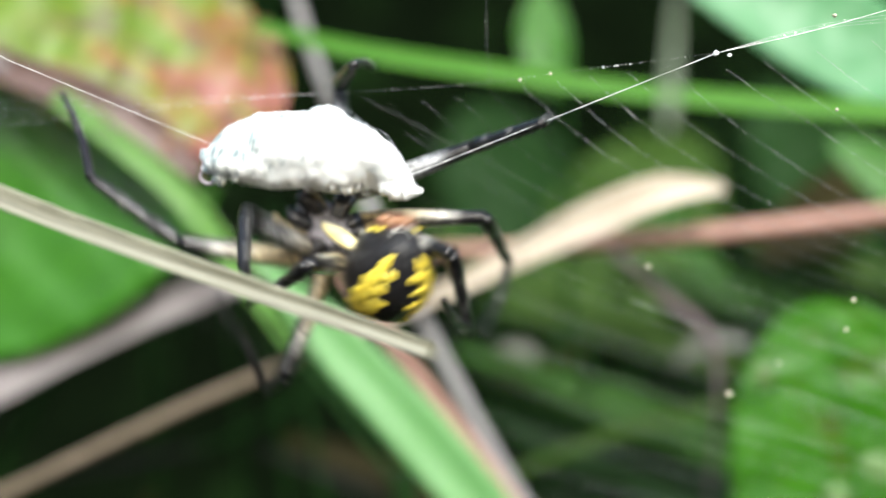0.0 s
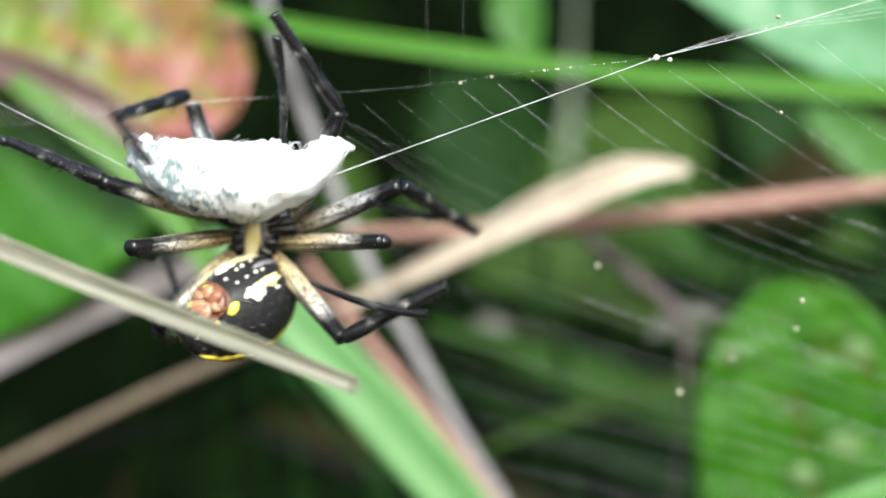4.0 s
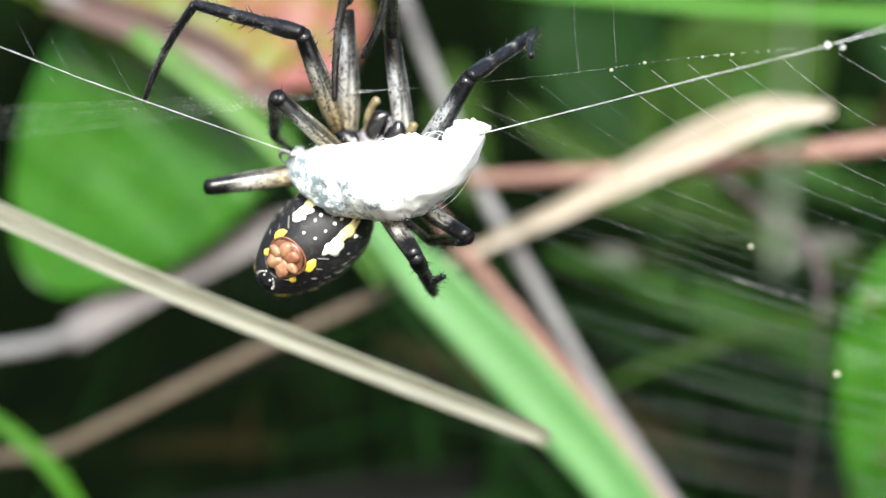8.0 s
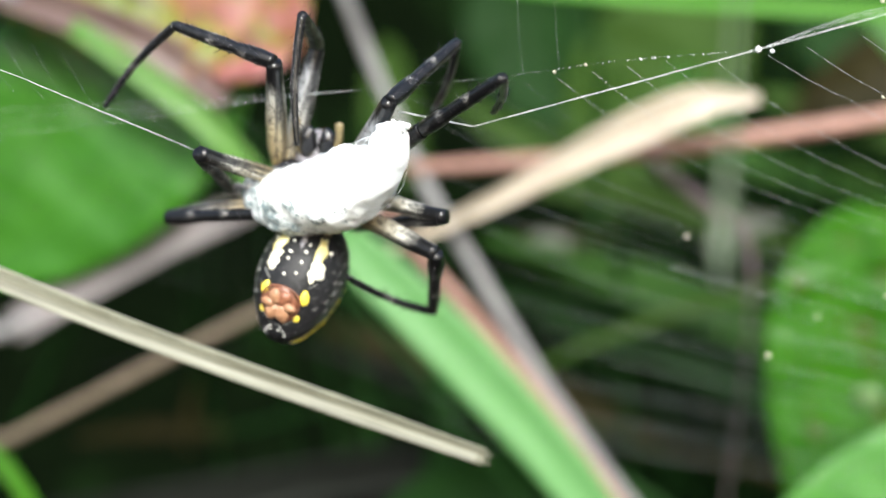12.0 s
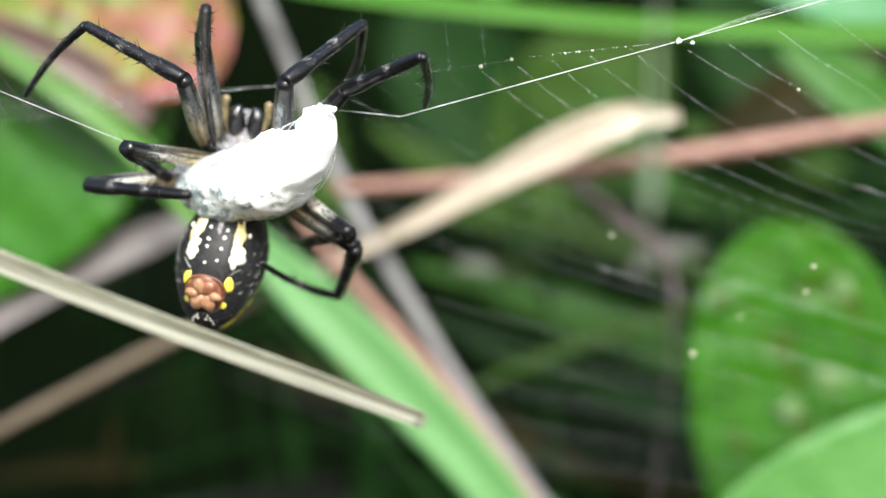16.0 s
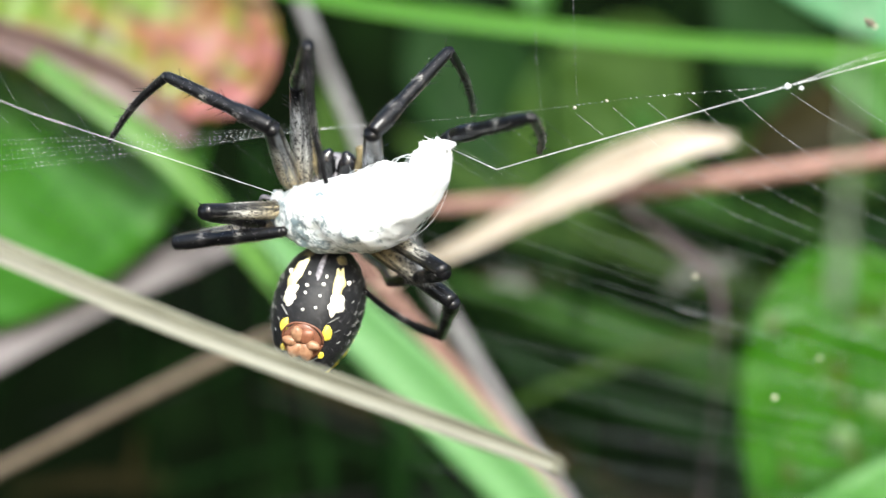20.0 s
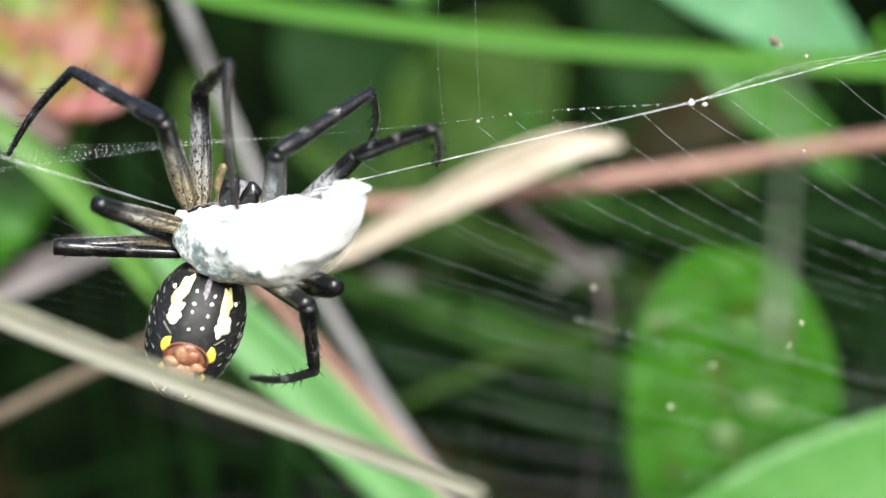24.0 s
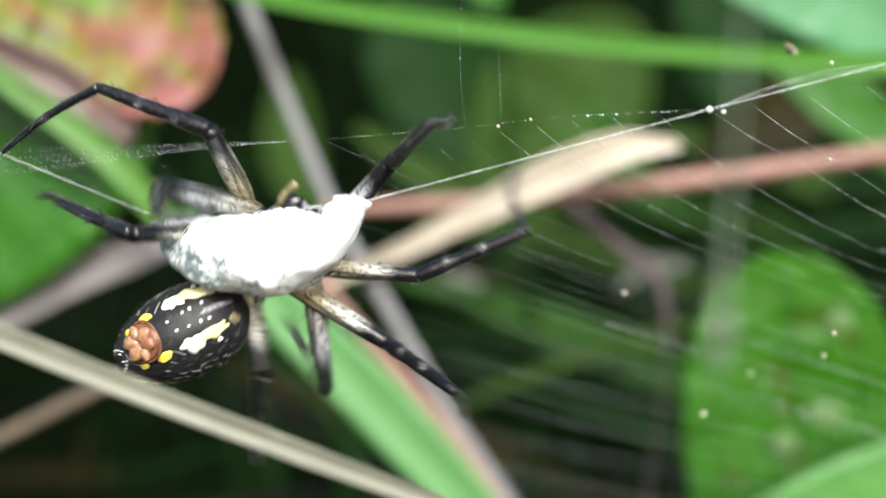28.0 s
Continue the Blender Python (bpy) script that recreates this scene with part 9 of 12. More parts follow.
    walk(legs[5][0], [
        (0, at(4.40, 0.00, 1.20, -179.8, 56.0, 180.0)), (0.15, at(3.19, 0.00, 0.87, 0.5, 84.7, 0.0)),
        (0.3, at(4.40, 0.00, 1.20, 0.9, 45.5, 0.0)), (0.45, at(4.13, 0.00, 1.13, 22.6, 62.0, 0.0)),
        (0.6, at(4.40, 0.00, 1.20, 44.2, 77.1, 0.0)), (0.8, at(4.36, 0.00, 1.19, 23.1, 81.7, 0.0)),
        (1, at(4.40, 0.00, 1.20, 2.0, 87.2, 0.0)), (1.25, at(4.38, 0.00, 1.19, -164.3, 88.0, 180.0)),
        (1.5, at(4.40, 0.00, 1.20, -151.1, 81.7, 180.0)), (1.75, at(4.20, 0.00, 1.15, 25.1, 83.2, 0.0)),
        (2, at(4.40, 0.00, 1.20, 21.3, 67.9, 0.0)), (2.25, at(4.29, 0.00, 1.17, 25.2, 71.3, 0.0)),
        (2.5, at(4.40, 0.00, 1.20, 28.4, 74.0, 0.0)), (2.75, at(4.35, 0.00, 1.19, 28.3, 85.1, 0.0)),
        (3, at(4.40, 0.00, 1.20, -151.9, 83.9, 180.0)), (3.25, at(4.02, 0.00, 1.10, 15.7, 60.2, 0.0)),
        (3.5, at(4.40, 0.00, 1.20, 2.8, 25.7, 0.0)), (3.8, at(4.02, 0.00, 1.10, 15.7, 60.2, 0.0)),
        (4.1, at(4.13, 0.00, 1.13, 22.6, 62.0, 0.0)), (4.4, at(4.37, 0.00, 1.19, 12.1, 84.4, 0.0)),
        (4.7, at(4.39, 0.00, 1.20, -156.2, 84.4, 180.0)), (5, at(4.16, 0.00, 1.15, 30.1, 67.2, 0.0)),
        (5.25, at(4.36, 0.00, 1.19, 28.6, 80.5, 0.0)), (5.5, at(4.40, 0.00, 1.20, 8.9, 88.9, 0.0)),
        (5.75, at(4.39, 0.00, 1.20, 7.7, 79.5, 0.0)), (6, at(4.40, 0.00, 1.20, 6.4, 70.2, 0.0)),
        (6.5, at(4.40, 0.00, 1.20, 20.1, 62.0, 0.0)), (7, at(4.40, 0.00, 1.20, 33.4, 52.6, 0.0)),
        (7.5, at(4.22, 0.00, 1.15, 29.9, 27.1, 0.0)), (8, at(4.40, 0.00, 1.20, 25.7, 2.2, 0.0)),
        (8.25, at(4.16, 0.00, 1.13, 11.2, 37.2, 0.0)), (8.5, at(4.40, 0.00, 1.20, -4.1, 70.6, 0.0)),
        (8.75, at(4.25, 0.00, 1.16, 9.4, 67.3, 0.0)), (9, at(4.40, 0.00, 1.20, 22.5, 65.0, 0.0)),
        (9.25, at(4.38, 0.00, 1.19, 12.6, 62.9, 0.0)), (9.5, at(4.40, 0.00, 1.20, 2.5, 61.4, 0.0)),
        (9.75, at(4.39, 0.00, 1.20, 4.2, 62.1, 0.0)), (10, at(4.40, 0.00, 1.20, 5.8, 62.7, 0.0)),
        (10.5, at(4.39, 0.00, 1.20, 18.7, 58.1, 0.0)), (11, at(4.40, 0.00, 1.20, 31.6, 53.4, 0.0)),
        (12, at(4.40, 0.00, 1.20, 45.1, 49.9, 0.0)), (13.5, at(4.40, 0.00, 1.20, 41.7, 37.6, 0.0)),
        (15, at(4.40, 0.00, 1.20, 36.8, 27.1, 0.0)), (16, at(4.40, 0.00, 1.20, 42.0, 38.5, 0.0)),
        (17, at(4.40, 0.00, 1.20, 33.1, 35.4, 0.0)), (17.5, at(4.40, 0.00, 1.20, 32.4, 41.6, 0.0)),
        (18, at(4.40, 0.00, 1.20, 31.5, 47.7, 0.0)), (18.5, at(4.40, 0.00, 1.20, 37.2, 50.1, 0.0)),
        (19, at(4.40, 0.00, 1.20, 42.8, 52.8, 0.0)), (19.5, at(4.40, 0.00, 1.20, 41.3, 47.7, 0.0)),
        (20, at(4.40, 0.00, 1.20, 39.5, 42.9, 0.0)), (21.5, at(4.38, 0.00, 1.19, 32.9, 35.0, 0.0)),
        (23, at(4.40, 0.00, 1.20, 26.2, 27.5, 0.0)), (24, at(4.40, 0.00, 1.20, 30.7, 25.2, 0.0)),
        (25, at(4.40, 0.00, 1.20, 35.1, 22.8, 0.0)), (26, at(4.40, 0.00, 1.20, 33.2, 25.4, 0.0)),
        (27, at(4.40, 0.00, 1.20, 31.3, 28.0, 0.0)), (27.3, at(4.40, 0.00, 1.20, 31.3, 28.0, 0.0)),
        (27.5, at(4.40, 0.00, 1.20, 38.7, 47.0, 0.0)), (27.7, at(4.40, 0.00, 1.20, 43.1, 69.2, 0.0)),
        (27.85, at(4.27, 0.00, 1.16, -155.6, 71.8, 180.0)), (28, at(4.40, 0.00, 1.20, 173.1, 49.8, 180.0))])
    walk(legs[5][1], [
        (0, at(16.01, -0.04, -6.62, -131.4, 45.1, 180.0)), (0.15, at(17.13, -0.13, 2.16, -126.1, 79.1, 180.0)),
        (0.3, at(14.38, -0.22, 11.02, 57.9, 68.9, 0.0)), (0.45, at(15.54, -5.38, 7.20, 125.9, 47.3, 180.0)),
        (0.6, at(14.19, -9.75, 3.44, 85.1, -0.0, -163.0)), (0.8, at(17.11, -5.49, 3.05, -49.6, 76.4, 0.0)),
        (1, at(18.37, -0.48, 1.89, -127.2, 77.0, 180.0)), (1.25, at(17.85, -3.78, 0.73, -39.2, 81.4, 0.0)),
        (1.5, at(16.53, -6.76, -0.57, 85.2, -0.0, -163.5)), (1.75, at(16.79, -5.94, 2.65, 84.8, -0.0, -175.8)),
        (2, at(16.49, -5.08, 6.10, 77.3, -0.0, 174.3)), (2.25, at(16.29, -5.96, 5.24, 76.7, -0.0, 164.7)),
        (2.5, at(16.23, -6.67, 4.59, -61.4, 68.2, 0.0)), (2.75, at(16.63, -6.64, 2.24, -63.8, 75.8, 0.0)),
        (3, at(16.67, -6.60, -0.12, -66.1, 83.2, 0.0)), (3.25, at(15.72, -3.80, 7.79, 1.9, 61.7, 0.0)),
        (3.5, at(10.47, -0.67, 13.80, 77.9, 0.0, 10.7)), (3.8, at(15.72, -3.80, 7.79, 1.9, 61.7, 0.0)),
        (4.1, at(15.54, -5.38, 7.20, 125.9, 47.3, 180.0)), (4.4, at(17.99, -2.94, 2.54, -133.2, 82.3, 180.0)),
        (4.7, at(17.13, -5.66, -0.06, 83.8, -0.0, -167.8)), (5, at(15.32, -7.03, 5.84, 94.6, -0.0, -167.7)),
        (5.25, at(16.49, -6.70, 3.23, 82.2, -0.0, -177.7)), (5.5, at(18.23, -2.18, 1.46, 51.8, 63.1, 0.0)),
        (5.75, at(18.03, -1.88, 3.72, 47.8, 74.8, 0.0)), (6, at(17.49, -1.57, 5.92, 41.6, 83.7, 0.0)),
        (6.5, at(16.00, -4.80, 7.38, -0.9, 75.0, 0.0)), (7, at(13.68, -7.71, 8.29, -41.3, 65.1, 0.0)),
        (7.5, at(9.75, -6.98, 11.96, -46.6, 42.2, 0.0)), (8, at(4.89, -6.08, 13.80, -50.0, 17.6, 0.0)),
        (8.25, at(12.46, -2.71, 12.07, -1.0, 45.7, 0.0)), (8.5, at(17.57, 1.01, 5.84, 50.8, 71.9, 0.0)),
        (8.75, at(16.99, -2.28, 6.49, -0.4, 54.8, 0.0)), (9, at(16.12, -5.36, 6.67, -49.9, 39.9, 0.0)),
        (9.25, at(16.55, -3.05, 7.41, 16.0, 37.6, 0.0)), (9.5, at(16.69, -0.60, 7.89, 81.4, 0.0, 2.9)),
        (9.75, at(16.73, -1.02, 7.73, 65.3, 51.6, 0.0)), (10, at(16.78, -1.42, 7.59, 48.0, 62.5, 0.0)),
        (10.5, at(15.65, -4.49, 8.20, 47.1, 57.4, 0.0)), (11, at(13.97, -7.34, 8.32, 44.6, 52.4, 0.0)),
        (12, at(11.96, -9.92, 7.57, 35.6, 51.0, 0.0)), (13.5, at(10.78, -9.31, 9.48, 42.3, 60.6, 0.0)),
        (15, at(9.50, -8.38, 11.19, 48.5, 70.9, 0.0)), (16, at(10.87, -9.38, 9.34, 44.2, 60.8, 0.0)),
        (17, at(11.20, -7.64, 10.77, 48.3, 63.6, 0.0)), (17.5, at(12.24, -7.50, 10.04, 48.6, 62.4, 0.0)),
        (18, at(13.22, -7.32, 9.24, 48.7, 61.0, 0.0)), (18.5, at(12.96, -8.46, 8.35, 49.2, 63.3, 0.0)),
        (19, at(12.58, -9.51, 7.41, 49.5, 65.5, 0.0)), (19.5, at(12.18, -9.24, 8.28, 51.5, 67.1, 0.0)),
        (20, at(11.75, -8.91, 9.12, 53.3, 68.7, 0.0)), (21.5, at(11.12, -7.60, 10.83, 57.0, 58.1, 0.0)),
        (23, at(10.19, -6.18, 12.35, 60.0, 45.7, 0.0)), (24, at(9.53, -7.14, 12.10, 54.9, 48.9, 0.0)),
        (25, at(8.84, -8.05, 11.76, 49.5, 51.0, 0.0)), (26, at(9.43, -7.67, 11.78, 51.6, 51.5, 0.0)),
        (27, at(10.01, -7.27, 11.77, 53.7, 51.9, 0.0)), (27.3, at(10.01, -7.27, 11.77, 53.7, 51.9, 0.0)),
        (27.5, at(12.39, -8.76, 8.64, -13.2, 64.1, 0.0)), (27.7, at(13.95, -9.57, 4.83, 87.1, -0.0, 160.9)),
        (27.85, at(16.38, -5.78, -2.83, -21.2, -37.1, -0.0)), (28, at(15.01, 1.69, -7.77, 63.3, -42.8, -0.0))])
    walk(legs[5][2], [
        (0, at(21.63, -9.05, -12.22, 87.9, -0.0, 171.2)), (0.15, at(24.08, -9.82, 0.83, 84.8, -0.0, -168.0)),
        (0.3, at(20.33, -10.39, 13.31, 118.3, -51.4, 180.0)), (0.45, at(20.71, 4.35, 2.43, 46.2, -76.7, -0.0)),
        (0.6, at(10.70, 1.68, 4.47, 96.9, -0.0, -13.0)), (0.8, at(24.66, 3.65, 4.87, -132.0, -78.2, 180.0)),
        (1, at(25.44, -10.04, 0.26, 85.0, -0.0, 168.7)), (1.25, at(27.04, 3.81, 2.11, -139.9, -82.2, 180.0)),
        (1.5, at(13.13, 4.71, 0.43, 95.8, -0.0, -8.8)), (1.75, at(15.91, 5.98, 3.74, 91.7, 0.0, 4.2)),
        (2, at(17.66, 6.56, 8.75, 80.9, 0.0, 12.8)), (2.25, at(19.38, 5.31, 8.00, 89.0, 0.0, 16.3)),
        (2.5, at(21.57, 3.87, 6.72, 97.9, 0.0, 17.2)), (2.75, at(21.77, 4.13, 3.54, 101.6, 0.0, 8.9)),
        (3, at(21.50, 4.37, 0.46, 102.7, -0.0, -0.2)), (3.25, at(26.28, -4.20, 13.47, -178.3, -60.2, 180.0)),
        (3.5, at(12.66, -12.20, 16.32, 118.5, -58.8, 180.0)), (3.8, at(26.28, -4.20, 13.47, -178.3, -60.2, 180.0)),
        (4.1, at(20.71, 4.35, 2.43, 46.2, -76.7, -0.0)), (4.4, at(26.14, -11.69, 1.44, 83.5, -0.0, -163.6)),
        (4.7, at(14.62, 6.00, 1.24, 95.6, -0.0, -1.1)), (5, at(12.77, 4.66, 4.88, 96.4, -0.0, -10.4)),
        (5.25, at(16.01, 5.18, 4.86, 96.8, -0.0, -3.7)), (5.5, at(24.85, -11.60, 4.81, 85.4, -0.0, 175.2)),
        (5.75, at(25.81, -10.77, 5.83, 88.9, -0.0, -176.7)), (6, at(26.41, -9.53, 6.90, 93.1, -0.0, -170.6)),
        (6.5, at(27.60, -4.60, 10.48, 180.0, -55.9, 180.0)), (7, at(21.86, 0.21, 12.09, 100.5, 0.0, 7.0)),
        (7.5, at(15.28, 1.74, 18.07, 100.2, 0.0, 7.4)), (8, at(7.22, 3.11, 21.16, 99.9, 0.0, 8.9)),
        (8.25, at(21.04, -2.49, 20.46, 179.7, -25.3, 180.0)), (8.5, at(24.78, -8.29, 8.19, 93.0, -0.0, 173.6)),
        (8.75, at(26.80, -2.19, 13.40, 177.8, -70.9, 180.0)), (9, at(21.08, 3.83, 12.60, 79.1, -0.0, -12.1)),
        (9.25, at(23.58, -6.36, 16.55, 176.8, -47.5, 180.0)), (9.5, at(17.29, -12.45, 9.68, 132.0, -45.1, 180.0)),
        (9.75, at(20.66, -11.91, 10.86, 120.7, -34.5, 180.0)), (10, at(23.90, -10.34, 11.29, 113.4, -11.5, 180.0)),
        (10.5, at(22.53, -13.29, 12.60, 110.3, -0.0, -173.0)), (11, at(20.73, -15.77, 13.53, 107.6, -0.0, -172.0)),
        (12, at(19.54, -16.90, 13.71, 106.9, -0.0, -175.0)), (13.5, at(18.51, -17.39, 13.84, 109.5, -0.0, -177.2)),
        (15, at(17.02, -17.37, 13.79, 111.9, 3.6, 180.0)), (16, at(18.38, -17.74, 13.54, 110.0, -0.0, 177.8)),
        (17, at(18.35, -16.60, 14.31, 105.9, -0.0, 178.0)), (17.5, at(19.28, -16.50, 13.71, 104.6, -0.0, 177.6)),
        (18, at(20.15, -16.33, 13.07, 103.3, -0.0, 176.9)), (18.5, at(19.97, -17.54, 11.88, 103.5, -0.0, 175.2)),
        (19, at(19.67, -18.64, 10.64, 103.6, -0.0, 173.1)), (19.5, at(19.07, -18.62, 11.19, 103.9, -0.0, 172.4)),
        (20, at(18.42, -18.53, 11.72, 104.2, -0.0, 171.3)), (21.5, at(16.67, -17.66, 14.28, 103.7, -0.0, 170.1)),
        (23, at(14.49, -16.57, 16.54, 102.9, -0.0, 168.2)), (24, at(14.73, -16.96, 16.63, 103.4, -0.0, 168.6)),
        (25, at(14.89, -17.18, 16.66, 103.8, -0.0, 168.5)), (26, at(15.26, -17.08, 16.42, 106.1, -0.0, 168.5)),
        (27, at(15.60, -16.95, 16.15, 111.6, 31.3, 180.0)), (27.3, at(15.60, -16.95, 16.15, 111.6, 31.3, 180.0)),
        (27.5, at(22.90, -6.02, 13.74, -162.2, -54.7, 180.0)), (27.7, at(17.87, 1.76, 5.44, 64.7, 28.6, 0.0)),
        (27.85, at(9.63, -1.43, 6.09, -141.1, 42.2, 180.0)), (28, at(11.34, -9.03, -3.81, 111.8, -74.8, 180.0))])
    walk(legs[6][0], [
        (0, at(2.60, 0.00, -0.70, 178.6, 34.8, 180.0)), (0.15, at(1.89, 0.00, -0.51, 176.8, 75.5, 180.0)),
        (0.3, at(2.60, 0.00, -0.70, -5.1, 63.8, 0.0)), (0.45, at(2.44, 0.00, -0.66, 27.6, 80.7, 0.0)),
        (0.6, at(2.60, 0.00, -0.70, -119.9, 85.5, 180.0)), (0.8, at(2.58, 0.00, -0.69, 31.0, 88.4, 0.0)),
        (1, at(2.60, 0.00, -0.70, 1.2, 89.1, 0.0)), (1.25, at(2.59, 0.00, -0.70, -155.6, 83.2, 180.0)),
        (1.5, at(2.60, 0.00, -0.70, -134.0, 69.4, 180.0)), (1.75, at(2.48, 0.00, -0.67, -138.6, 74.6, 180.0)),
        (2, at(2.60, 0.00, -0.70, -144.4, 81.5, 180.0)), (2.25, at(2.44, 0.00, -0.76, -142.0, 76.4, 180.0)),
        (2.5, at(2.37, 0.00, -0.82, -140.1, 72.0, 180.0)), (2.75, at(2.45, 0.00, -0.73, -138.8, 71.9, 180.0)),
        (3, at(2.60, 0.00, -0.70, -138.2, 71.9, 180.0)), (3.25, at(2.38, 0.00, -0.64, 19.5, 76.2, 0.0)),
        (3.5, at(2.60, 0.00, -0.70, -3.0, 46.2, 0.0)), (3.8, at(2.38, 0.00, -0.64, 19.5, 76.2, 0.0)),
        (4.1, at(2.44, 0.00, -0.66, 27.6, 80.7, 0.0)), (4.4, at(2.58, 0.00, -0.69, 15.0, 88.2, 0.0)),
        (4.7, at(2.59, 0.00, -0.70, -141.6, 75.7, 180.0)), (5, at(2.46, 0.00, -0.65, 39.6, 85.9, 0.0)),
        (5.25, at(2.58, 0.00, -0.69, 39.1, 89.0, 0.0)), (5.5, at(2.60, 0.00, -0.70, -140.3, 81.0, 180.0)),
        (5.75, at(2.59, 0.00, -0.70, -144.1, 72.1, 180.0)), (6, at(2.60, 0.00, -0.70, -149.2, 64.6, 180.0)),
        (6.5, at(2.60, 0.00, -0.70, -146.2, 74.7, 180.0)), (7, at(2.60, 0.00, -0.70, -143.9, 85.4, 180.0)),
        (7.5, at(2.50, 0.00, -0.67, 37.1, 88.2, 0.0)), (8, at(2.60, 0.00, -0.70, 37.2, 81.8, 0.0)),
        (8.25, at(2.46, 0.00, -0.66, 42.8, 80.9, 0.0)), (8.5, at(2.60, 0.00, -0.70, 44.3, 77.6, 0.0)),
        (8.75, at(2.51, 0.00, -0.68, 45.0, 60.5, 0.0)), (9, at(2.60, 0.00, -0.70, 45.7, 43.4, 0.0)),
        (9.25, at(2.59, 0.00, -0.70, 44.7, 63.8, 0.0)), (9.5, at(2.60, 0.00, -0.70, 41.8, 83.3, 0.0)),
        (9.75, at(2.59, 0.00, -0.70, -133.8, 84.6, 180.0)), (10, at(2.60, 0.00, -0.70, -129.9, 71.3, 180.0)),
        (10.5, at(2.60, 0.00, -0.70, -136.7, 81.5, 180.0)), (11, at(2.60, 0.00, -0.70, 36.2, 89.7, 0.0)),
        (12, at(2.60, 0.00, -0.70, -152.9, 87.1, 180.0)), (13.5, at(2.60, 0.00, -0.70, -151.8, 81.1, 180.0)),
        (15, at(2.60, 0.00, -0.70, -150.9, 75.0, 180.0)), (16, at(2.60, 0.00, -0.70, -147.8, 67.9, 180.0)),
        (17, at(2.60, 0.00, -0.70, -148.1, 73.5, 180.0)), (17.5, at(2.60, 0.00, -0.70, -148.6, 73.4, 180.0)),
        (18, at(2.60, 0.00, -0.70, -149.1, 73.3, 180.0)), (18.5, at(2.60, 0.00, -0.70, -147.1, 69.8, 180.0)),
        (19, at(2.60, 0.00, -0.70, -145.1, 66.3, 180.0)), (19.5, at(2.60, 0.00, -0.70, -142.1, 68.3, 180.0)),
        (20, at(2.60, 0.00, -0.70, -139.2, 70.4, 180.0)), (21.5, at(2.59, 0.00, -0.70, -134.8, 81.4, 180.0)),
        (23, at(2.60, 0.00, -0.70, 49.2, 86.8, 0.0)), (24, at(2.60, 0.00, -0.70, 49.4, 87.5, 0.0)),
        (25, at(2.60, 0.00, -0.70, 49.5, 88.3, 0.0)), (26, at(2.60, 0.00, -0.70, 49.0, 89.4, 0.0)),
        (27, at(2.60, 0.00, -0.70, -131.4, 89.4, 180.0)), (27.3, at(2.60, 0.00, -0.70, -131.4, 89.4, 180.0)),
        (27.5, at(2.60, 0.00, -0.70, -136.5, 79.5, 180.0)), (27.7, at(2.60, 0.00, -0.70, -142.0, 70.9, 180.0)),
        (27.85, at(2.52, 0.00, -0.68, 20.6, 77.9, 0.0)), (28, at(2.60, 0.00, -0.70, 1.9, 50.3, 0.0))])
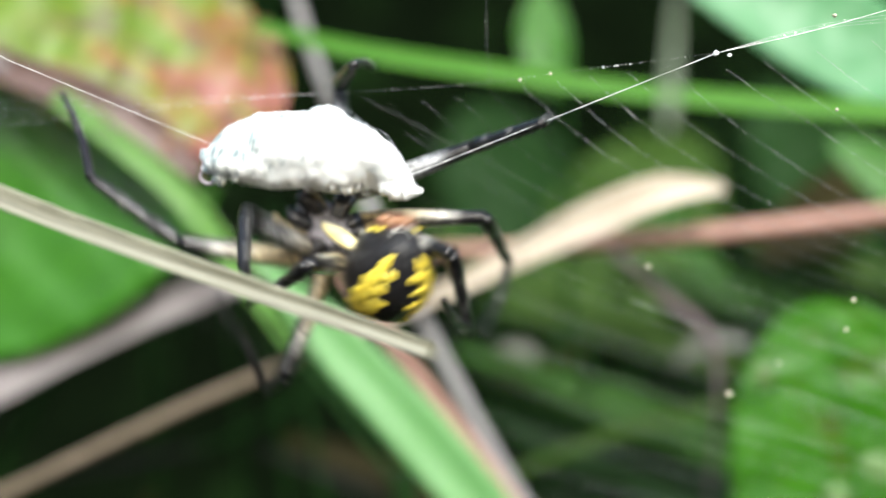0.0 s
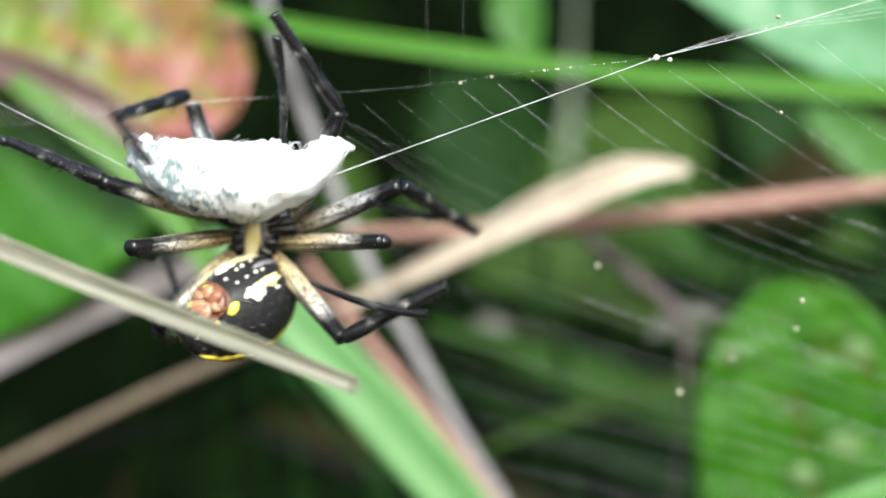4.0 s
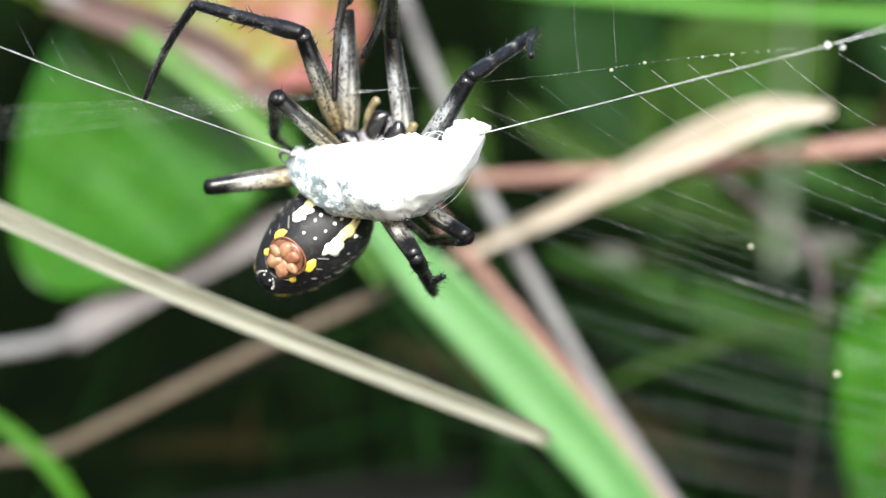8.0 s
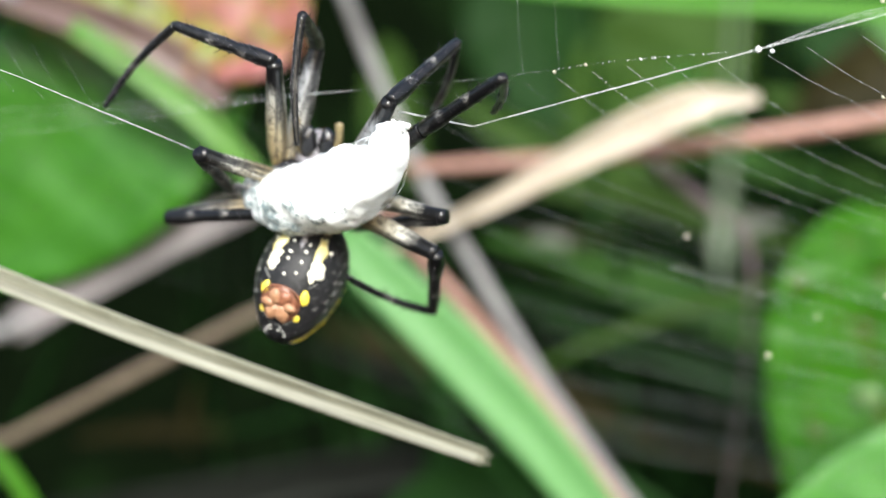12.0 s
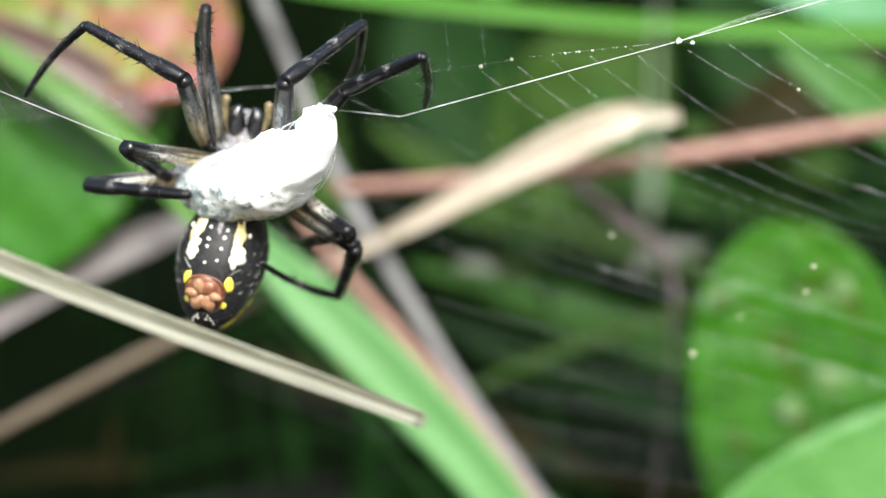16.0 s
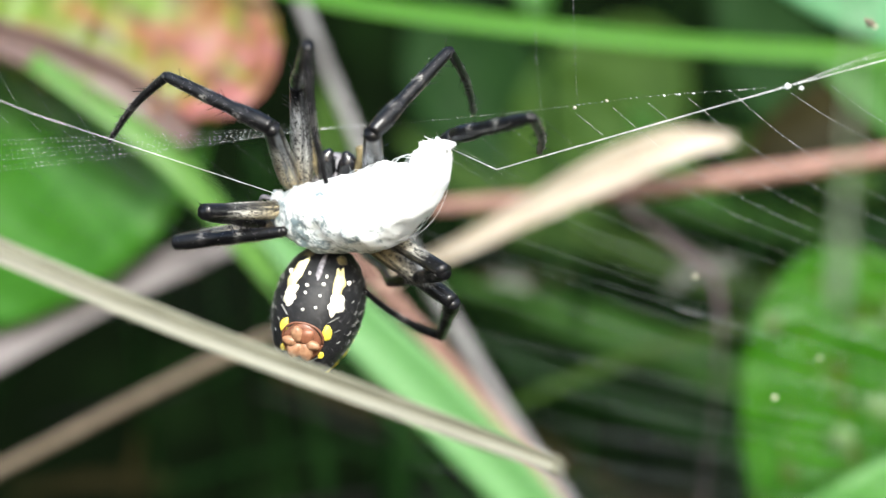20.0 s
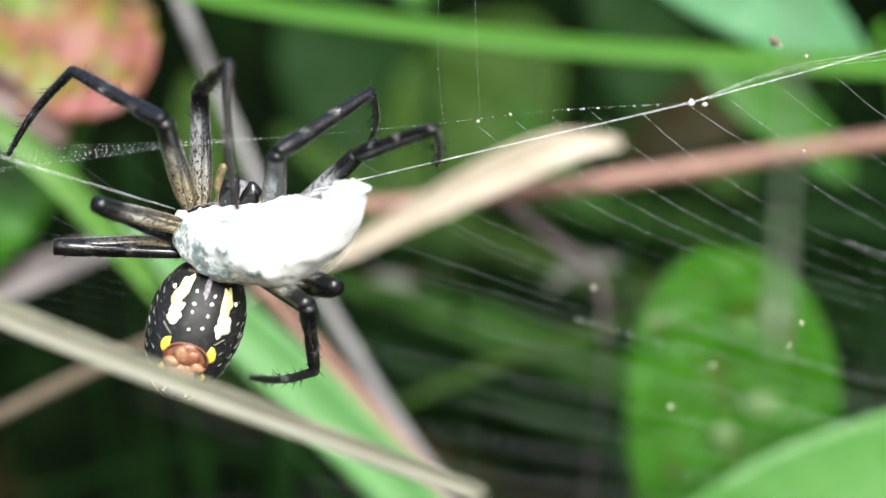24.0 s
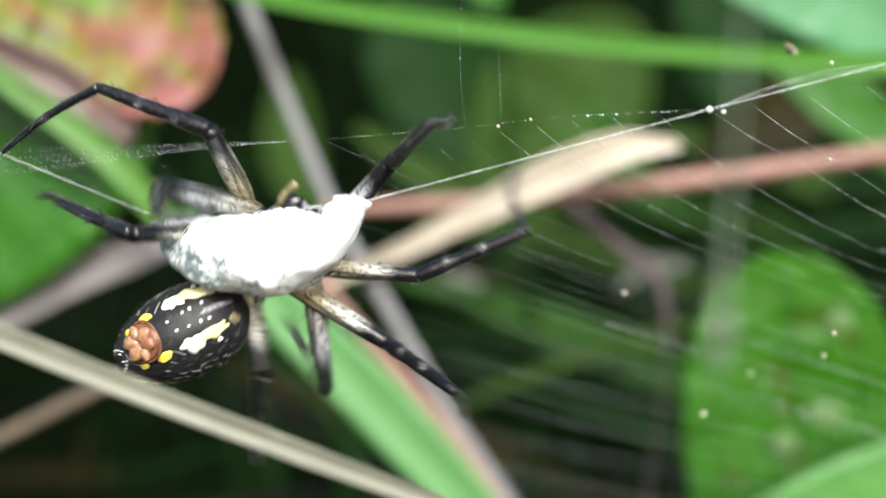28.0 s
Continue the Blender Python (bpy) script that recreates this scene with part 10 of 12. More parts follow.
    walk(legs[6][1], [
        (0, at(10.59, 0.34, -12.19, 116.3, -28.6, 180.0)), (0.15, at(15.42, 0.79, -4.01, 103.5, -0.0, -179.7)),
        (0.3, at(15.11, 1.25, 5.46, 95.8, -0.0, -176.0)), (0.45, at(14.69, -6.48, 1.34, 90.7, -0.0, -161.0)),
        (0.6, at(9.56, -12.14, -1.25, 78.7, -0.0, -165.3)), (0.8, at(14.57, -7.22, -0.35, 81.1, -0.0, -165.8)),
        (1, at(16.60, -0.30, -0.48, 82.8, -0.0, -178.9)), (1.25, at(15.24, -5.79, -2.21, 83.3, -0.0, -170.7)),
        (1.5, at(11.71, -10.07, -4.12, 85.0, -0.0, -174.4)), (1.75, at(12.61, -9.25, -3.46, 86.4, -0.0, -166.9)),
        (2, at(13.85, -8.16, -2.38, 91.7, -0.0, -161.5)), (2.25, at(13.16, -8.62, -3.36, 89.5, -0.0, -161.7)),
        (2.5, at(12.58, -8.98, -4.13, 87.7, -0.0, -162.3)), (2.75, at(12.46, -9.22, -4.00, 87.6, -0.0, -163.0)),
        (3, at(12.52, -9.33, -3.95, 87.6, -0.0, -163.8)), (3.25, at(15.19, -4.68, 2.51, 91.9, -0.0, -163.8)),
        (3.5, at(12.70, 0.73, 8.97, 90.7, -0.0, -171.5)), (3.8, at(15.19, -4.68, 2.51, 91.9, -0.0, -163.8)),
        (4.1, at(14.69, -6.48, 1.34, 90.7, -0.0, -161.0)), (4.4, at(16.10, -3.63, -0.28, 81.7, -0.0, -169.5)),
        (4.7, at(13.23, -8.69, -3.42, 83.9, -0.0, -172.3)), (5, at(13.22, -8.93, 0.13, 87.0, -0.0, -161.7)),
        (5.25, at(13.44, -8.84, -0.50, 80.7, -0.0, -165.5)), (5.5, at(13.24, -8.94, -2.39, 95.5, -0.0, -169.9)),
        (5.75, at(13.38, -8.21, -4.19, 95.2, -0.0, -161.7)), (6, at(13.46, -7.17, -5.87, 116.0, -74.4, 180.0)),
        (6.5, at(13.82, -7.78, -3.77, 116.1, -64.9, 180.0)), (7, at(13.87, -8.26, -1.61, 116.2, -54.1, 180.0)),
        (7.5, at(13.66, -8.44, -0.31, 117.5, -47.9, 180.0)), (8, at(13.63, -8.47, 0.88, 118.9, -39.6, 180.0)),
        (8.25, at(12.60, -9.51, 0.96, 117.1, -50.2, 180.0)), (8.5, at(12.38, -9.79, 1.45, 114.9, -54.7, 180.0)),
        (8.75, at(11.12, -9.91, 4.20, 122.0, -8.3, 180.0)), (9, at(9.31, -10.02, 6.41, 133.9, 25.2, 180.0)),
        (9.25, at(11.52, -9.84, 3.70, 115.2, 3.3, 180.0)), (9.5, at(12.97, -9.32, 0.52, 97.5, -0.0, -169.9)),
        (9.75, at(12.24, -10.11, -1.60, 103.0, -0.0, -167.2)), (10, at(11.11, -10.73, -3.58, 114.3, -39.5, 180.0)),
        (10.5, at(12.68, -9.60, -2.21, 121.6, -57.4, 180.0)), (11, at(13.90, -8.26, -0.64, 130.8, -66.3, 180.0)),
        (12, at(15.04, -6.39, -1.32, 142.5, -70.8, 180.0)), (13.5, at(14.79, -6.61, -2.60, 135.4, -66.6, 180.0)),
        (15, at(14.42, -6.80, -3.86, 128.7, -60.6, 180.0)), (16, at(13.58, -7.46, -5.15, 122.0, -64.8, 180.0)),
        (17, at(14.00, -7.39, -4.07, 125.1, -80.8, 180.0)), (17.5, at(14.05, -7.29, -4.11, 125.6, -80.2, 180.0)),
        (18, at(14.10, -7.20, -4.16, 126.1, -79.7, 180.0)), (18.5, at(13.63, -7.61, -4.75, 124.3, -72.7, 180.0)),
        (19, at(13.12, -8.01, -5.31, 123.0, -65.0, 180.0)), (19.5, at(12.86, -8.60, -4.79, 122.9, -63.3, 180.0)),
        (20, at(12.58, -9.15, -4.26, 122.7, -61.3, 180.0)), (21.5, at(12.35, -9.93, -2.18, 120.0, -55.7, 180.0)),
        (23, at(11.74, -10.60, -0.18, 117.3, -49.3, 180.0)), (24, at(11.71, -10.62, -0.30, 117.9, -50.8, 180.0)),
        (25, at(11.69, -10.65, -0.43, 118.6, -52.2, 180.0)), (26, at(11.78, -10.57, -0.61, 119.1, -52.8, 180.0)),
        (27, at(11.87, -10.49, -0.79, 119.6, -53.3, 180.0)), (27.3, at(11.87, -10.49, -0.79, 119.6, -53.3, 180.0)),
        (27.5, at(12.58, -9.64, -2.55, 116.0, -66.6, 180.0)), (27.7, at(13.03, -8.61, -4.32, 113.2, -81.6, 180.0)),
        (27.85, at(15.34, -4.92, 2.08, -57.3, 7.0, 0.0)), (28, at(13.36, -0.46, 8.24, 1.8, 23.3, 0.0))])
    walk(legs[6][2], [
        (0, at(8.04, 11.10, -16.86, -130.8, -75.6, 180.0)), (0.15, at(15.36, 12.46, -6.80, 105.7, -0.0, -13.5)),
        (0.3, at(14.28, 13.16, 4.26, 92.6, -0.0, -4.4)), (0.45, at(10.79, 4.87, 1.20, 160.4, -84.3, 180.0)),
        (0.6, at(6.57, -0.75, 1.09, 85.5, -0.0, -163.2)), (0.8, at(11.66, 4.28, 1.50, -16.7, -84.3, -0.0)),
        (1, at(16.36, 11.60, 1.03, 93.9, -0.0, -11.3)), (1.25, at(13.31, 5.97, -0.82, -11.9, -86.9, -0.0)),
        (1.5, at(10.54, 1.83, -3.06, 85.8, -0.0, -164.5)), (1.75, at(9.90, 2.41, -2.70, 87.3, -0.0, -164.0)),
        (2, at(10.05, 3.22, -2.74, 89.0, -0.0, -162.9)), (2.25, at(9.38, 2.77, -3.25, 84.6, -0.0, -162.9)),
        (2.5, at(8.93, 2.44, -3.66, 80.2, -0.0, -164.1)), (2.75, at(8.95, 2.24, -3.49, 76.9, -0.0, -165.5)),
        (3, at(9.18, 2.19, -3.44, 73.7, -0.0, -167.7)), (3.25, at(11.84, 6.84, 2.12, -3.9, -71.3, -0.0)),
        (3.5, at(10.92, 12.60, 8.83, 94.0, -0.0, -7.7)), (3.8, at(11.84, 6.84, 2.12, -3.9, -71.3, -0.0)),
        (4.1, at(10.79, 4.87, 1.20, 160.4, -84.3, 180.0)), (4.4, at(13.94, 8.05, 1.45, -115.3, -84.1, 180.0)),
        (4.7, at(11.62, 3.13, -2.14, -67.4, -78.3, -0.0)), (5, at(9.46, 2.45, 0.76, -57.4, -87.8, -0.0)),
        (5.25, at(10.47, 2.63, 1.44, -50.3, -80.4, -0.0)), (5.5, at(11.15, 2.82, -3.53, 79.0, -0.0, -7.5)),
        (5.75, at(9.62, 3.13, -5.28, 81.3, -0.0, -3.5)), (6, at(8.39, 3.61, -7.28, 83.0, 0.0, 1.1)),
        (6.5, at(9.05, 3.00, -6.01, 81.5, 0.0, 1.8)), (7, at(9.57, 2.51, -4.72, 79.9, 0.0, 2.6)),
        (7.5, at(9.55, 2.20, -4.02, 77.5, -0.0, -3.0)), (8, at(9.94, 2.03, -3.59, 77.4, -0.0, -9.4)),
        (8.25, at(8.40, 1.17, -2.54, 79.1, -0.0, -5.6)), (8.5, at(8.26, 1.10, -1.47, 81.5, -0.0, -2.1)),
        (8.75, at(10.20, 0.27, -2.10, 14.3, -71.5, -0.0)), (9, at(12.85, -1.37, -1.12, 97.1, -0.0, -162.2)),
        (9.25, at(11.82, 1.02, -1.40, 98.9, -0.0, -165.6)), (9.5, at(10.88, 2.39, -1.04, 102.8, -0.0, -169.6)),
        (9.75, at(9.64, 1.29, -4.31, 99.6, -0.0, -165.9)), (10, at(7.97, 0.20, -7.40, 95.9, -0.0, -162.7)),
        (10.5, at(7.38, 0.63, -5.59, 111.8, -75.3, 180.0)), (11, at(6.73, 0.82, -3.79, 115.8, -77.1, 180.0)),
        (12, at(6.05, 0.91, -4.46, 114.1, -75.5, 180.0)), (13.5, at(6.95, 1.81, -5.99, 115.3, -83.4, 180.0)),
        (15, at(7.89, 2.57, -7.53, -63.0, -89.7, -0.0)), (16, at(7.82, 2.72, -7.86, 113.5, -89.8, 180.0)),
        (17, at(7.19, 2.42, -5.18, 117.0, -78.0, 180.0)), (17.5, at(7.16, 2.46, -5.30, 117.0, -77.1, 180.0)),
        (18, at(7.14, 2.50, -5.43, 116.9, -76.1, 180.0)), (18.5, at(7.17, 2.30, -6.76, 113.7, -84.8, 180.0)),
        (19, at(7.19, 2.05, -8.08, 88.1, -0.0, -159.1)), (19.5, at(7.05, 1.48, -7.72, 86.5, -0.0, -160.0)),
        (20, at(6.89, 0.95, -7.37, 84.8, -0.0, -161.0)), (21.5, at(7.38, 0.46, -5.56, 89.4, -0.0, -163.8)),
        (23, at(7.56, 0.07, -3.77, 93.3, -0.0, -167.2)), (24, at(7.36, -0.02, -3.85, 94.1, -0.0, -165.7)),
        (25, at(7.16, -0.11, -3.94, 95.0, -0.0, -164.2)), (26, at(7.14, -0.08, -4.14, 94.6, -0.0, -163.1)),
        (27, at(7.11, -0.06, -4.33, 94.2, -0.0, -161.9)), (27.3, at(7.11, -0.06, -4.33, 94.2, -0.0, -161.9)),
        (27.5, at(7.76, 1.15, -4.64, 95.4, -0.0, -160.5)), (27.7, at(8.36, 2.42, -5.01, 112.0, -72.6, 180.0)),
        (27.85, at(16.13, 5.17, 8.52, 121.2, -65.7, 180.0)), (28, at(18.11, -0.83, 19.25, -64.6, -52.6, -0.0))])
    walk(legs[7][0], [
        (0, at(2.30, 0.00, -2.10, -138.9, 17.1, 180.0)), (0.15, at(1.67, 0.00, -1.52, -158.6, 31.9, 180.0)),
        (0.3, at(2.30, 0.00, -2.10, 178.2, 54.2, 180.0)), (0.45, at(2.16, 0.00, -1.97, -154.1, 50.5, 180.0)),
        (0.6, at(2.30, 0.00, -2.10, -129.4, 56.9, 180.0)), (0.8, at(2.28, 0.00, -2.08, -149.3, 52.8, 180.0)),
        (1, at(2.30, 0.00, -2.10, -169.2, 47.5, 180.0)), (1.25, at(2.29, 0.00, -2.09, -154.5, 49.1, 180.0)),
        (1.5, at(2.30, 0.00, -2.10, -139.9, 49.6, 180.0)), (1.75, at(2.20, 0.00, -2.00, -139.1, 55.0, 180.0)),
        (2, at(2.30, 0.00, -2.10, -139.6, 60.3, 180.0)), (2.25, at(2.10, 0.00, -2.08, -142.2, 57.1, 180.0)),
        (2.5, at(2.00, 0.00, -2.10, -145.7, 53.4, 180.0)), (2.75, at(2.13, 0.00, -2.05, -149.8, 53.0, 180.0)),
        (3, at(2.30, 0.00, -2.10, -154.2, 51.5, 180.0)), (3.25, at(2.10, 0.00, -1.92, -143.7, 73.2, 180.0)),
        (3.5, at(2.30, 0.00, -2.10, 46.7, 85.8, 0.0)), (3.8, at(2.10, 0.00, -1.92, -143.7, 73.2, 180.0)),
        (4.1, at(2.16, 0.00, -1.97, -154.1, 50.5, 180.0)), (4.4, at(2.29, 0.00, -2.09, -159.6, 50.2, 180.0)),
        (4.7, at(2.29, 0.00, -2.09, -145.6, 49.6, 180.0)), (5, at(2.18, 0.00, -1.98, -144.4, 51.5, 180.0)),
        (5.25, at(2.28, 0.00, -2.08, -144.1, 54.0, 180.0)), (5.5, at(2.30, 0.00, -2.10, -139.8, 49.8, 180.0)),
        (5.75, at(2.29, 0.00, -2.09, -141.4, 57.0, 180.0)), (6, at(2.30, 0.00, -2.10, -143.0, 64.0, 180.0)),
        (6.5, at(2.30, 0.00, -2.10, -145.0, 73.4, 180.0)), (7, at(2.30, 0.00, -2.10, -147.3, 82.4, 180.0)),
        (7.5, at(2.21, 0.00, -2.02, -135.8, 85.4, 180.0)), (8, at(2.30, 0.00, -2.10, -126.6, 82.7, 180.0)),
        (8.25, at(2.17, 0.00, -1.98, -139.8, 81.4, 180.0)), (8.5, at(2.30, 0.00, -2.10, -154.9, 73.9, 180.0)),
        (8.75, at(2.22, 0.00, -2.03, -151.4, 72.3, 180.0)), (9, at(2.30, 0.00, -2.10, -150.0, 69.9, 180.0)),
        (9.25, at(2.29, 0.00, -2.09, -153.9, 70.4, 180.0)), (9.5, at(2.30, 0.00, -2.10, -158.0, 70.4, 180.0)),
        (9.75, at(2.29, 0.00, -2.09, -148.1, 74.9, 180.0)), (10, at(2.30, 0.00, -2.10, -139.0, 81.4, 180.0)),
        (10.5, at(2.30, 0.00, -2.10, -146.9, 74.6, 180.0)), (11, at(2.30, 0.00, -2.10, -155.5, 69.5, 180.0)),
        (12, at(2.30, 0.00, -2.10, -154.8, 75.2, 180.0)), (13.5, at(2.30, 0.00, -2.10, -157.2, 74.3, 180.0)),
        (15, at(2.30, 0.00, -2.10, -159.5, 73.5, 180.0)), (16, at(2.30, 0.00, -2.10, -156.2, 69.0, 180.0)),
        (17, at(2.30, 0.00, -2.10, -148.4, 72.7, 180.0)), (17.5, at(2.30, 0.00, -2.10, -150.4, 72.9, 180.0)),
        (18, at(2.30, 0.00, -2.10, -152.5, 72.9, 180.0)), (18.5, at(2.30, 0.00, -2.10, -153.9, 68.0, 180.0)),
        (19, at(2.30, 0.00, -2.10, -155.4, 63.1, 180.0)), (19.5, at(2.30, 0.00, -2.10, -155.4, 63.8, 180.0)),
        (20, at(2.30, 0.00, -2.10, -155.4, 64.5, 180.0)), (21.5, at(2.29, 0.00, -2.09, -138.9, 74.4, 180.0)),
        (23, at(2.30, 0.00, -2.10, -122.8, 87.6, 180.0)), (24, at(2.30, 0.00, -2.10, -121.5, 86.3, 180.0)),
        (25, at(2.30, 0.00, -2.10, -120.3, 84.8, 180.0)), (26, at(2.30, 0.00, -2.10, -122.5, 84.6, 180.0)),
        (27, at(2.30, 0.00, -2.10, -124.7, 84.4, 180.0)), (27.3, at(2.30, 0.00, -2.10, -124.7, 84.4, 180.0)),
        (27.5, at(2.30, 0.00, -2.10, -147.1, 59.3, 180.0)), (27.7, at(2.30, 0.00, -2.10, -172.0, 44.5, 180.0)),
        (27.85, at(2.23, 0.00, -2.04, -173.6, 73.6, 180.0)), (28, at(2.30, 0.00, -2.10, 4.5, 77.5, 0.0))])
    walk(legs[7][1], [
        (0, at(5.41, -9.20, -12.18, 131.9, -45.6, 180.0)), (0.15, at(8.56, -5.12, -12.58, -173.2, 1.3, 180.0)),
        (0.3, at(13.65, 0.44, -10.29, 92.5, 0.0, 19.0)), (0.45, at(11.88, -6.12, -9.98, -22.4, 62.4, 0.0)),
        (0.6, at(9.74, -10.83, -6.95, 88.9, -0.0, 161.4)), (0.8, at(11.86, -7.16, -9.36, 116.1, -77.9, 180.0)),
        (1, at(12.43, -2.62, -11.40, 91.3, -0.0, -14.6)), (1.25, at(11.84, -6.03, -10.37, 97.3, -0.0, -2.6)),
        (1.5, at(10.46, -9.01, -9.04, 102.8, 0.0, 14.3)), (1.75, at(10.86, -9.16, -8.08, 98.2, 0.0, 17.8)),
        (2, at(11.56, -9.08, -7.38, 93.1, 0.0, 20.6)), (2.25, at(11.38, -8.58, -8.09, 96.5, 0.0, 16.7)),
        (2.5, at(11.29, -7.89, -8.98, 99.1, 0.0, 12.4)), (2.75, at(11.78, -7.04, -9.34, 100.3, 0.0, 9.2)),
        (3, at(12.16, -6.09, -9.95, 101.3, 0.0, 7.0)), (3.25, at(12.91, -8.28, -5.18, 97.9, 0.0, 12.7)),
        (3.5, at(11.87, -10.19, -1.40, 91.5, 0.0, 17.8)), (3.8, at(12.91, -8.28, -5.18, 97.9, 0.0, 12.7)),
        (4.1, at(11.88, -6.12, -9.98, -22.4, 62.4, 0.0)), (4.4, at(12.37, -4.89, -10.48, 91.1, -0.0, -17.3)),
        (4.7, at(11.08, -7.91, -9.59, 100.9, 0.0, 7.3)), (5, at(11.09, -8.16, -9.06, -62.7, 68.1, 0.0)),
        (5.25, at(11.45, -8.21, -8.76, 90.1, -0.0, 166.5)), (5.5, at(10.47, -9.04, -8.99, 64.9, 84.0, 0.0)),
        (5.75, at(11.46, -8.74, -8.05, -112.8, 79.4, 180.0)), (6, at(12.35, -8.42, -7.00, -113.5, 61.3, 180.0)),
        (6.5, at(13.28, -8.04, -5.37, 105.5, 0.0, 15.0)), (7, at(13.98, -7.56, -3.65, -112.3, 24.7, 180.0)),
        (7.5, at(12.22, -9.75, -2.82, 177.3, 25.0, 180.0)), (8, at(10.58, -11.24, -3.16, 115.5, 34.4, 180.0)),
        (8.25, at(12.75, -9.03, -3.59, -179.1, 30.8, 180.0)), (8.5, at(14.48, -5.94, -5.62, 83.4, 0.0, 9.4)),
        (8.75, at(13.92, -6.71, -5.77, 84.7, 0.0, 7.3)), (9, at(13.68, -7.01, -6.27, 86.9, 0.0, 10.5)),
        (9.25, at(14.13, -6.17, -6.31, 83.1, 0.0, 3.9)), (9.5, at(14.53, -5.25, -6.44, 78.5, -0.0, -1.3)),
        (9.75, at(13.77, -7.39, -5.19, -160.3, 25.2, 180.0)), (10, at(12.75, -9.18, -3.68, 124.4, 16.6, 180.0)),
        (10.5, at(13.60, -7.64, -5.22, 123.3, 4.7, 180.0)), (11, at(14.23, -5.81, -6.56, 125.0, -3.3, 180.0)),
        (12, at(14.55, -5.96, -5.35, 131.8, -1.9, 180.0)), (13.5, at(14.72, -5.43, -5.58, 130.6, -8.5, 180.0)),
        (15, at(14.87, -4.90, -5.83, 129.8, -15.1, 180.0)), (16, at(14.25, -5.66, -6.70, 126.2, -15.5, 180.0)),
        (17, at(13.69, -7.34, -5.64, 130.2, -8.0, 180.0)), (17.5, at(13.94, -6.90, -5.69, 133.0, -8.4, 180.0)),
        (18, at(14.17, -6.46, -5.74, 135.9, -8.6, 180.0)), (18.5, at(13.95, -6.17, -6.81, 130.2, -8.0, 180.0)),
        (19, at(13.65, -5.84, -7.85, 124.7, -6.6, 180.0)), (19.5, at(13.72, -5.84, -7.72, 121.4, -7.0, 180.0)),
        (20, at(13.78, -5.83, -7.58, 118.1, -7.3, 180.0)), (21.5, at(12.45, -9.20, -4.92, 123.1, 5.3, 180.0)),
        (23, at(9.87, -11.77, -2.41, 132.3, 21.7, 180.0)), (24, at(9.60, -11.94, -2.57, 132.6, 22.3, 180.0)),
        (25, at(9.33, -12.09, -2.74, 132.9, 23.0, 180.0)), (26, at(9.78, -11.81, -2.80, 133.0, 20.0, 180.0)),
        (27, at(10.23, -11.51, -2.88, 133.2, 17.1, 180.0)), (27.3, at(10.23, -11.51, -2.88, 133.2, 17.1, 180.0)),
        (27.5, at(12.41, -7.60, -8.10, -168.7, 6.3, 180.0)), (27.7, at(12.01, -1.95, -11.99, 93.4, 0.0, 4.4)),
        (27.85, at(15.57, -1.57, -5.98, 87.8, 0.0, 18.6)), (28, at(15.92, -1.09, 0.93, 53.4, 67.5, 0.0))])
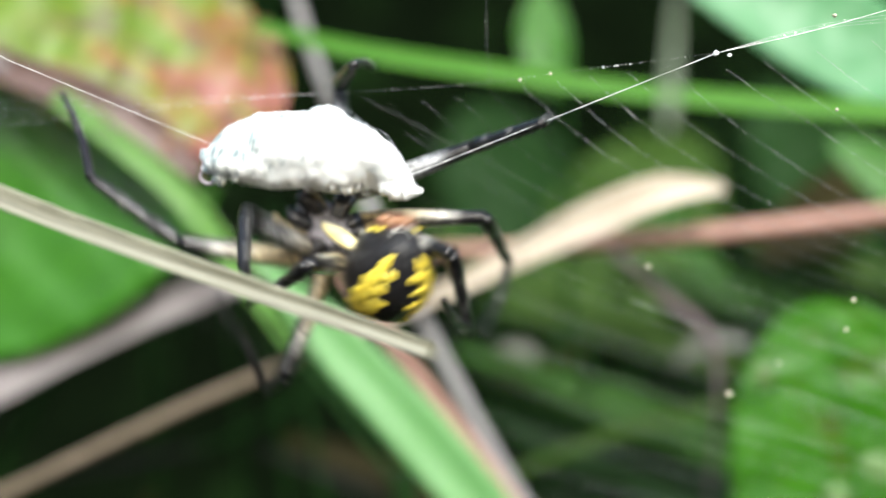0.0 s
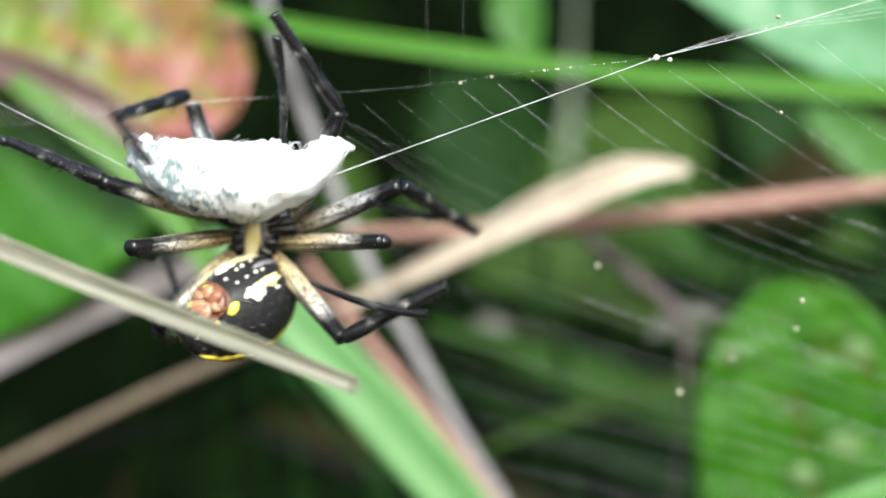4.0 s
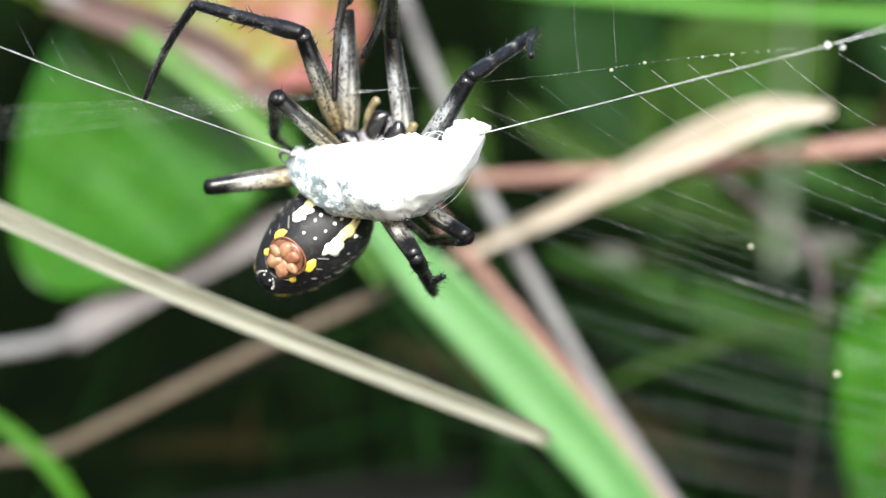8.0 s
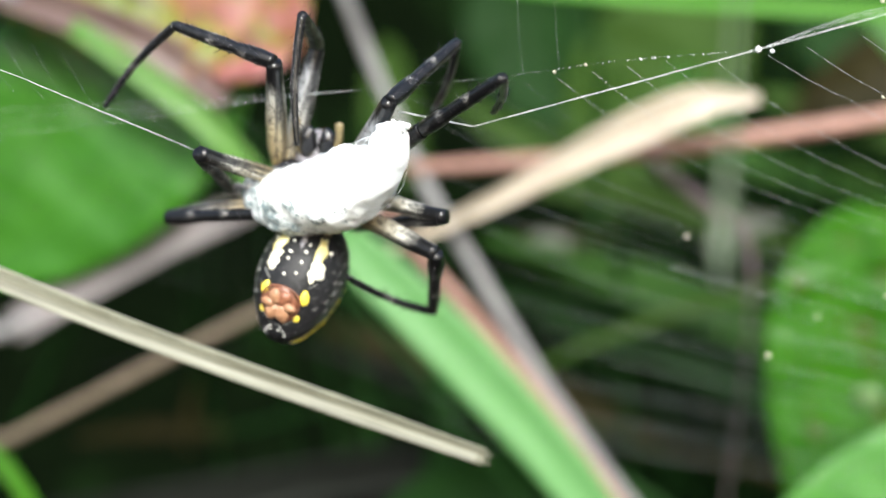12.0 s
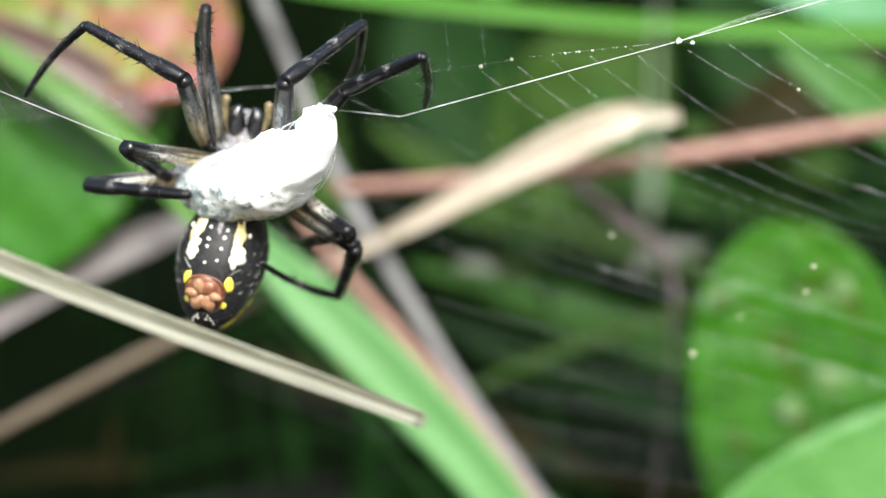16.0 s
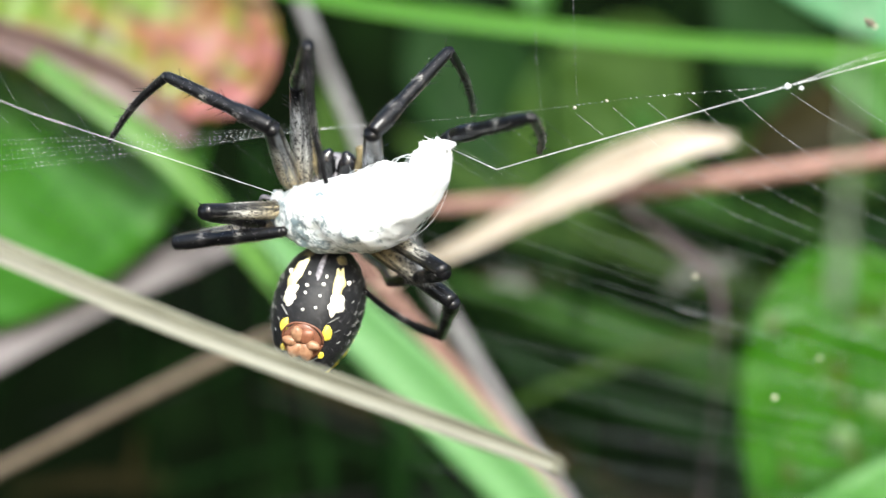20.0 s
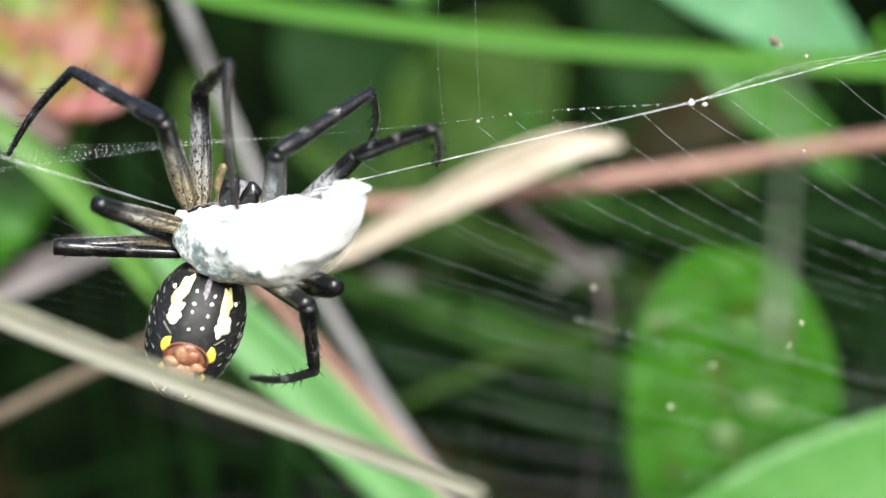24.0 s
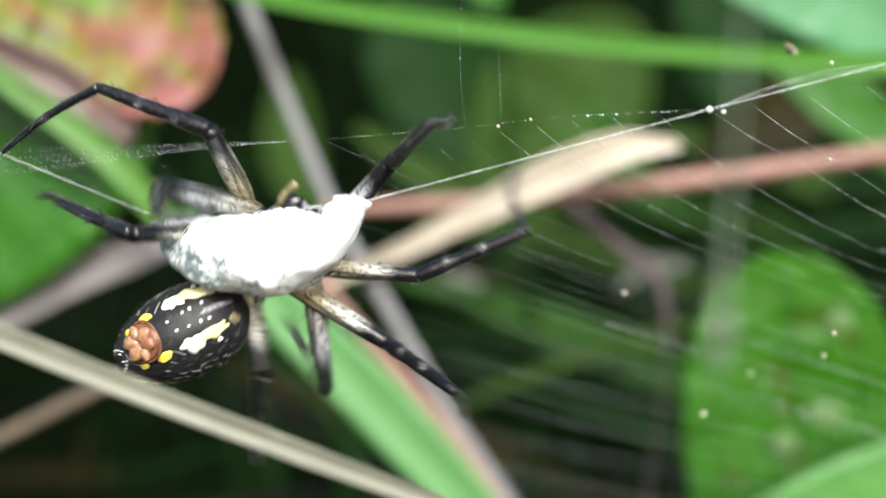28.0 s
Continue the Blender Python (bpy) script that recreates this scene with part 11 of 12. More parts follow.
    walk(legs[7][2], [
        (0, at(-0.32, -0.27, -17.80, 74.2, 0.0, 7.4)), (0.15, at(8.84, -6.53, -24.50, 45.9, 4.2, 0.0)),
        (0.3, at(17.54, -10.90, -10.81, 72.0, 0.0, 3.1)), (0.45, at(21.71, -1.55, -4.84, -114.9, -74.7, 180.0)),
        (0.6, at(13.57, 0.54, -6.72, 85.9, -0.0, -3.1)), (0.8, at(6.70, 3.62, -10.47, 78.5, 0.0, 15.3)),
        (1, at(9.40, -14.23, -11.67, 82.0, -0.0, -164.9)), (1.25, at(11.29, -17.92, -11.90, 83.4, -0.0, -168.4)),
        (1.5, at(13.34, -20.36, -11.69, 84.2, -0.0, -170.6)), (1.75, at(14.49, -20.47, -9.79, -68.0, -64.8, -0.0)),
        (2, at(15.77, -20.30, -8.03, -56.7, -78.4, -0.0)), (2.25, at(14.80, -20.00, -9.46, -59.8, -66.5, -0.0)),
        (2.5, at(13.84, -19.46, -10.89, -62.7, -54.6, -0.0)), (2.75, at(13.67, -18.69, -11.49, -65.3, -46.8, -0.0)),
        (3, at(13.61, -17.76, -12.31, -67.8, -39.4, -0.0)), (3.25, at(15.52, -19.88, -6.83, -62.6, -56.0, -0.0)),
        (3.5, at(15.55, -21.61, -1.71, -56.7, -74.9, -0.0)), (3.8, at(15.52, -19.88, -6.83, -62.6, -56.0, -0.0)),
        (4.1, at(21.71, -1.55, -4.84, -114.9, -74.7, 180.0)), (4.4, at(8.80, -16.34, -10.70, 82.6, -0.0, -175.6)),
        (4.7, at(12.58, -19.60, -11.86, 83.8, -0.0, -169.6)), (5, at(16.21, 2.50, -7.01, 88.5, -0.0, -7.9)),
        (5.25, at(14.25, 3.45, -8.77, 85.0, -0.0, -17.6)), (5.5, at(15.54, -19.90, -8.46, -59.0, -61.9, -0.0)),
        (5.75, at(16.03, -19.80, -8.91, -56.1, -67.0, -0.0)), (6, at(16.56, -19.42, -9.31, -53.0, -71.9, -0.0)),
        (6.5, at(16.28, -19.21, -8.58, -48.6, -80.2, -0.0)), (7, at(15.89, -18.66, -7.79, -43.3, -88.0, -0.0)),
        (7.5, at(17.29, -9.18, -13.68, 11.0, -41.9, -0.0)), (8, at(13.49, -0.41, -7.42, 69.8, 0.0, 2.3)),
        (8.25, at(18.89, -9.22, -13.90, 3.5, -39.0, -0.0)), (8.5, at(16.42, -17.70, -4.24, -52.2, -81.9, -0.0)),
        (8.75, at(15.45, -18.56, -4.66, -66.1, -77.0, -0.0)), (9, at(15.87, -18.79, -5.61, 78.0, -0.0, -166.9)),
        (9.25, at(14.93, -18.05, -4.87, 82.4, -0.0, -161.0)), (9.5, at(14.26, -17.01, -4.06, -63.6, -79.5, -0.0)),
        (9.75, at(18.58, -11.44, -15.41, -12.7, -40.7, -0.0)), (10, at(14.68, 0.72, -10.17, 79.9, -0.0, -16.9)),
        (10.5, at(14.14, 2.39, -11.77, 55.4, -56.7, -0.0)), (11, at(13.84, 4.02, -13.44, 40.2, -58.0, -0.0)),
        (12, at(14.28, 3.00, -13.33, 41.1, -64.4, -0.0)), (13.5, at(13.57, 3.67, -13.31, 38.3, -68.2, -0.0)),
        (15, at(12.87, 4.33, -13.24, 35.2, -71.6, -0.0)), (16, at(12.36, 4.03, -13.52, 48.5, -65.5, -0.0)),
        (17, at(12.60, 1.83, -13.30, 40.8, -64.4, -0.0)), (17.5, at(12.75, 1.87, -13.79, 41.7, -60.7, -0.0)),
        (18, at(12.89, 1.88, -14.27, 42.4, -57.0, -0.0)), (18.5, at(12.87, 3.00, -14.48, 43.8, -56.2, -0.0)),
        (19, at(12.86, 4.03, -14.63, 45.0, -55.8, -0.0)), (19.5, at(12.96, 4.41, -13.92, 42.6, -57.1, -0.0)),
        (20, at(13.07, 4.75, -13.19, 40.0, -58.3, -0.0)), (21.5, at(13.06, 0.85, -11.45, 50.9, -72.3, -0.0)),
        (23, at(12.86, -2.90, -9.92, -118.9, -89.3, 180.0)), (24, at(12.69, -3.11, -10.08, 62.3, -89.6, -0.0)),
        (25, at(12.52, -3.31, -10.26, 63.5, -88.4, -0.0)), (26, at(12.59, -3.04, -10.49, -120.4, -89.6, 180.0)),
        (27, at(12.65, -2.76, -10.73, -124.2, -88.2, 180.0)), (27.3, at(12.65, -2.76, -10.73, -124.2, -88.2, 180.0)),
        (27.5, at(13.71, -9.95, -19.80, -8.8, -42.4, -0.0)), (27.7, at(12.92, -13.89, -12.70, -58.8, -79.0, -0.0)),
        (27.85, at(19.40, -12.94, -5.52, 101.3, -0.0, -172.7)), (28, at(22.54, -10.72, 3.68, 117.5, 56.9, 180.0))])
    walk(CORDS[0], [
        (0, at(22.42, -6.49, 6.10, 172.0, -67.8, 180.0)), (0.15, at(22.42, -6.49, 6.10, 172.3, -68.3, 180.0)),
        (0.3, at(22.42, -6.49, 6.10, 172.6, -68.8, 180.0)), (0.45, at(22.42, -6.49, 6.10, 172.3, -72.0, 180.0)),
        (0.6, at(22.42, -6.49, 6.10, 171.9, -75.1, 180.0)), (0.8, at(22.42, -6.49, 6.10, 171.9, -71.6, 180.0)),
        (1, at(22.42, -6.49, 6.10, 172.0, -68.0, 180.0)), (1.25, at(22.42, -6.49, 6.10, 172.2, -68.9, 180.0)),
        (1.5, at(22.42, -6.49, 6.10, 172.3, -69.7, 180.0)), (1.75, at(22.42, -6.49, 6.10, 172.4, -71.1, 180.0)),
        (2, at(22.42, -6.49, 6.10, 172.6, -72.4, 180.0)), (2.25, at(22.42, -6.49, 6.10, 172.4, -73.6, 180.0)),
        (2.5, at(22.42, -6.49, 6.10, 172.1, -74.8, 180.0)), (2.75, at(22.42, -6.49, 6.10, 172.1, -72.3, 180.0)),
        (3, at(22.42, -6.49, 6.10, 172.0, -69.7, 180.0)), (3.25, at(22.42, -6.49, 6.10, 172.2, -69.7, 180.0)),
        (3.5, at(22.42, -6.49, 6.10, 172.3, -69.6, 180.0)), (3.8, at(22.42, -6.49, 6.10, 172.4, -69.8, 180.0)),
        (4.1, at(22.42, -6.49, 6.10, 172.4, -70.0, 180.0)), (4.4, at(22.42, -6.49, 6.10, 172.5, -70.2, 180.0)),
        (4.7, at(22.42, -6.49, 6.10, 172.6, -70.4, 180.0)), (5, at(22.42, -6.49, 6.10, 172.7, -70.6, 180.0)),
        (5.25, at(22.42, -6.49, 6.10, 172.7, -70.7, 180.0)), (5.5, at(22.42, -6.49, 6.10, 172.8, -70.9, 180.0)),
        (5.75, at(22.42, -6.49, 6.10, 172.5, -71.9, 180.0)), (6, at(22.42, -6.49, 6.10, 172.2, -72.9, 180.0)),
        (6.5, at(22.42, -6.49, 6.10, 172.2, -73.8, 180.0)), (7, at(22.42, -6.49, 6.10, 172.3, -74.6, 180.0)),
        (7.5, at(22.42, -6.49, 6.10, 172.2, -75.2, 180.0)), (8, at(22.42, -6.49, 6.10, 172.1, -75.8, 180.0)),
        (8.25, at(22.42, -6.49, 6.10, 172.3, -72.5, 180.0)), (8.5, at(22.42, -6.49, 6.10, 172.4, -69.3, 180.0)),
        (8.75, at(22.42, -6.49, 6.10, 172.2, -72.7, 180.0)), (9, at(22.42, -6.49, 6.10, 172.1, -76.1, 180.0)),
        (9.25, at(22.42, -6.49, 6.10, 172.2, -72.0, 180.0)), (9.5, at(22.42, -6.49, 6.10, 172.3, -68.0, 180.0)),
        (9.75, at(22.42, -6.49, 6.10, 172.2, -69.3, 180.0)), (10, at(22.42, -6.49, 6.10, 172.1, -70.7, 180.0)),
        (10.5, at(22.42, -6.49, 6.10, 173.3, -72.4, 180.0)), (11, at(22.42, -6.49, 6.10, 174.5, -74.0, 180.0)),
        (12, at(22.42, -6.49, 6.10, 174.8, -75.2, 180.0)), (13.5, at(22.42, -6.49, 6.10, 174.8, -75.5, 180.0)),
        (15, at(22.42, -6.49, 6.10, 175.0, -77.1, 180.0)), (16, at(22.42, -6.49, 6.10, 174.6, -75.6, 180.0)),
        (17, at(22.42, -6.49, 6.10, 174.7, -75.4, 180.0)), (17.5, at(22.42, -6.49, 6.10, 174.7, -74.8, 180.0)),
        (18, at(22.42, -6.49, 6.10, 174.6, -74.3, 180.0)), (18.5, at(22.42, -6.49, 6.10, 174.5, -73.5, 180.0)),
        (19, at(22.42, -6.49, 6.10, 174.3, -72.7, 180.0)), (19.5, at(22.42, -6.49, 6.10, 174.3, -73.3, 180.0)),
        (20, at(22.42, -6.49, 6.10, 174.3, -73.8, 180.0)), (21.5, at(22.42, -6.49, 6.10, 173.5, -74.5, 180.0)),
        (23, at(22.42, -6.49, 6.10, 172.2, -76.3, 180.0)), (24, at(22.42, -6.49, 6.10, 172.2, -76.5, 180.0)),
        (25, at(22.42, -6.49, 6.10, 172.2, -76.6, 180.0)), (26, at(22.42, -6.49, 6.10, 172.2, -76.3, 180.0)),
        (27, at(22.42, -6.49, 6.10, 172.3, -76.1, 180.0)), (27.3, at(22.42, -6.49, 6.10, 172.3, -76.1, 180.0)),
        (27.5, at(22.42, -6.49, 6.10, 172.1, -76.7, 180.0)), (27.7, at(22.42, -6.49, 6.10, 172.0, -77.3, 180.0)),
        (27.85, at(22.42, -6.49, 6.10, 172.2, -75.6, 180.0)), (28, at(22.42, -6.49, 6.10, 172.4, -74.0, 180.0))])
    walk(CORDS[1], [
        (0, at(-3.80, -2.52, -4.61, 172.0, -67.8, 180.0)), (0.15, at(-3.92, -2.67, -4.39, 172.4, -68.4, 180.0)),
        (0.3, at(-4.03, -2.82, -4.16, 172.6, -68.8, 180.0)), (0.45, at(-4.53, -2.63, -2.68, 172.4, -70.9, 180.0)),
        (0.6, at(-4.95, -2.45, -1.17, 171.9, -75.1, 180.0)), (0.8, at(-4.45, -2.48, -2.85, 171.9, -71.3, 180.0)),
        (1, at(-3.85, -2.52, -4.50, 172.0, -68.0, 180.0)), (1.25, at(-4.01, -2.59, -4.12, 172.2, -69.0, 180.0)),
        (1.5, at(-4.17, -2.67, -3.72, 172.3, -69.7, 180.0)), (1.75, at(-4.40, -2.73, -3.10, 172.5, -71.2, 180.0)),
        (2, at(-4.62, -2.79, -2.47, 172.6, -72.4, 180.0)), (2.25, at(-4.78, -2.68, -1.89, 172.4, -73.4, 180.0)),
        (2.5, at(-4.93, -2.58, -1.31, 172.1, -74.8, 180.0)), (2.75, at(-4.57, -2.55, -2.52, 172.1, -72.5, 180.0)),
        (3, at(-4.15, -2.52, -3.71, 172.0, -69.7, 180.0)), (3.25, at(-4.15, -2.59, -3.75, 172.2, -69.6, 180.0)),
        (3.5, at(-4.14, -2.65, -3.79, 172.3, -69.6, 180.0)), (3.8, at(-4.18, -2.69, -3.70, 172.4, -69.9, 180.0)),
        (4.1, at(-4.22, -2.73, -3.61, 172.5, -70.1, 180.0)), (4.4, at(-4.26, -2.77, -3.52, 172.6, -70.3, 180.0)),
        (4.7, at(-4.30, -2.81, -3.43, 172.7, -70.5, 180.0)), (5, at(-4.34, -2.85, -3.33, 172.7, -70.7, 180.0)),
        (5.25, at(-4.37, -2.88, -3.26, 172.8, -70.8, 180.0)), (5.5, at(-4.40, -2.91, -3.18, 172.8, -70.9, 180.0)),
        (5.75, at(-4.54, -2.76, -2.70, 172.6, -71.7, 180.0)), (6, at(-4.67, -2.61, -2.21, 172.2, -72.9, 180.0)),
        (6.5, at(-4.79, -2.62, -1.82, 172.2, -73.8, 180.0)), (7, at(-4.90, -2.64, -1.43, 172.3, -74.6, 180.0)),
        (7.5, at(-4.98, -2.61, -1.14, 172.2, -75.2, 180.0)), (8, at(-5.05, -2.58, -0.85, 172.1, -75.8, 180.0)),
        (8.25, at(-4.62, -2.64, -2.41, 172.3, -72.2, 180.0)), (8.5, at(-4.10, -2.70, -3.93, 172.4, -69.3, 180.0)),
        (8.75, at(-4.63, -2.62, -2.34, 172.2, -72.2, 180.0)), (9, at(-5.08, -2.55, -0.71, 172.1, -76.1, 180.0)),
        (9.25, at(-4.53, -2.60, -2.65, 172.2, -71.5, 180.0)), (9.5, at(-3.86, -2.68, -4.53, 172.3, -68.0, 180.0)),
        (9.75, at(-4.10, -2.63, -3.90, 172.3, -69.2, 180.0)), (10, at(-4.32, -2.58, -3.27, 172.1, -70.7, 180.0)),
        (10.5, at(-4.65, -3.16, -2.51, -11.9, -87.4, -0.0)), (11, at(-4.95, -3.75, -1.73, -13.4, -75.2, -0.0)),
        (12, at(-5.12, -3.88, -1.18, -14.9, -78.9, -0.0)), (13.5, at(-5.16, -3.90, -1.03, -15.3, -77.8, -0.0)),
        (15, at(-5.35, -4.00, -0.28, -16.8, -81.6, -0.0)), (16, at(-5.16, -3.80, -0.98, -15.1, -83.4, -0.0)),
        (17, at(-5.14, -3.87, -1.10, -16.9, -83.8, -0.0)), (17.5, at(-5.06, -3.83, -1.36, -17.6, -84.6, -0.0)),
        (18, at(-4.99, -3.80, -1.62, -18.5, -85.6, -0.0)), (18.5, at(-4.88, -3.73, -1.98, -17.8, -79.7, -0.0)),
        (19, at(-4.76, -3.66, -2.35, -17.1, -73.8, -0.0)), (19.5, at(-4.84, -3.66, -2.09, -17.5, -69.9, -0.0)),
        (20, at(-4.91, -3.65, -1.84, -18.0, -65.8, -0.0)), (21.5, at(-4.97, -3.27, -1.47, -15.5, -80.4, -0.0)),
        (23, at(-5.11, -2.61, -0.60, 172.2, -76.3, 180.0)), (24, at(-5.13, -2.61, -0.53, 172.2, -76.5, 180.0)),
        (25, at(-5.15, -2.61, -0.46, 172.2, -76.6, 180.0)), (26, at(-5.12, -2.62, -0.60, 172.2, -76.3, 180.0)),
        (27, at(-5.09, -2.64, -0.73, 172.3, -76.1, 180.0)), (27.3, at(-5.09, -2.64, -0.73, 172.3, -76.1, 180.0)),
        (27.5, at(-5.15, -2.57, -0.43, 172.1, -76.6, 180.0)), (27.7, at(-5.21, -2.50, -0.14, 172.0, -77.3, 180.0)),
        (27.85, at(-5.03, -2.59, -0.92, 172.2, -75.3, 180.0)), (28, at(-4.83, -2.69, -1.70, 172.4, -74.0, 180.0))])
    walk(CORDS[2], [
        (0, at(-48.85, -9.00, 3.77, 160.7, 69.3, 180.0)), (0.15, at(-48.85, -9.00, 3.77, 161.6, 66.8, 180.0)),
        (0.3, at(-48.85, -9.00, 3.77, 162.4, 64.5, 180.0)), (0.45, at(-48.85, -9.00, 3.77, 161.6, 69.8, 180.0)),
        (0.6, at(-48.85, -9.00, 3.77, 160.8, 75.6, 180.0)), (0.8, at(-48.85, -9.00, 3.77, 160.7, 71.9, 180.0)),
        (1, at(-48.85, -9.00, 3.77, 160.6, 68.1, 180.0)), (1.25, at(-48.85, -9.00, 3.77, 160.4, 67.2, 180.0)),
        (1.5, at(-48.85, -9.00, 3.77, 160.2, 66.3, 180.0)), (1.75, at(-48.85, -9.00, 3.77, 158.5, 65.8, 180.0)),
        (2, at(-48.85, -9.00, 3.77, 156.6, 65.2, 180.0)), (2.25, at(-48.85, -9.00, 3.77, 157.0, 69.8, 180.0)),
        (2.5, at(-48.85, -9.00, 3.77, 157.5, 74.1, 180.0)), (2.75, at(-48.85, -9.00, 3.77, 158.5, 68.5, 180.0)),
        (3, at(-48.85, -9.00, 3.77, 159.5, 63.4, 180.0)), (3.25, at(-48.85, -9.00, 3.77, 159.1, 62.0, 180.0)),
        (3.5, at(-48.85, -9.00, 3.77, 158.7, 60.5, 180.0)), (3.8, at(-48.85, -9.00, 3.77, 158.2, 61.5, 180.0)),
        (4.1, at(-48.85, -9.00, 3.77, 157.8, 62.4, 180.0)), (4.4, at(-48.85, -9.00, 3.77, 157.3, 63.5, 180.0)),
        (4.7, at(-48.85, -9.00, 3.77, 156.8, 64.5, 180.0)), (5, at(-48.85, -9.00, 3.77, 156.3, 65.7, 180.0)),
        (5.25, at(-48.85, -9.00, 3.77, 155.8, 66.6, 180.0)), (5.5, at(-48.85, -9.00, 3.77, 155.4, 67.7, 180.0)),
        (5.75, at(-48.85, -9.00, 3.77, 158.1, 68.0, 180.0)), (6, at(-48.85, -9.00, 3.77, 160.3, 68.3, 180.0)),
        (6.5, at(-48.85, -9.00, 3.77, 160.4, 71.4, 180.0)), (7, at(-48.85, -9.00, 3.77, 160.6, 74.4, 180.0)),
        (7.5, at(-48.85, -9.00, 3.77, 160.8, 71.5, 180.0)), (8, at(-48.85, -9.00, 3.77, 161.1, 68.7, 180.0)),
        (8.25, at(-48.85, -9.00, 3.77, 159.9, 66.1, 180.0)), (8.5, at(-48.85, -9.00, 3.77, 158.7, 63.1, 180.0)),
        (8.75, at(-48.85, -9.00, 3.77, 160.9, 68.0, 180.0)), (9, at(-48.85, -9.00, 3.77, 162.7, 71.9, 180.0)),
        (9.25, at(-48.85, -9.00, 3.77, 161.8, 66.3, 180.0)), (9.5, at(-48.85, -9.00, 3.77, 160.9, 60.1, 180.0)),
        (9.75, at(-48.85, -9.00, 3.77, 160.4, 60.8, 180.0)), (10, at(-48.85, -9.00, 3.77, 159.8, 61.4, 180.0)),
        (10.5, at(-48.85, -9.00, 3.77, 160.9, 66.9, 180.0)), (11, at(-48.85, -9.00, 3.77, 162.0, 71.8, 180.0)),
        (12, at(-48.85, -9.00, 3.77, 161.3, 64.1, 180.0)), (13.5, at(-48.85, -9.00, 3.77, 161.4, 64.7, 180.0)),
        (15, at(-48.85, -9.00, 3.77, 161.5, 65.4, 180.0)), (16, at(-48.85, -9.00, 3.77, 162.1, 65.2, 180.0)),
        (17, at(-48.85, -9.00, 3.77, 161.7, 67.5, 180.0)), (17.5, at(-48.85, -9.00, 3.77, 162.4, 67.4, 180.0)),
        (18, at(-48.85, -9.00, 3.77, 163.1, 67.4, 180.0)), (18.5, at(-48.85, -9.00, 3.77, 163.1, 67.3, 180.0)),
        (19, at(-48.85, -9.00, 3.77, 163.1, 67.2, 180.0)), (19.5, at(-48.85, -9.00, 3.77, 163.1, 68.6, 180.0)),
        (20, at(-48.85, -9.00, 3.77, 163.1, 69.9, 180.0)), (21.5, at(-48.85, -9.00, 3.77, 163.2, 70.6, 180.0)),
        (23, at(-48.85, -9.00, 3.77, 163.4, 71.2, 180.0)), (24, at(-48.85, -9.00, 3.77, 163.4, 70.7, 180.0)),
        (25, at(-48.85, -9.00, 3.77, 163.4, 70.3, 180.0)), (26, at(-48.85, -9.00, 3.77, 163.2, 70.0, 180.0)),
        (27, at(-48.85, -9.00, 3.77, 163.1, 69.6, 180.0)), (27.3, at(-48.85, -9.00, 3.77, 163.1, 69.6, 180.0)),
        (27.5, at(-48.85, -9.00, 3.77, 163.3, 73.8, 180.0)), (27.7, at(-48.85, -9.00, 3.77, 163.6, 77.9, 180.0)),
        (27.85, at(-48.85, -9.00, 3.77, 162.4, 71.8, 180.0)), (28, at(-48.85, -9.00, 3.77, 161.2, 64.7, 180.0))])
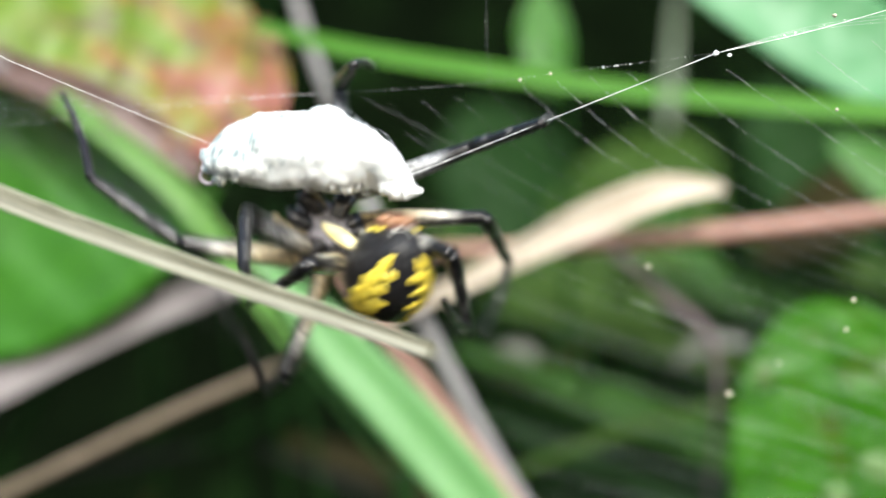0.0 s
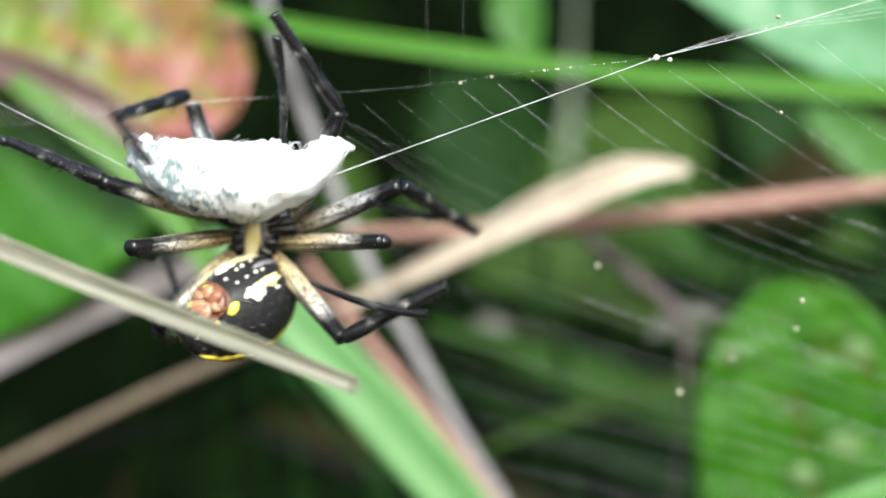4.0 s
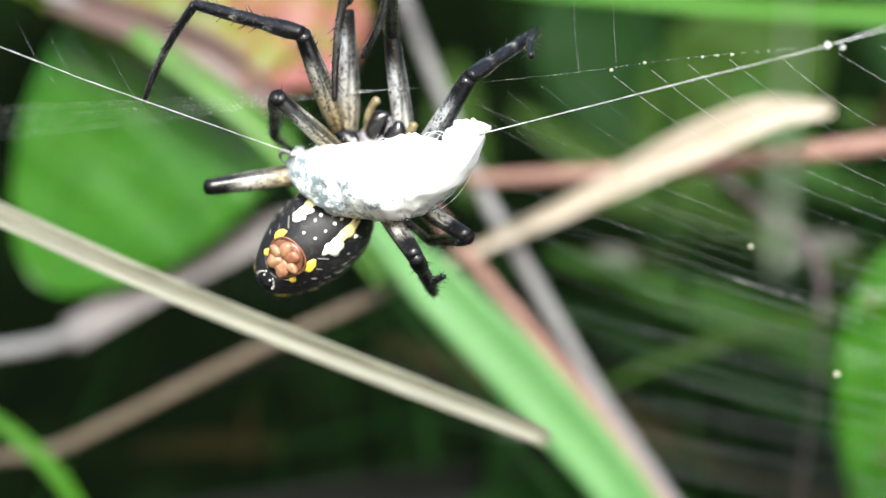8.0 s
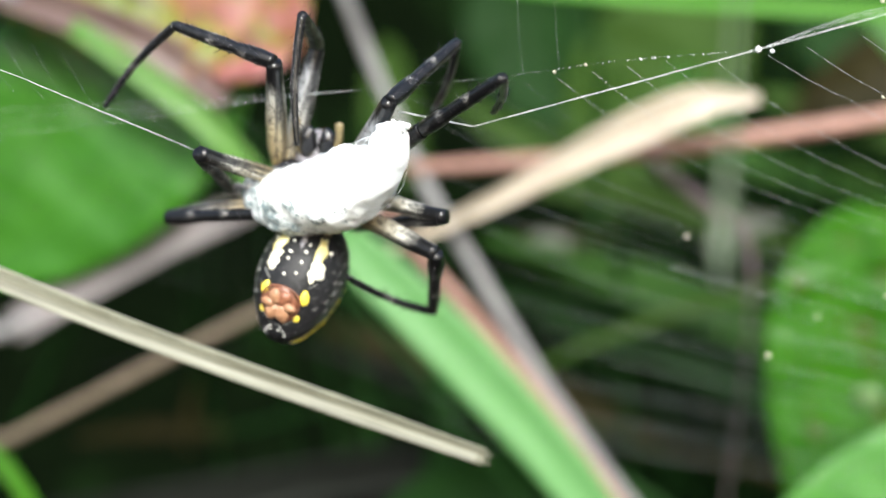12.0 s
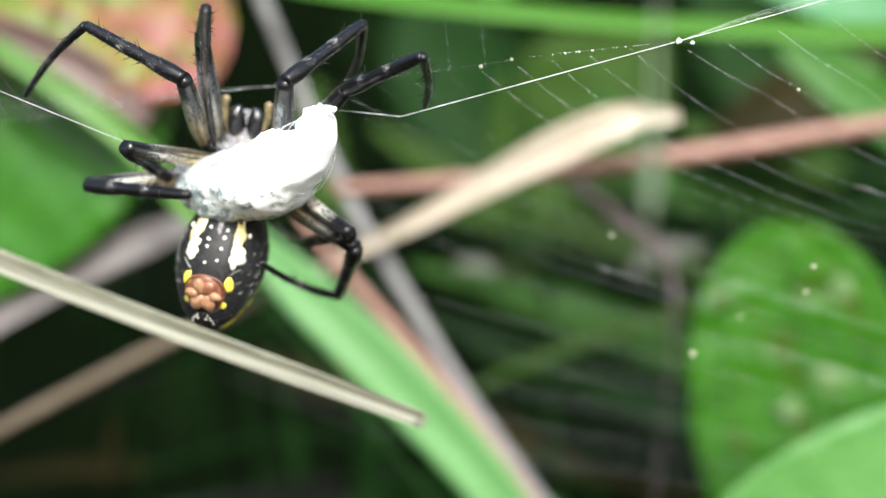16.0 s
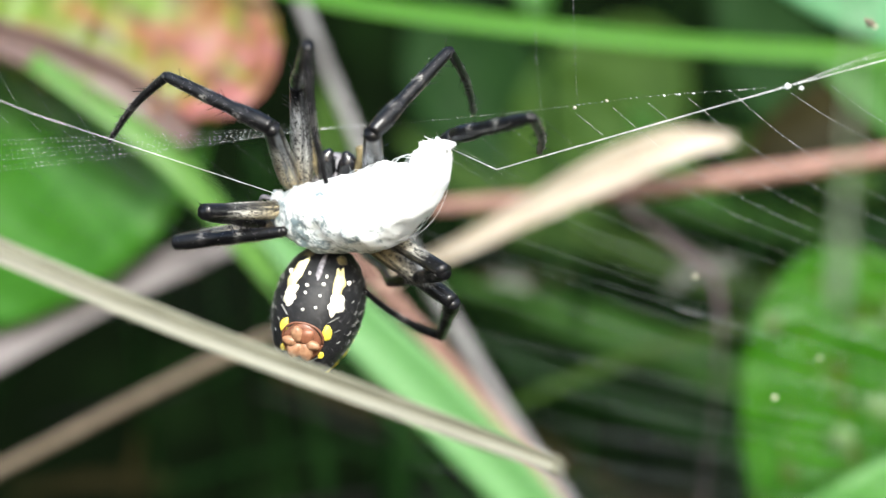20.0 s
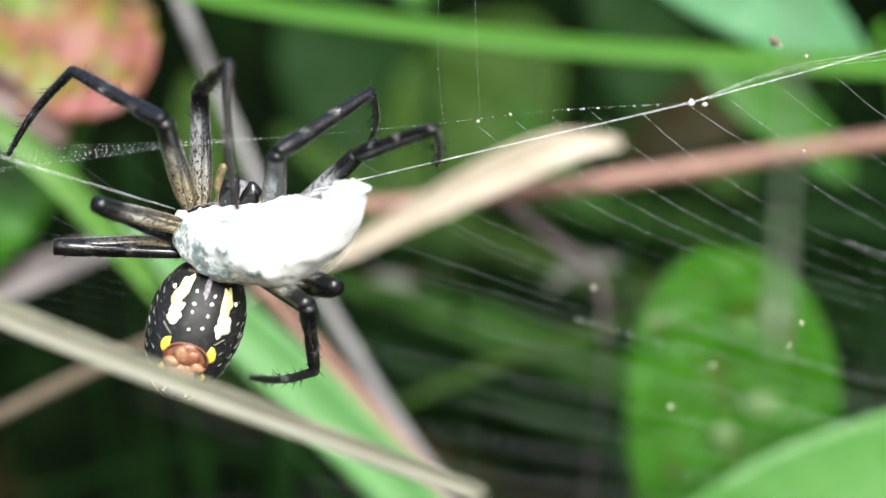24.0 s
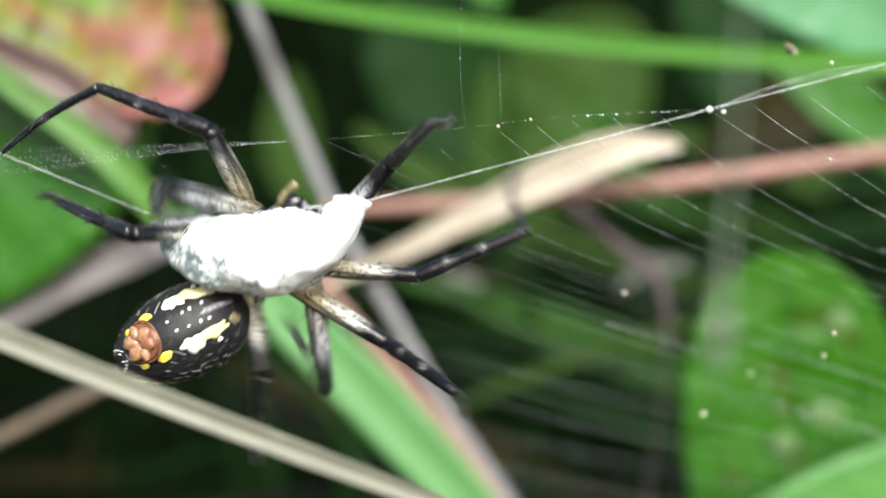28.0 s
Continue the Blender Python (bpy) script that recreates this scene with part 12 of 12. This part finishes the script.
    walk(prey, [
        (0, at(-18.71, -1.50, -4.9, 152.0, 1.0, 0.0)), (0.1, at(-19.18, -1.50, -6.20, -140.8, 5.2, -9.3)),
        (0.15, at(-19.41, -1.50, -7.06, -121.1, 4.4, -13.9)), (0.2, at(-19.64, -1.50, -7.92, -101.2, 3.5, -18.6)),
        (0.3, at(-20.11, -1.50, -9.65, -61.0, 2.0, -27.8)), (0.4, at(-19.64, -1.50, -8.44, -20.9, 2.0, -23.8)),
        (0.45, at(-19.41, -1.50, -7.84, -0.8, 2.0, -21.8)), (0.5, at(-19.18, -1.50, -7.23, 19.3, 2.0, -19.8)),
        (0.6, at(-18.72, -1.50, -6.02, 59.4, 1.9, -15.8)), (0.7, at(-18.62, -1.50, -6.33, 99.4, 2.8, -11.9)),
        (0.8, at(-18.52, -1.50, -6.64, 139.5, 3.7, -7.9)), (0.9, at(-18.43, -1.50, -6.94, 179.7, 4.6, -4.0)),
        (1, at(-18.33, -1.50, -7.0, -102.0, 1.5, 0.0)), (1.1, at(-18.59, -1.50, -7.38, -84.0, 2.5, -1.3)),
        (1.2, at(-18.86, -1.50, -7.51, -64.2, 4.8, -2.6)), (1.25, at(-18.99, -1.50, -7.58, -45.3, 4.6, -3.2)),
        (1.35, at(-19.25, -1.50, -7.71, -7.3, 4.2, -4.5)), (1.5, at(-19.65, -1.50, -7.91, 49.6, 3.6, -6.4)),
        (1.6, at(-20.01, -1.50, -7.82, 97.7, 3.5, -5.2)), (1.75, at(-20.56, -1.50, -7.70, 169.8, 3.4, -3.2)),
        (1.85, at(-20.93, -1.50, -7.61, -142.1, 3.3, -1.9)), (1.9, at(-21.11, -1.50, -7.57, -118.1, 3.2, -1.3)),
        (2, at(-21.48, -1.50, -7.48, -70.0, 3.1, 0.0)), (2.1, at(-21.21, -1.50, -7.09, -46.0, 3.3, 0.0)),
        (2.25, at(-20.81, -1.50, -6.50, -10.0, 3.5, 0.0)), (2.4, at(-20.40, -1.50, -5.92, 26.0, 3.6, 0.0)),
        (2.5, at(-20.13, -1.50, -5.53, 50.0, 3.8, 0.0)), (2.6, at(-19.72, -1.50, -5.87, 108.0, 3.2, 0.0)),
        (2.7, at(-19.30, -1.50, -6.21, 166.0, 2.6, 0.0)), (2.75, at(-19.09, -1.50, -6.38, -165.0, 2.3, 0.0)),
        (2.85, at(-18.67, -1.50, -6.72, -107.0, 1.8, 0.0)), (2.9, at(-18.47, -1.50, -6.89, -78.0, 1.5, 0.0)),
        (3, at(-18.05, -1.50, -7.23, -20.0, 0.9, 0.0)), (3.1, at(-18.25, -1.50, -6.91, 16.0, 0.9, 0.0)),
        (3.25, at(-18.55, -1.50, -6.43, 70.0, 0.9, 0.0)), (3.35, at(-18.76, -1.50, -6.11, 106.0, 1.0, 0.0)),
        (3.5, at(-19.06, -1.50, -5.63, 160.0, 1.0, 0.0)), (3.65, at(-19.36, -1.50, -5.56, -144.5, 1.6, 0.0)),
        (3.8, at(-19.67, -1.50, -5.49, -89.0, 2.1, 0.0)), (3.95, at(-19.98, -1.50, -5.42, -33.5, 2.7, 0.0)),
        (4.1, at(-20.28, -1.50, -5.36, 22.0, 3.2, 0.0)), (4.25, at(-20.59, -1.50, -5.29, 77.5, 3.8, 0.0)),
        (4.4, at(-20.90, -1.50, -5.22, 133.0, 4.4, 0.0)), (4.55, at(-21.20, -1.50, -5.15, -171.5, 4.9, 0.0)),
        (4.7, at(-21.51, -1.50, -5.08, -116.0, 5.5, 0.0)), (4.85, at(-21.82, -1.50, -5.01, -60.5, 6.1, 0.0)),
        (5, at(-22.12, -1.50, -4.94, -5.0, 6.6, 0.0)), (5.1, at(-22.33, -1.50, -4.90, 32.0, 7.0, 0.0)),
        (5.25, at(-22.63, -1.50, -4.83, 87.5, 7.5, 0.0)), (5.4, at(-22.94, -1.50, -4.76, 143.0, 8.1, 0.0)),
        (5.5, at(-23.14, -1.50, -4.71, -180.0, 8.5, 0.0)), (5.6, at(-22.63, -1.50, -5.28, -144.3, 6.8, -2.5)),
        (5.75, at(-21.87, -1.50, -6.14, -90.5, 4.3, -6.2)), (5.9, at(-21.11, -1.50, -7.00, -36.3, 1.8, -9.9)),
        (6, at(-20.60, -1.50, -7.57, -0.0, 0.1, -12.3)), (6.5, at(-19.70, -1.50, -7.21, -0.5, 1.6, -17.1)),
        (7, at(-18.80, -1.50, -6.86, -1.2, 2.9, -22.0)), (7.5, at(-19.13, -1.50, -6.23, 0.3, -0.8, -20.6)),
        (8, at(-19.45, -1.50, -5.59, 1.6, -4.6, -19.2)), (8.25, at(-19.32, -1.50, -6.73, 5.1, -0.7, -9.6)),
        (8.5, at(-19.18, -1.50, -7.87, 10.0, 3.5, 0.0)), (8.6, at(-18.93, -1.50, -6.11, 43.8, 1.8, -5.8)),
        (8.7, at(-18.67, -1.50, -4.35, 78.0, 0.2, -11.6)), (8.75, at(-18.54, -1.50, -3.47, 95.2, -0.7, -14.5)),
        (8.9, at(-18.16, -1.50, -0.83, 147.3, -2.9, -23.2)), (9, at(-17.91, -1.50, 0.93, -177.7, -4.2, -29.1)),
        (9.1, at(-18.18, -1.50, -0.39, -126.5, -3.5, -23.2)), (9.15, at(-18.31, -1.50, -1.04, -100.9, -3.1, -20.3)),
        (9.25, at(-18.59, -1.50, -2.35, -49.4, -2.2, -14.5)), (9.35, at(-18.86, -1.50, -3.67, 2.2, -1.2, -8.7)),
        (9.4, at(-18.99, -1.50, -4.32, 28.1, -0.7, -5.8)), (9.5, at(-19.26, -1.50, -5.64, 80.0, 0.3, 0.0)),
        (9.6, at(-19.39, -1.50, -6.23, 136.0, -0.1, 0.0)), (9.7, at(-19.52, -1.50, -6.83, -168.0, -0.5, 0.0)),
        (9.75, at(-19.58, -1.50, -7.13, -140.0, -0.7, 0.0)), (9.9, at(-19.77, -1.50, -8.03, -56.0, -1.3, 0.0)),
        (10, at(-19.90, -1.50, -8.63, -0.0, -1.7, 0.0)), (10.5, at(-20.11, -1.50, -7.16, 1.9, -5.9, -18.1)),
        (11, at(-20.32, -1.50, -5.70, 6.4, -8.7, -36.5)), (12, at(-20.49, -1.50, -7.10, 7.9, -14.7, -28.6)),
        (13.5, at(-20.25, -1.50, -6.54, 8.2, -15.0, -29.0)), (15, at(-20.02, -1.50, -5.99, 8.4, -15.3, -29.4)),
        (16, at(-20.33, -1.50, -6.27, 8.6, -13.9, -32.1)), (17, at(-19.93, -1.50, -6.43, 6.1, -10.6, -30.3)),
        (17.5, at(-18.99, -1.50, -6.65, 6.5, -10.6, -31.8)), (18, at(-18.05, -1.50, -6.88, 6.9, -10.7, -33.2)),
        (18.5, at(-18.32, -1.50, -6.49, 7.1, -11.3, -32.4)), (19, at(-18.58, -1.50, -6.11, 7.2, -11.8, -31.7)),
        (19.5, at(-18.45, -1.50, -5.55, 7.2, -11.8, -31.4)), (20, at(-18.31, -1.50, -4.99, 7.1, -11.9, -31.2)),
        (21.5, at(-17.84, -1.50, -5.53, 5.6, -8.8, -32.5)), (23, at(-17.36, -1.50, -6.08, 3.9, -5.9, -33.9)),
        (24, at(-17.47, -1.50, -6.47, 4.3, -6.6, -33.6)), (25, at(-17.57, -1.50, -6.86, 4.8, -7.3, -33.4)),
        (26, at(-17.91, -1.50, -6.82, 4.4, -6.9, -32.9)), (27, at(-18.25, -1.50, -6.77, 4.1, -6.5, -32.4)),
        (27.3, at(-18.25, -1.50, -6.77, 4.1, -6.5, -32.4)), (27.5, at(-17.52, -1.50, -5.52, 2.4, -3.6, -33.6)),
        (27.7, at(-16.80, -1.50, -4.27, 0.6, -0.8, -34.9)), (27.85, at(-18.54, -1.50, -5.87, 1.5, -2.8, -27.6)),
        (28, at(-20.29, -1.50, -7.47, 1.8, -4.9, -20.4))])
    walk(bent_straw, [
        (0, at(-3.48, -23.00, -23.40, 0.0, -2.7, 0.0)), (1, at(-3.18, -23.00, -23.68, 0.0, -1.9, 0.0)), 
        (2, at(-2.76, -23.00, -23.27, 0.0, -1.2, 0.0)), (6, at(-5.23, -23.00, -25.80, 0.0, -0.3, 0.0)), 
        (7, at(-4.37, -23.00, -24.63, 0.0, -0.5, 0.0)), (8, at(-1.66, -23.00, -26.62, 0.0, 0.1, 0.0)), 
        (8.5, at(-4.23, -23.00, -29.49, 0.0, 1.0, 0.0)), (9, at(-3.32, -23.00, -29.43, 0.0, 2.0, 0.0)), 
        (11, at(-2.65, -23.00, -30.93, 0.0, 0.5, 0.0)), (11.5, at(-3.18, -23.00, -30.12, 0.0, -0.1, 0.0)), 
        (12, at(-3.08, -23.00, -29.37, 0.0, -0.6, 0.0)), (12.5, at(-2.42, -23.00, -28.33, 0.0, -0.9, 0.0)), 
        (14.5, at(-2.20, -23.00, -27.19, 0.0, -1.7, 0.0)), (15, at(-1.37, -23.00, -28.70, 0.0, -1.9, 0.0)), 
        (15.5, at(-3.15, -23.00, -27.57, 0.0, -0.5, 0.0)), (16, at(-2.47, -23.00, -27.72, 0.0, 0.9, 0.0)), 
        (17, at(-2.84, -23.00, -28.14, 0.0, 0.6, 0.0)), (19, at(-2.05, -23.00, -25.63, 0.0, 0.5, 0.0)), 
        (20, at(-0.10, -23.00, -25.93, 0.0, 0.6, 0.0)), (22.5, at(0.09, -23.00, -24.66, 0.0, 0.2, 0.0)), 
        (23, at(0.63, -23.00, -25.87, 0.0, 1.9, 0.0)), (25, at(0.26, -26.87, -24.84, 0.0, 2.1, 0.0)), 
        (26, at(-1.56, -31.71, -22.16, 0.0, 1.8, 0.0)), (27, at(-1.44, -29.84, -22.69, 0.0, 1.8, 0.0)), 
        (28, at(-2.36, -23.00, -26.72, 0.0, 1.0, 0.0))])


motions()
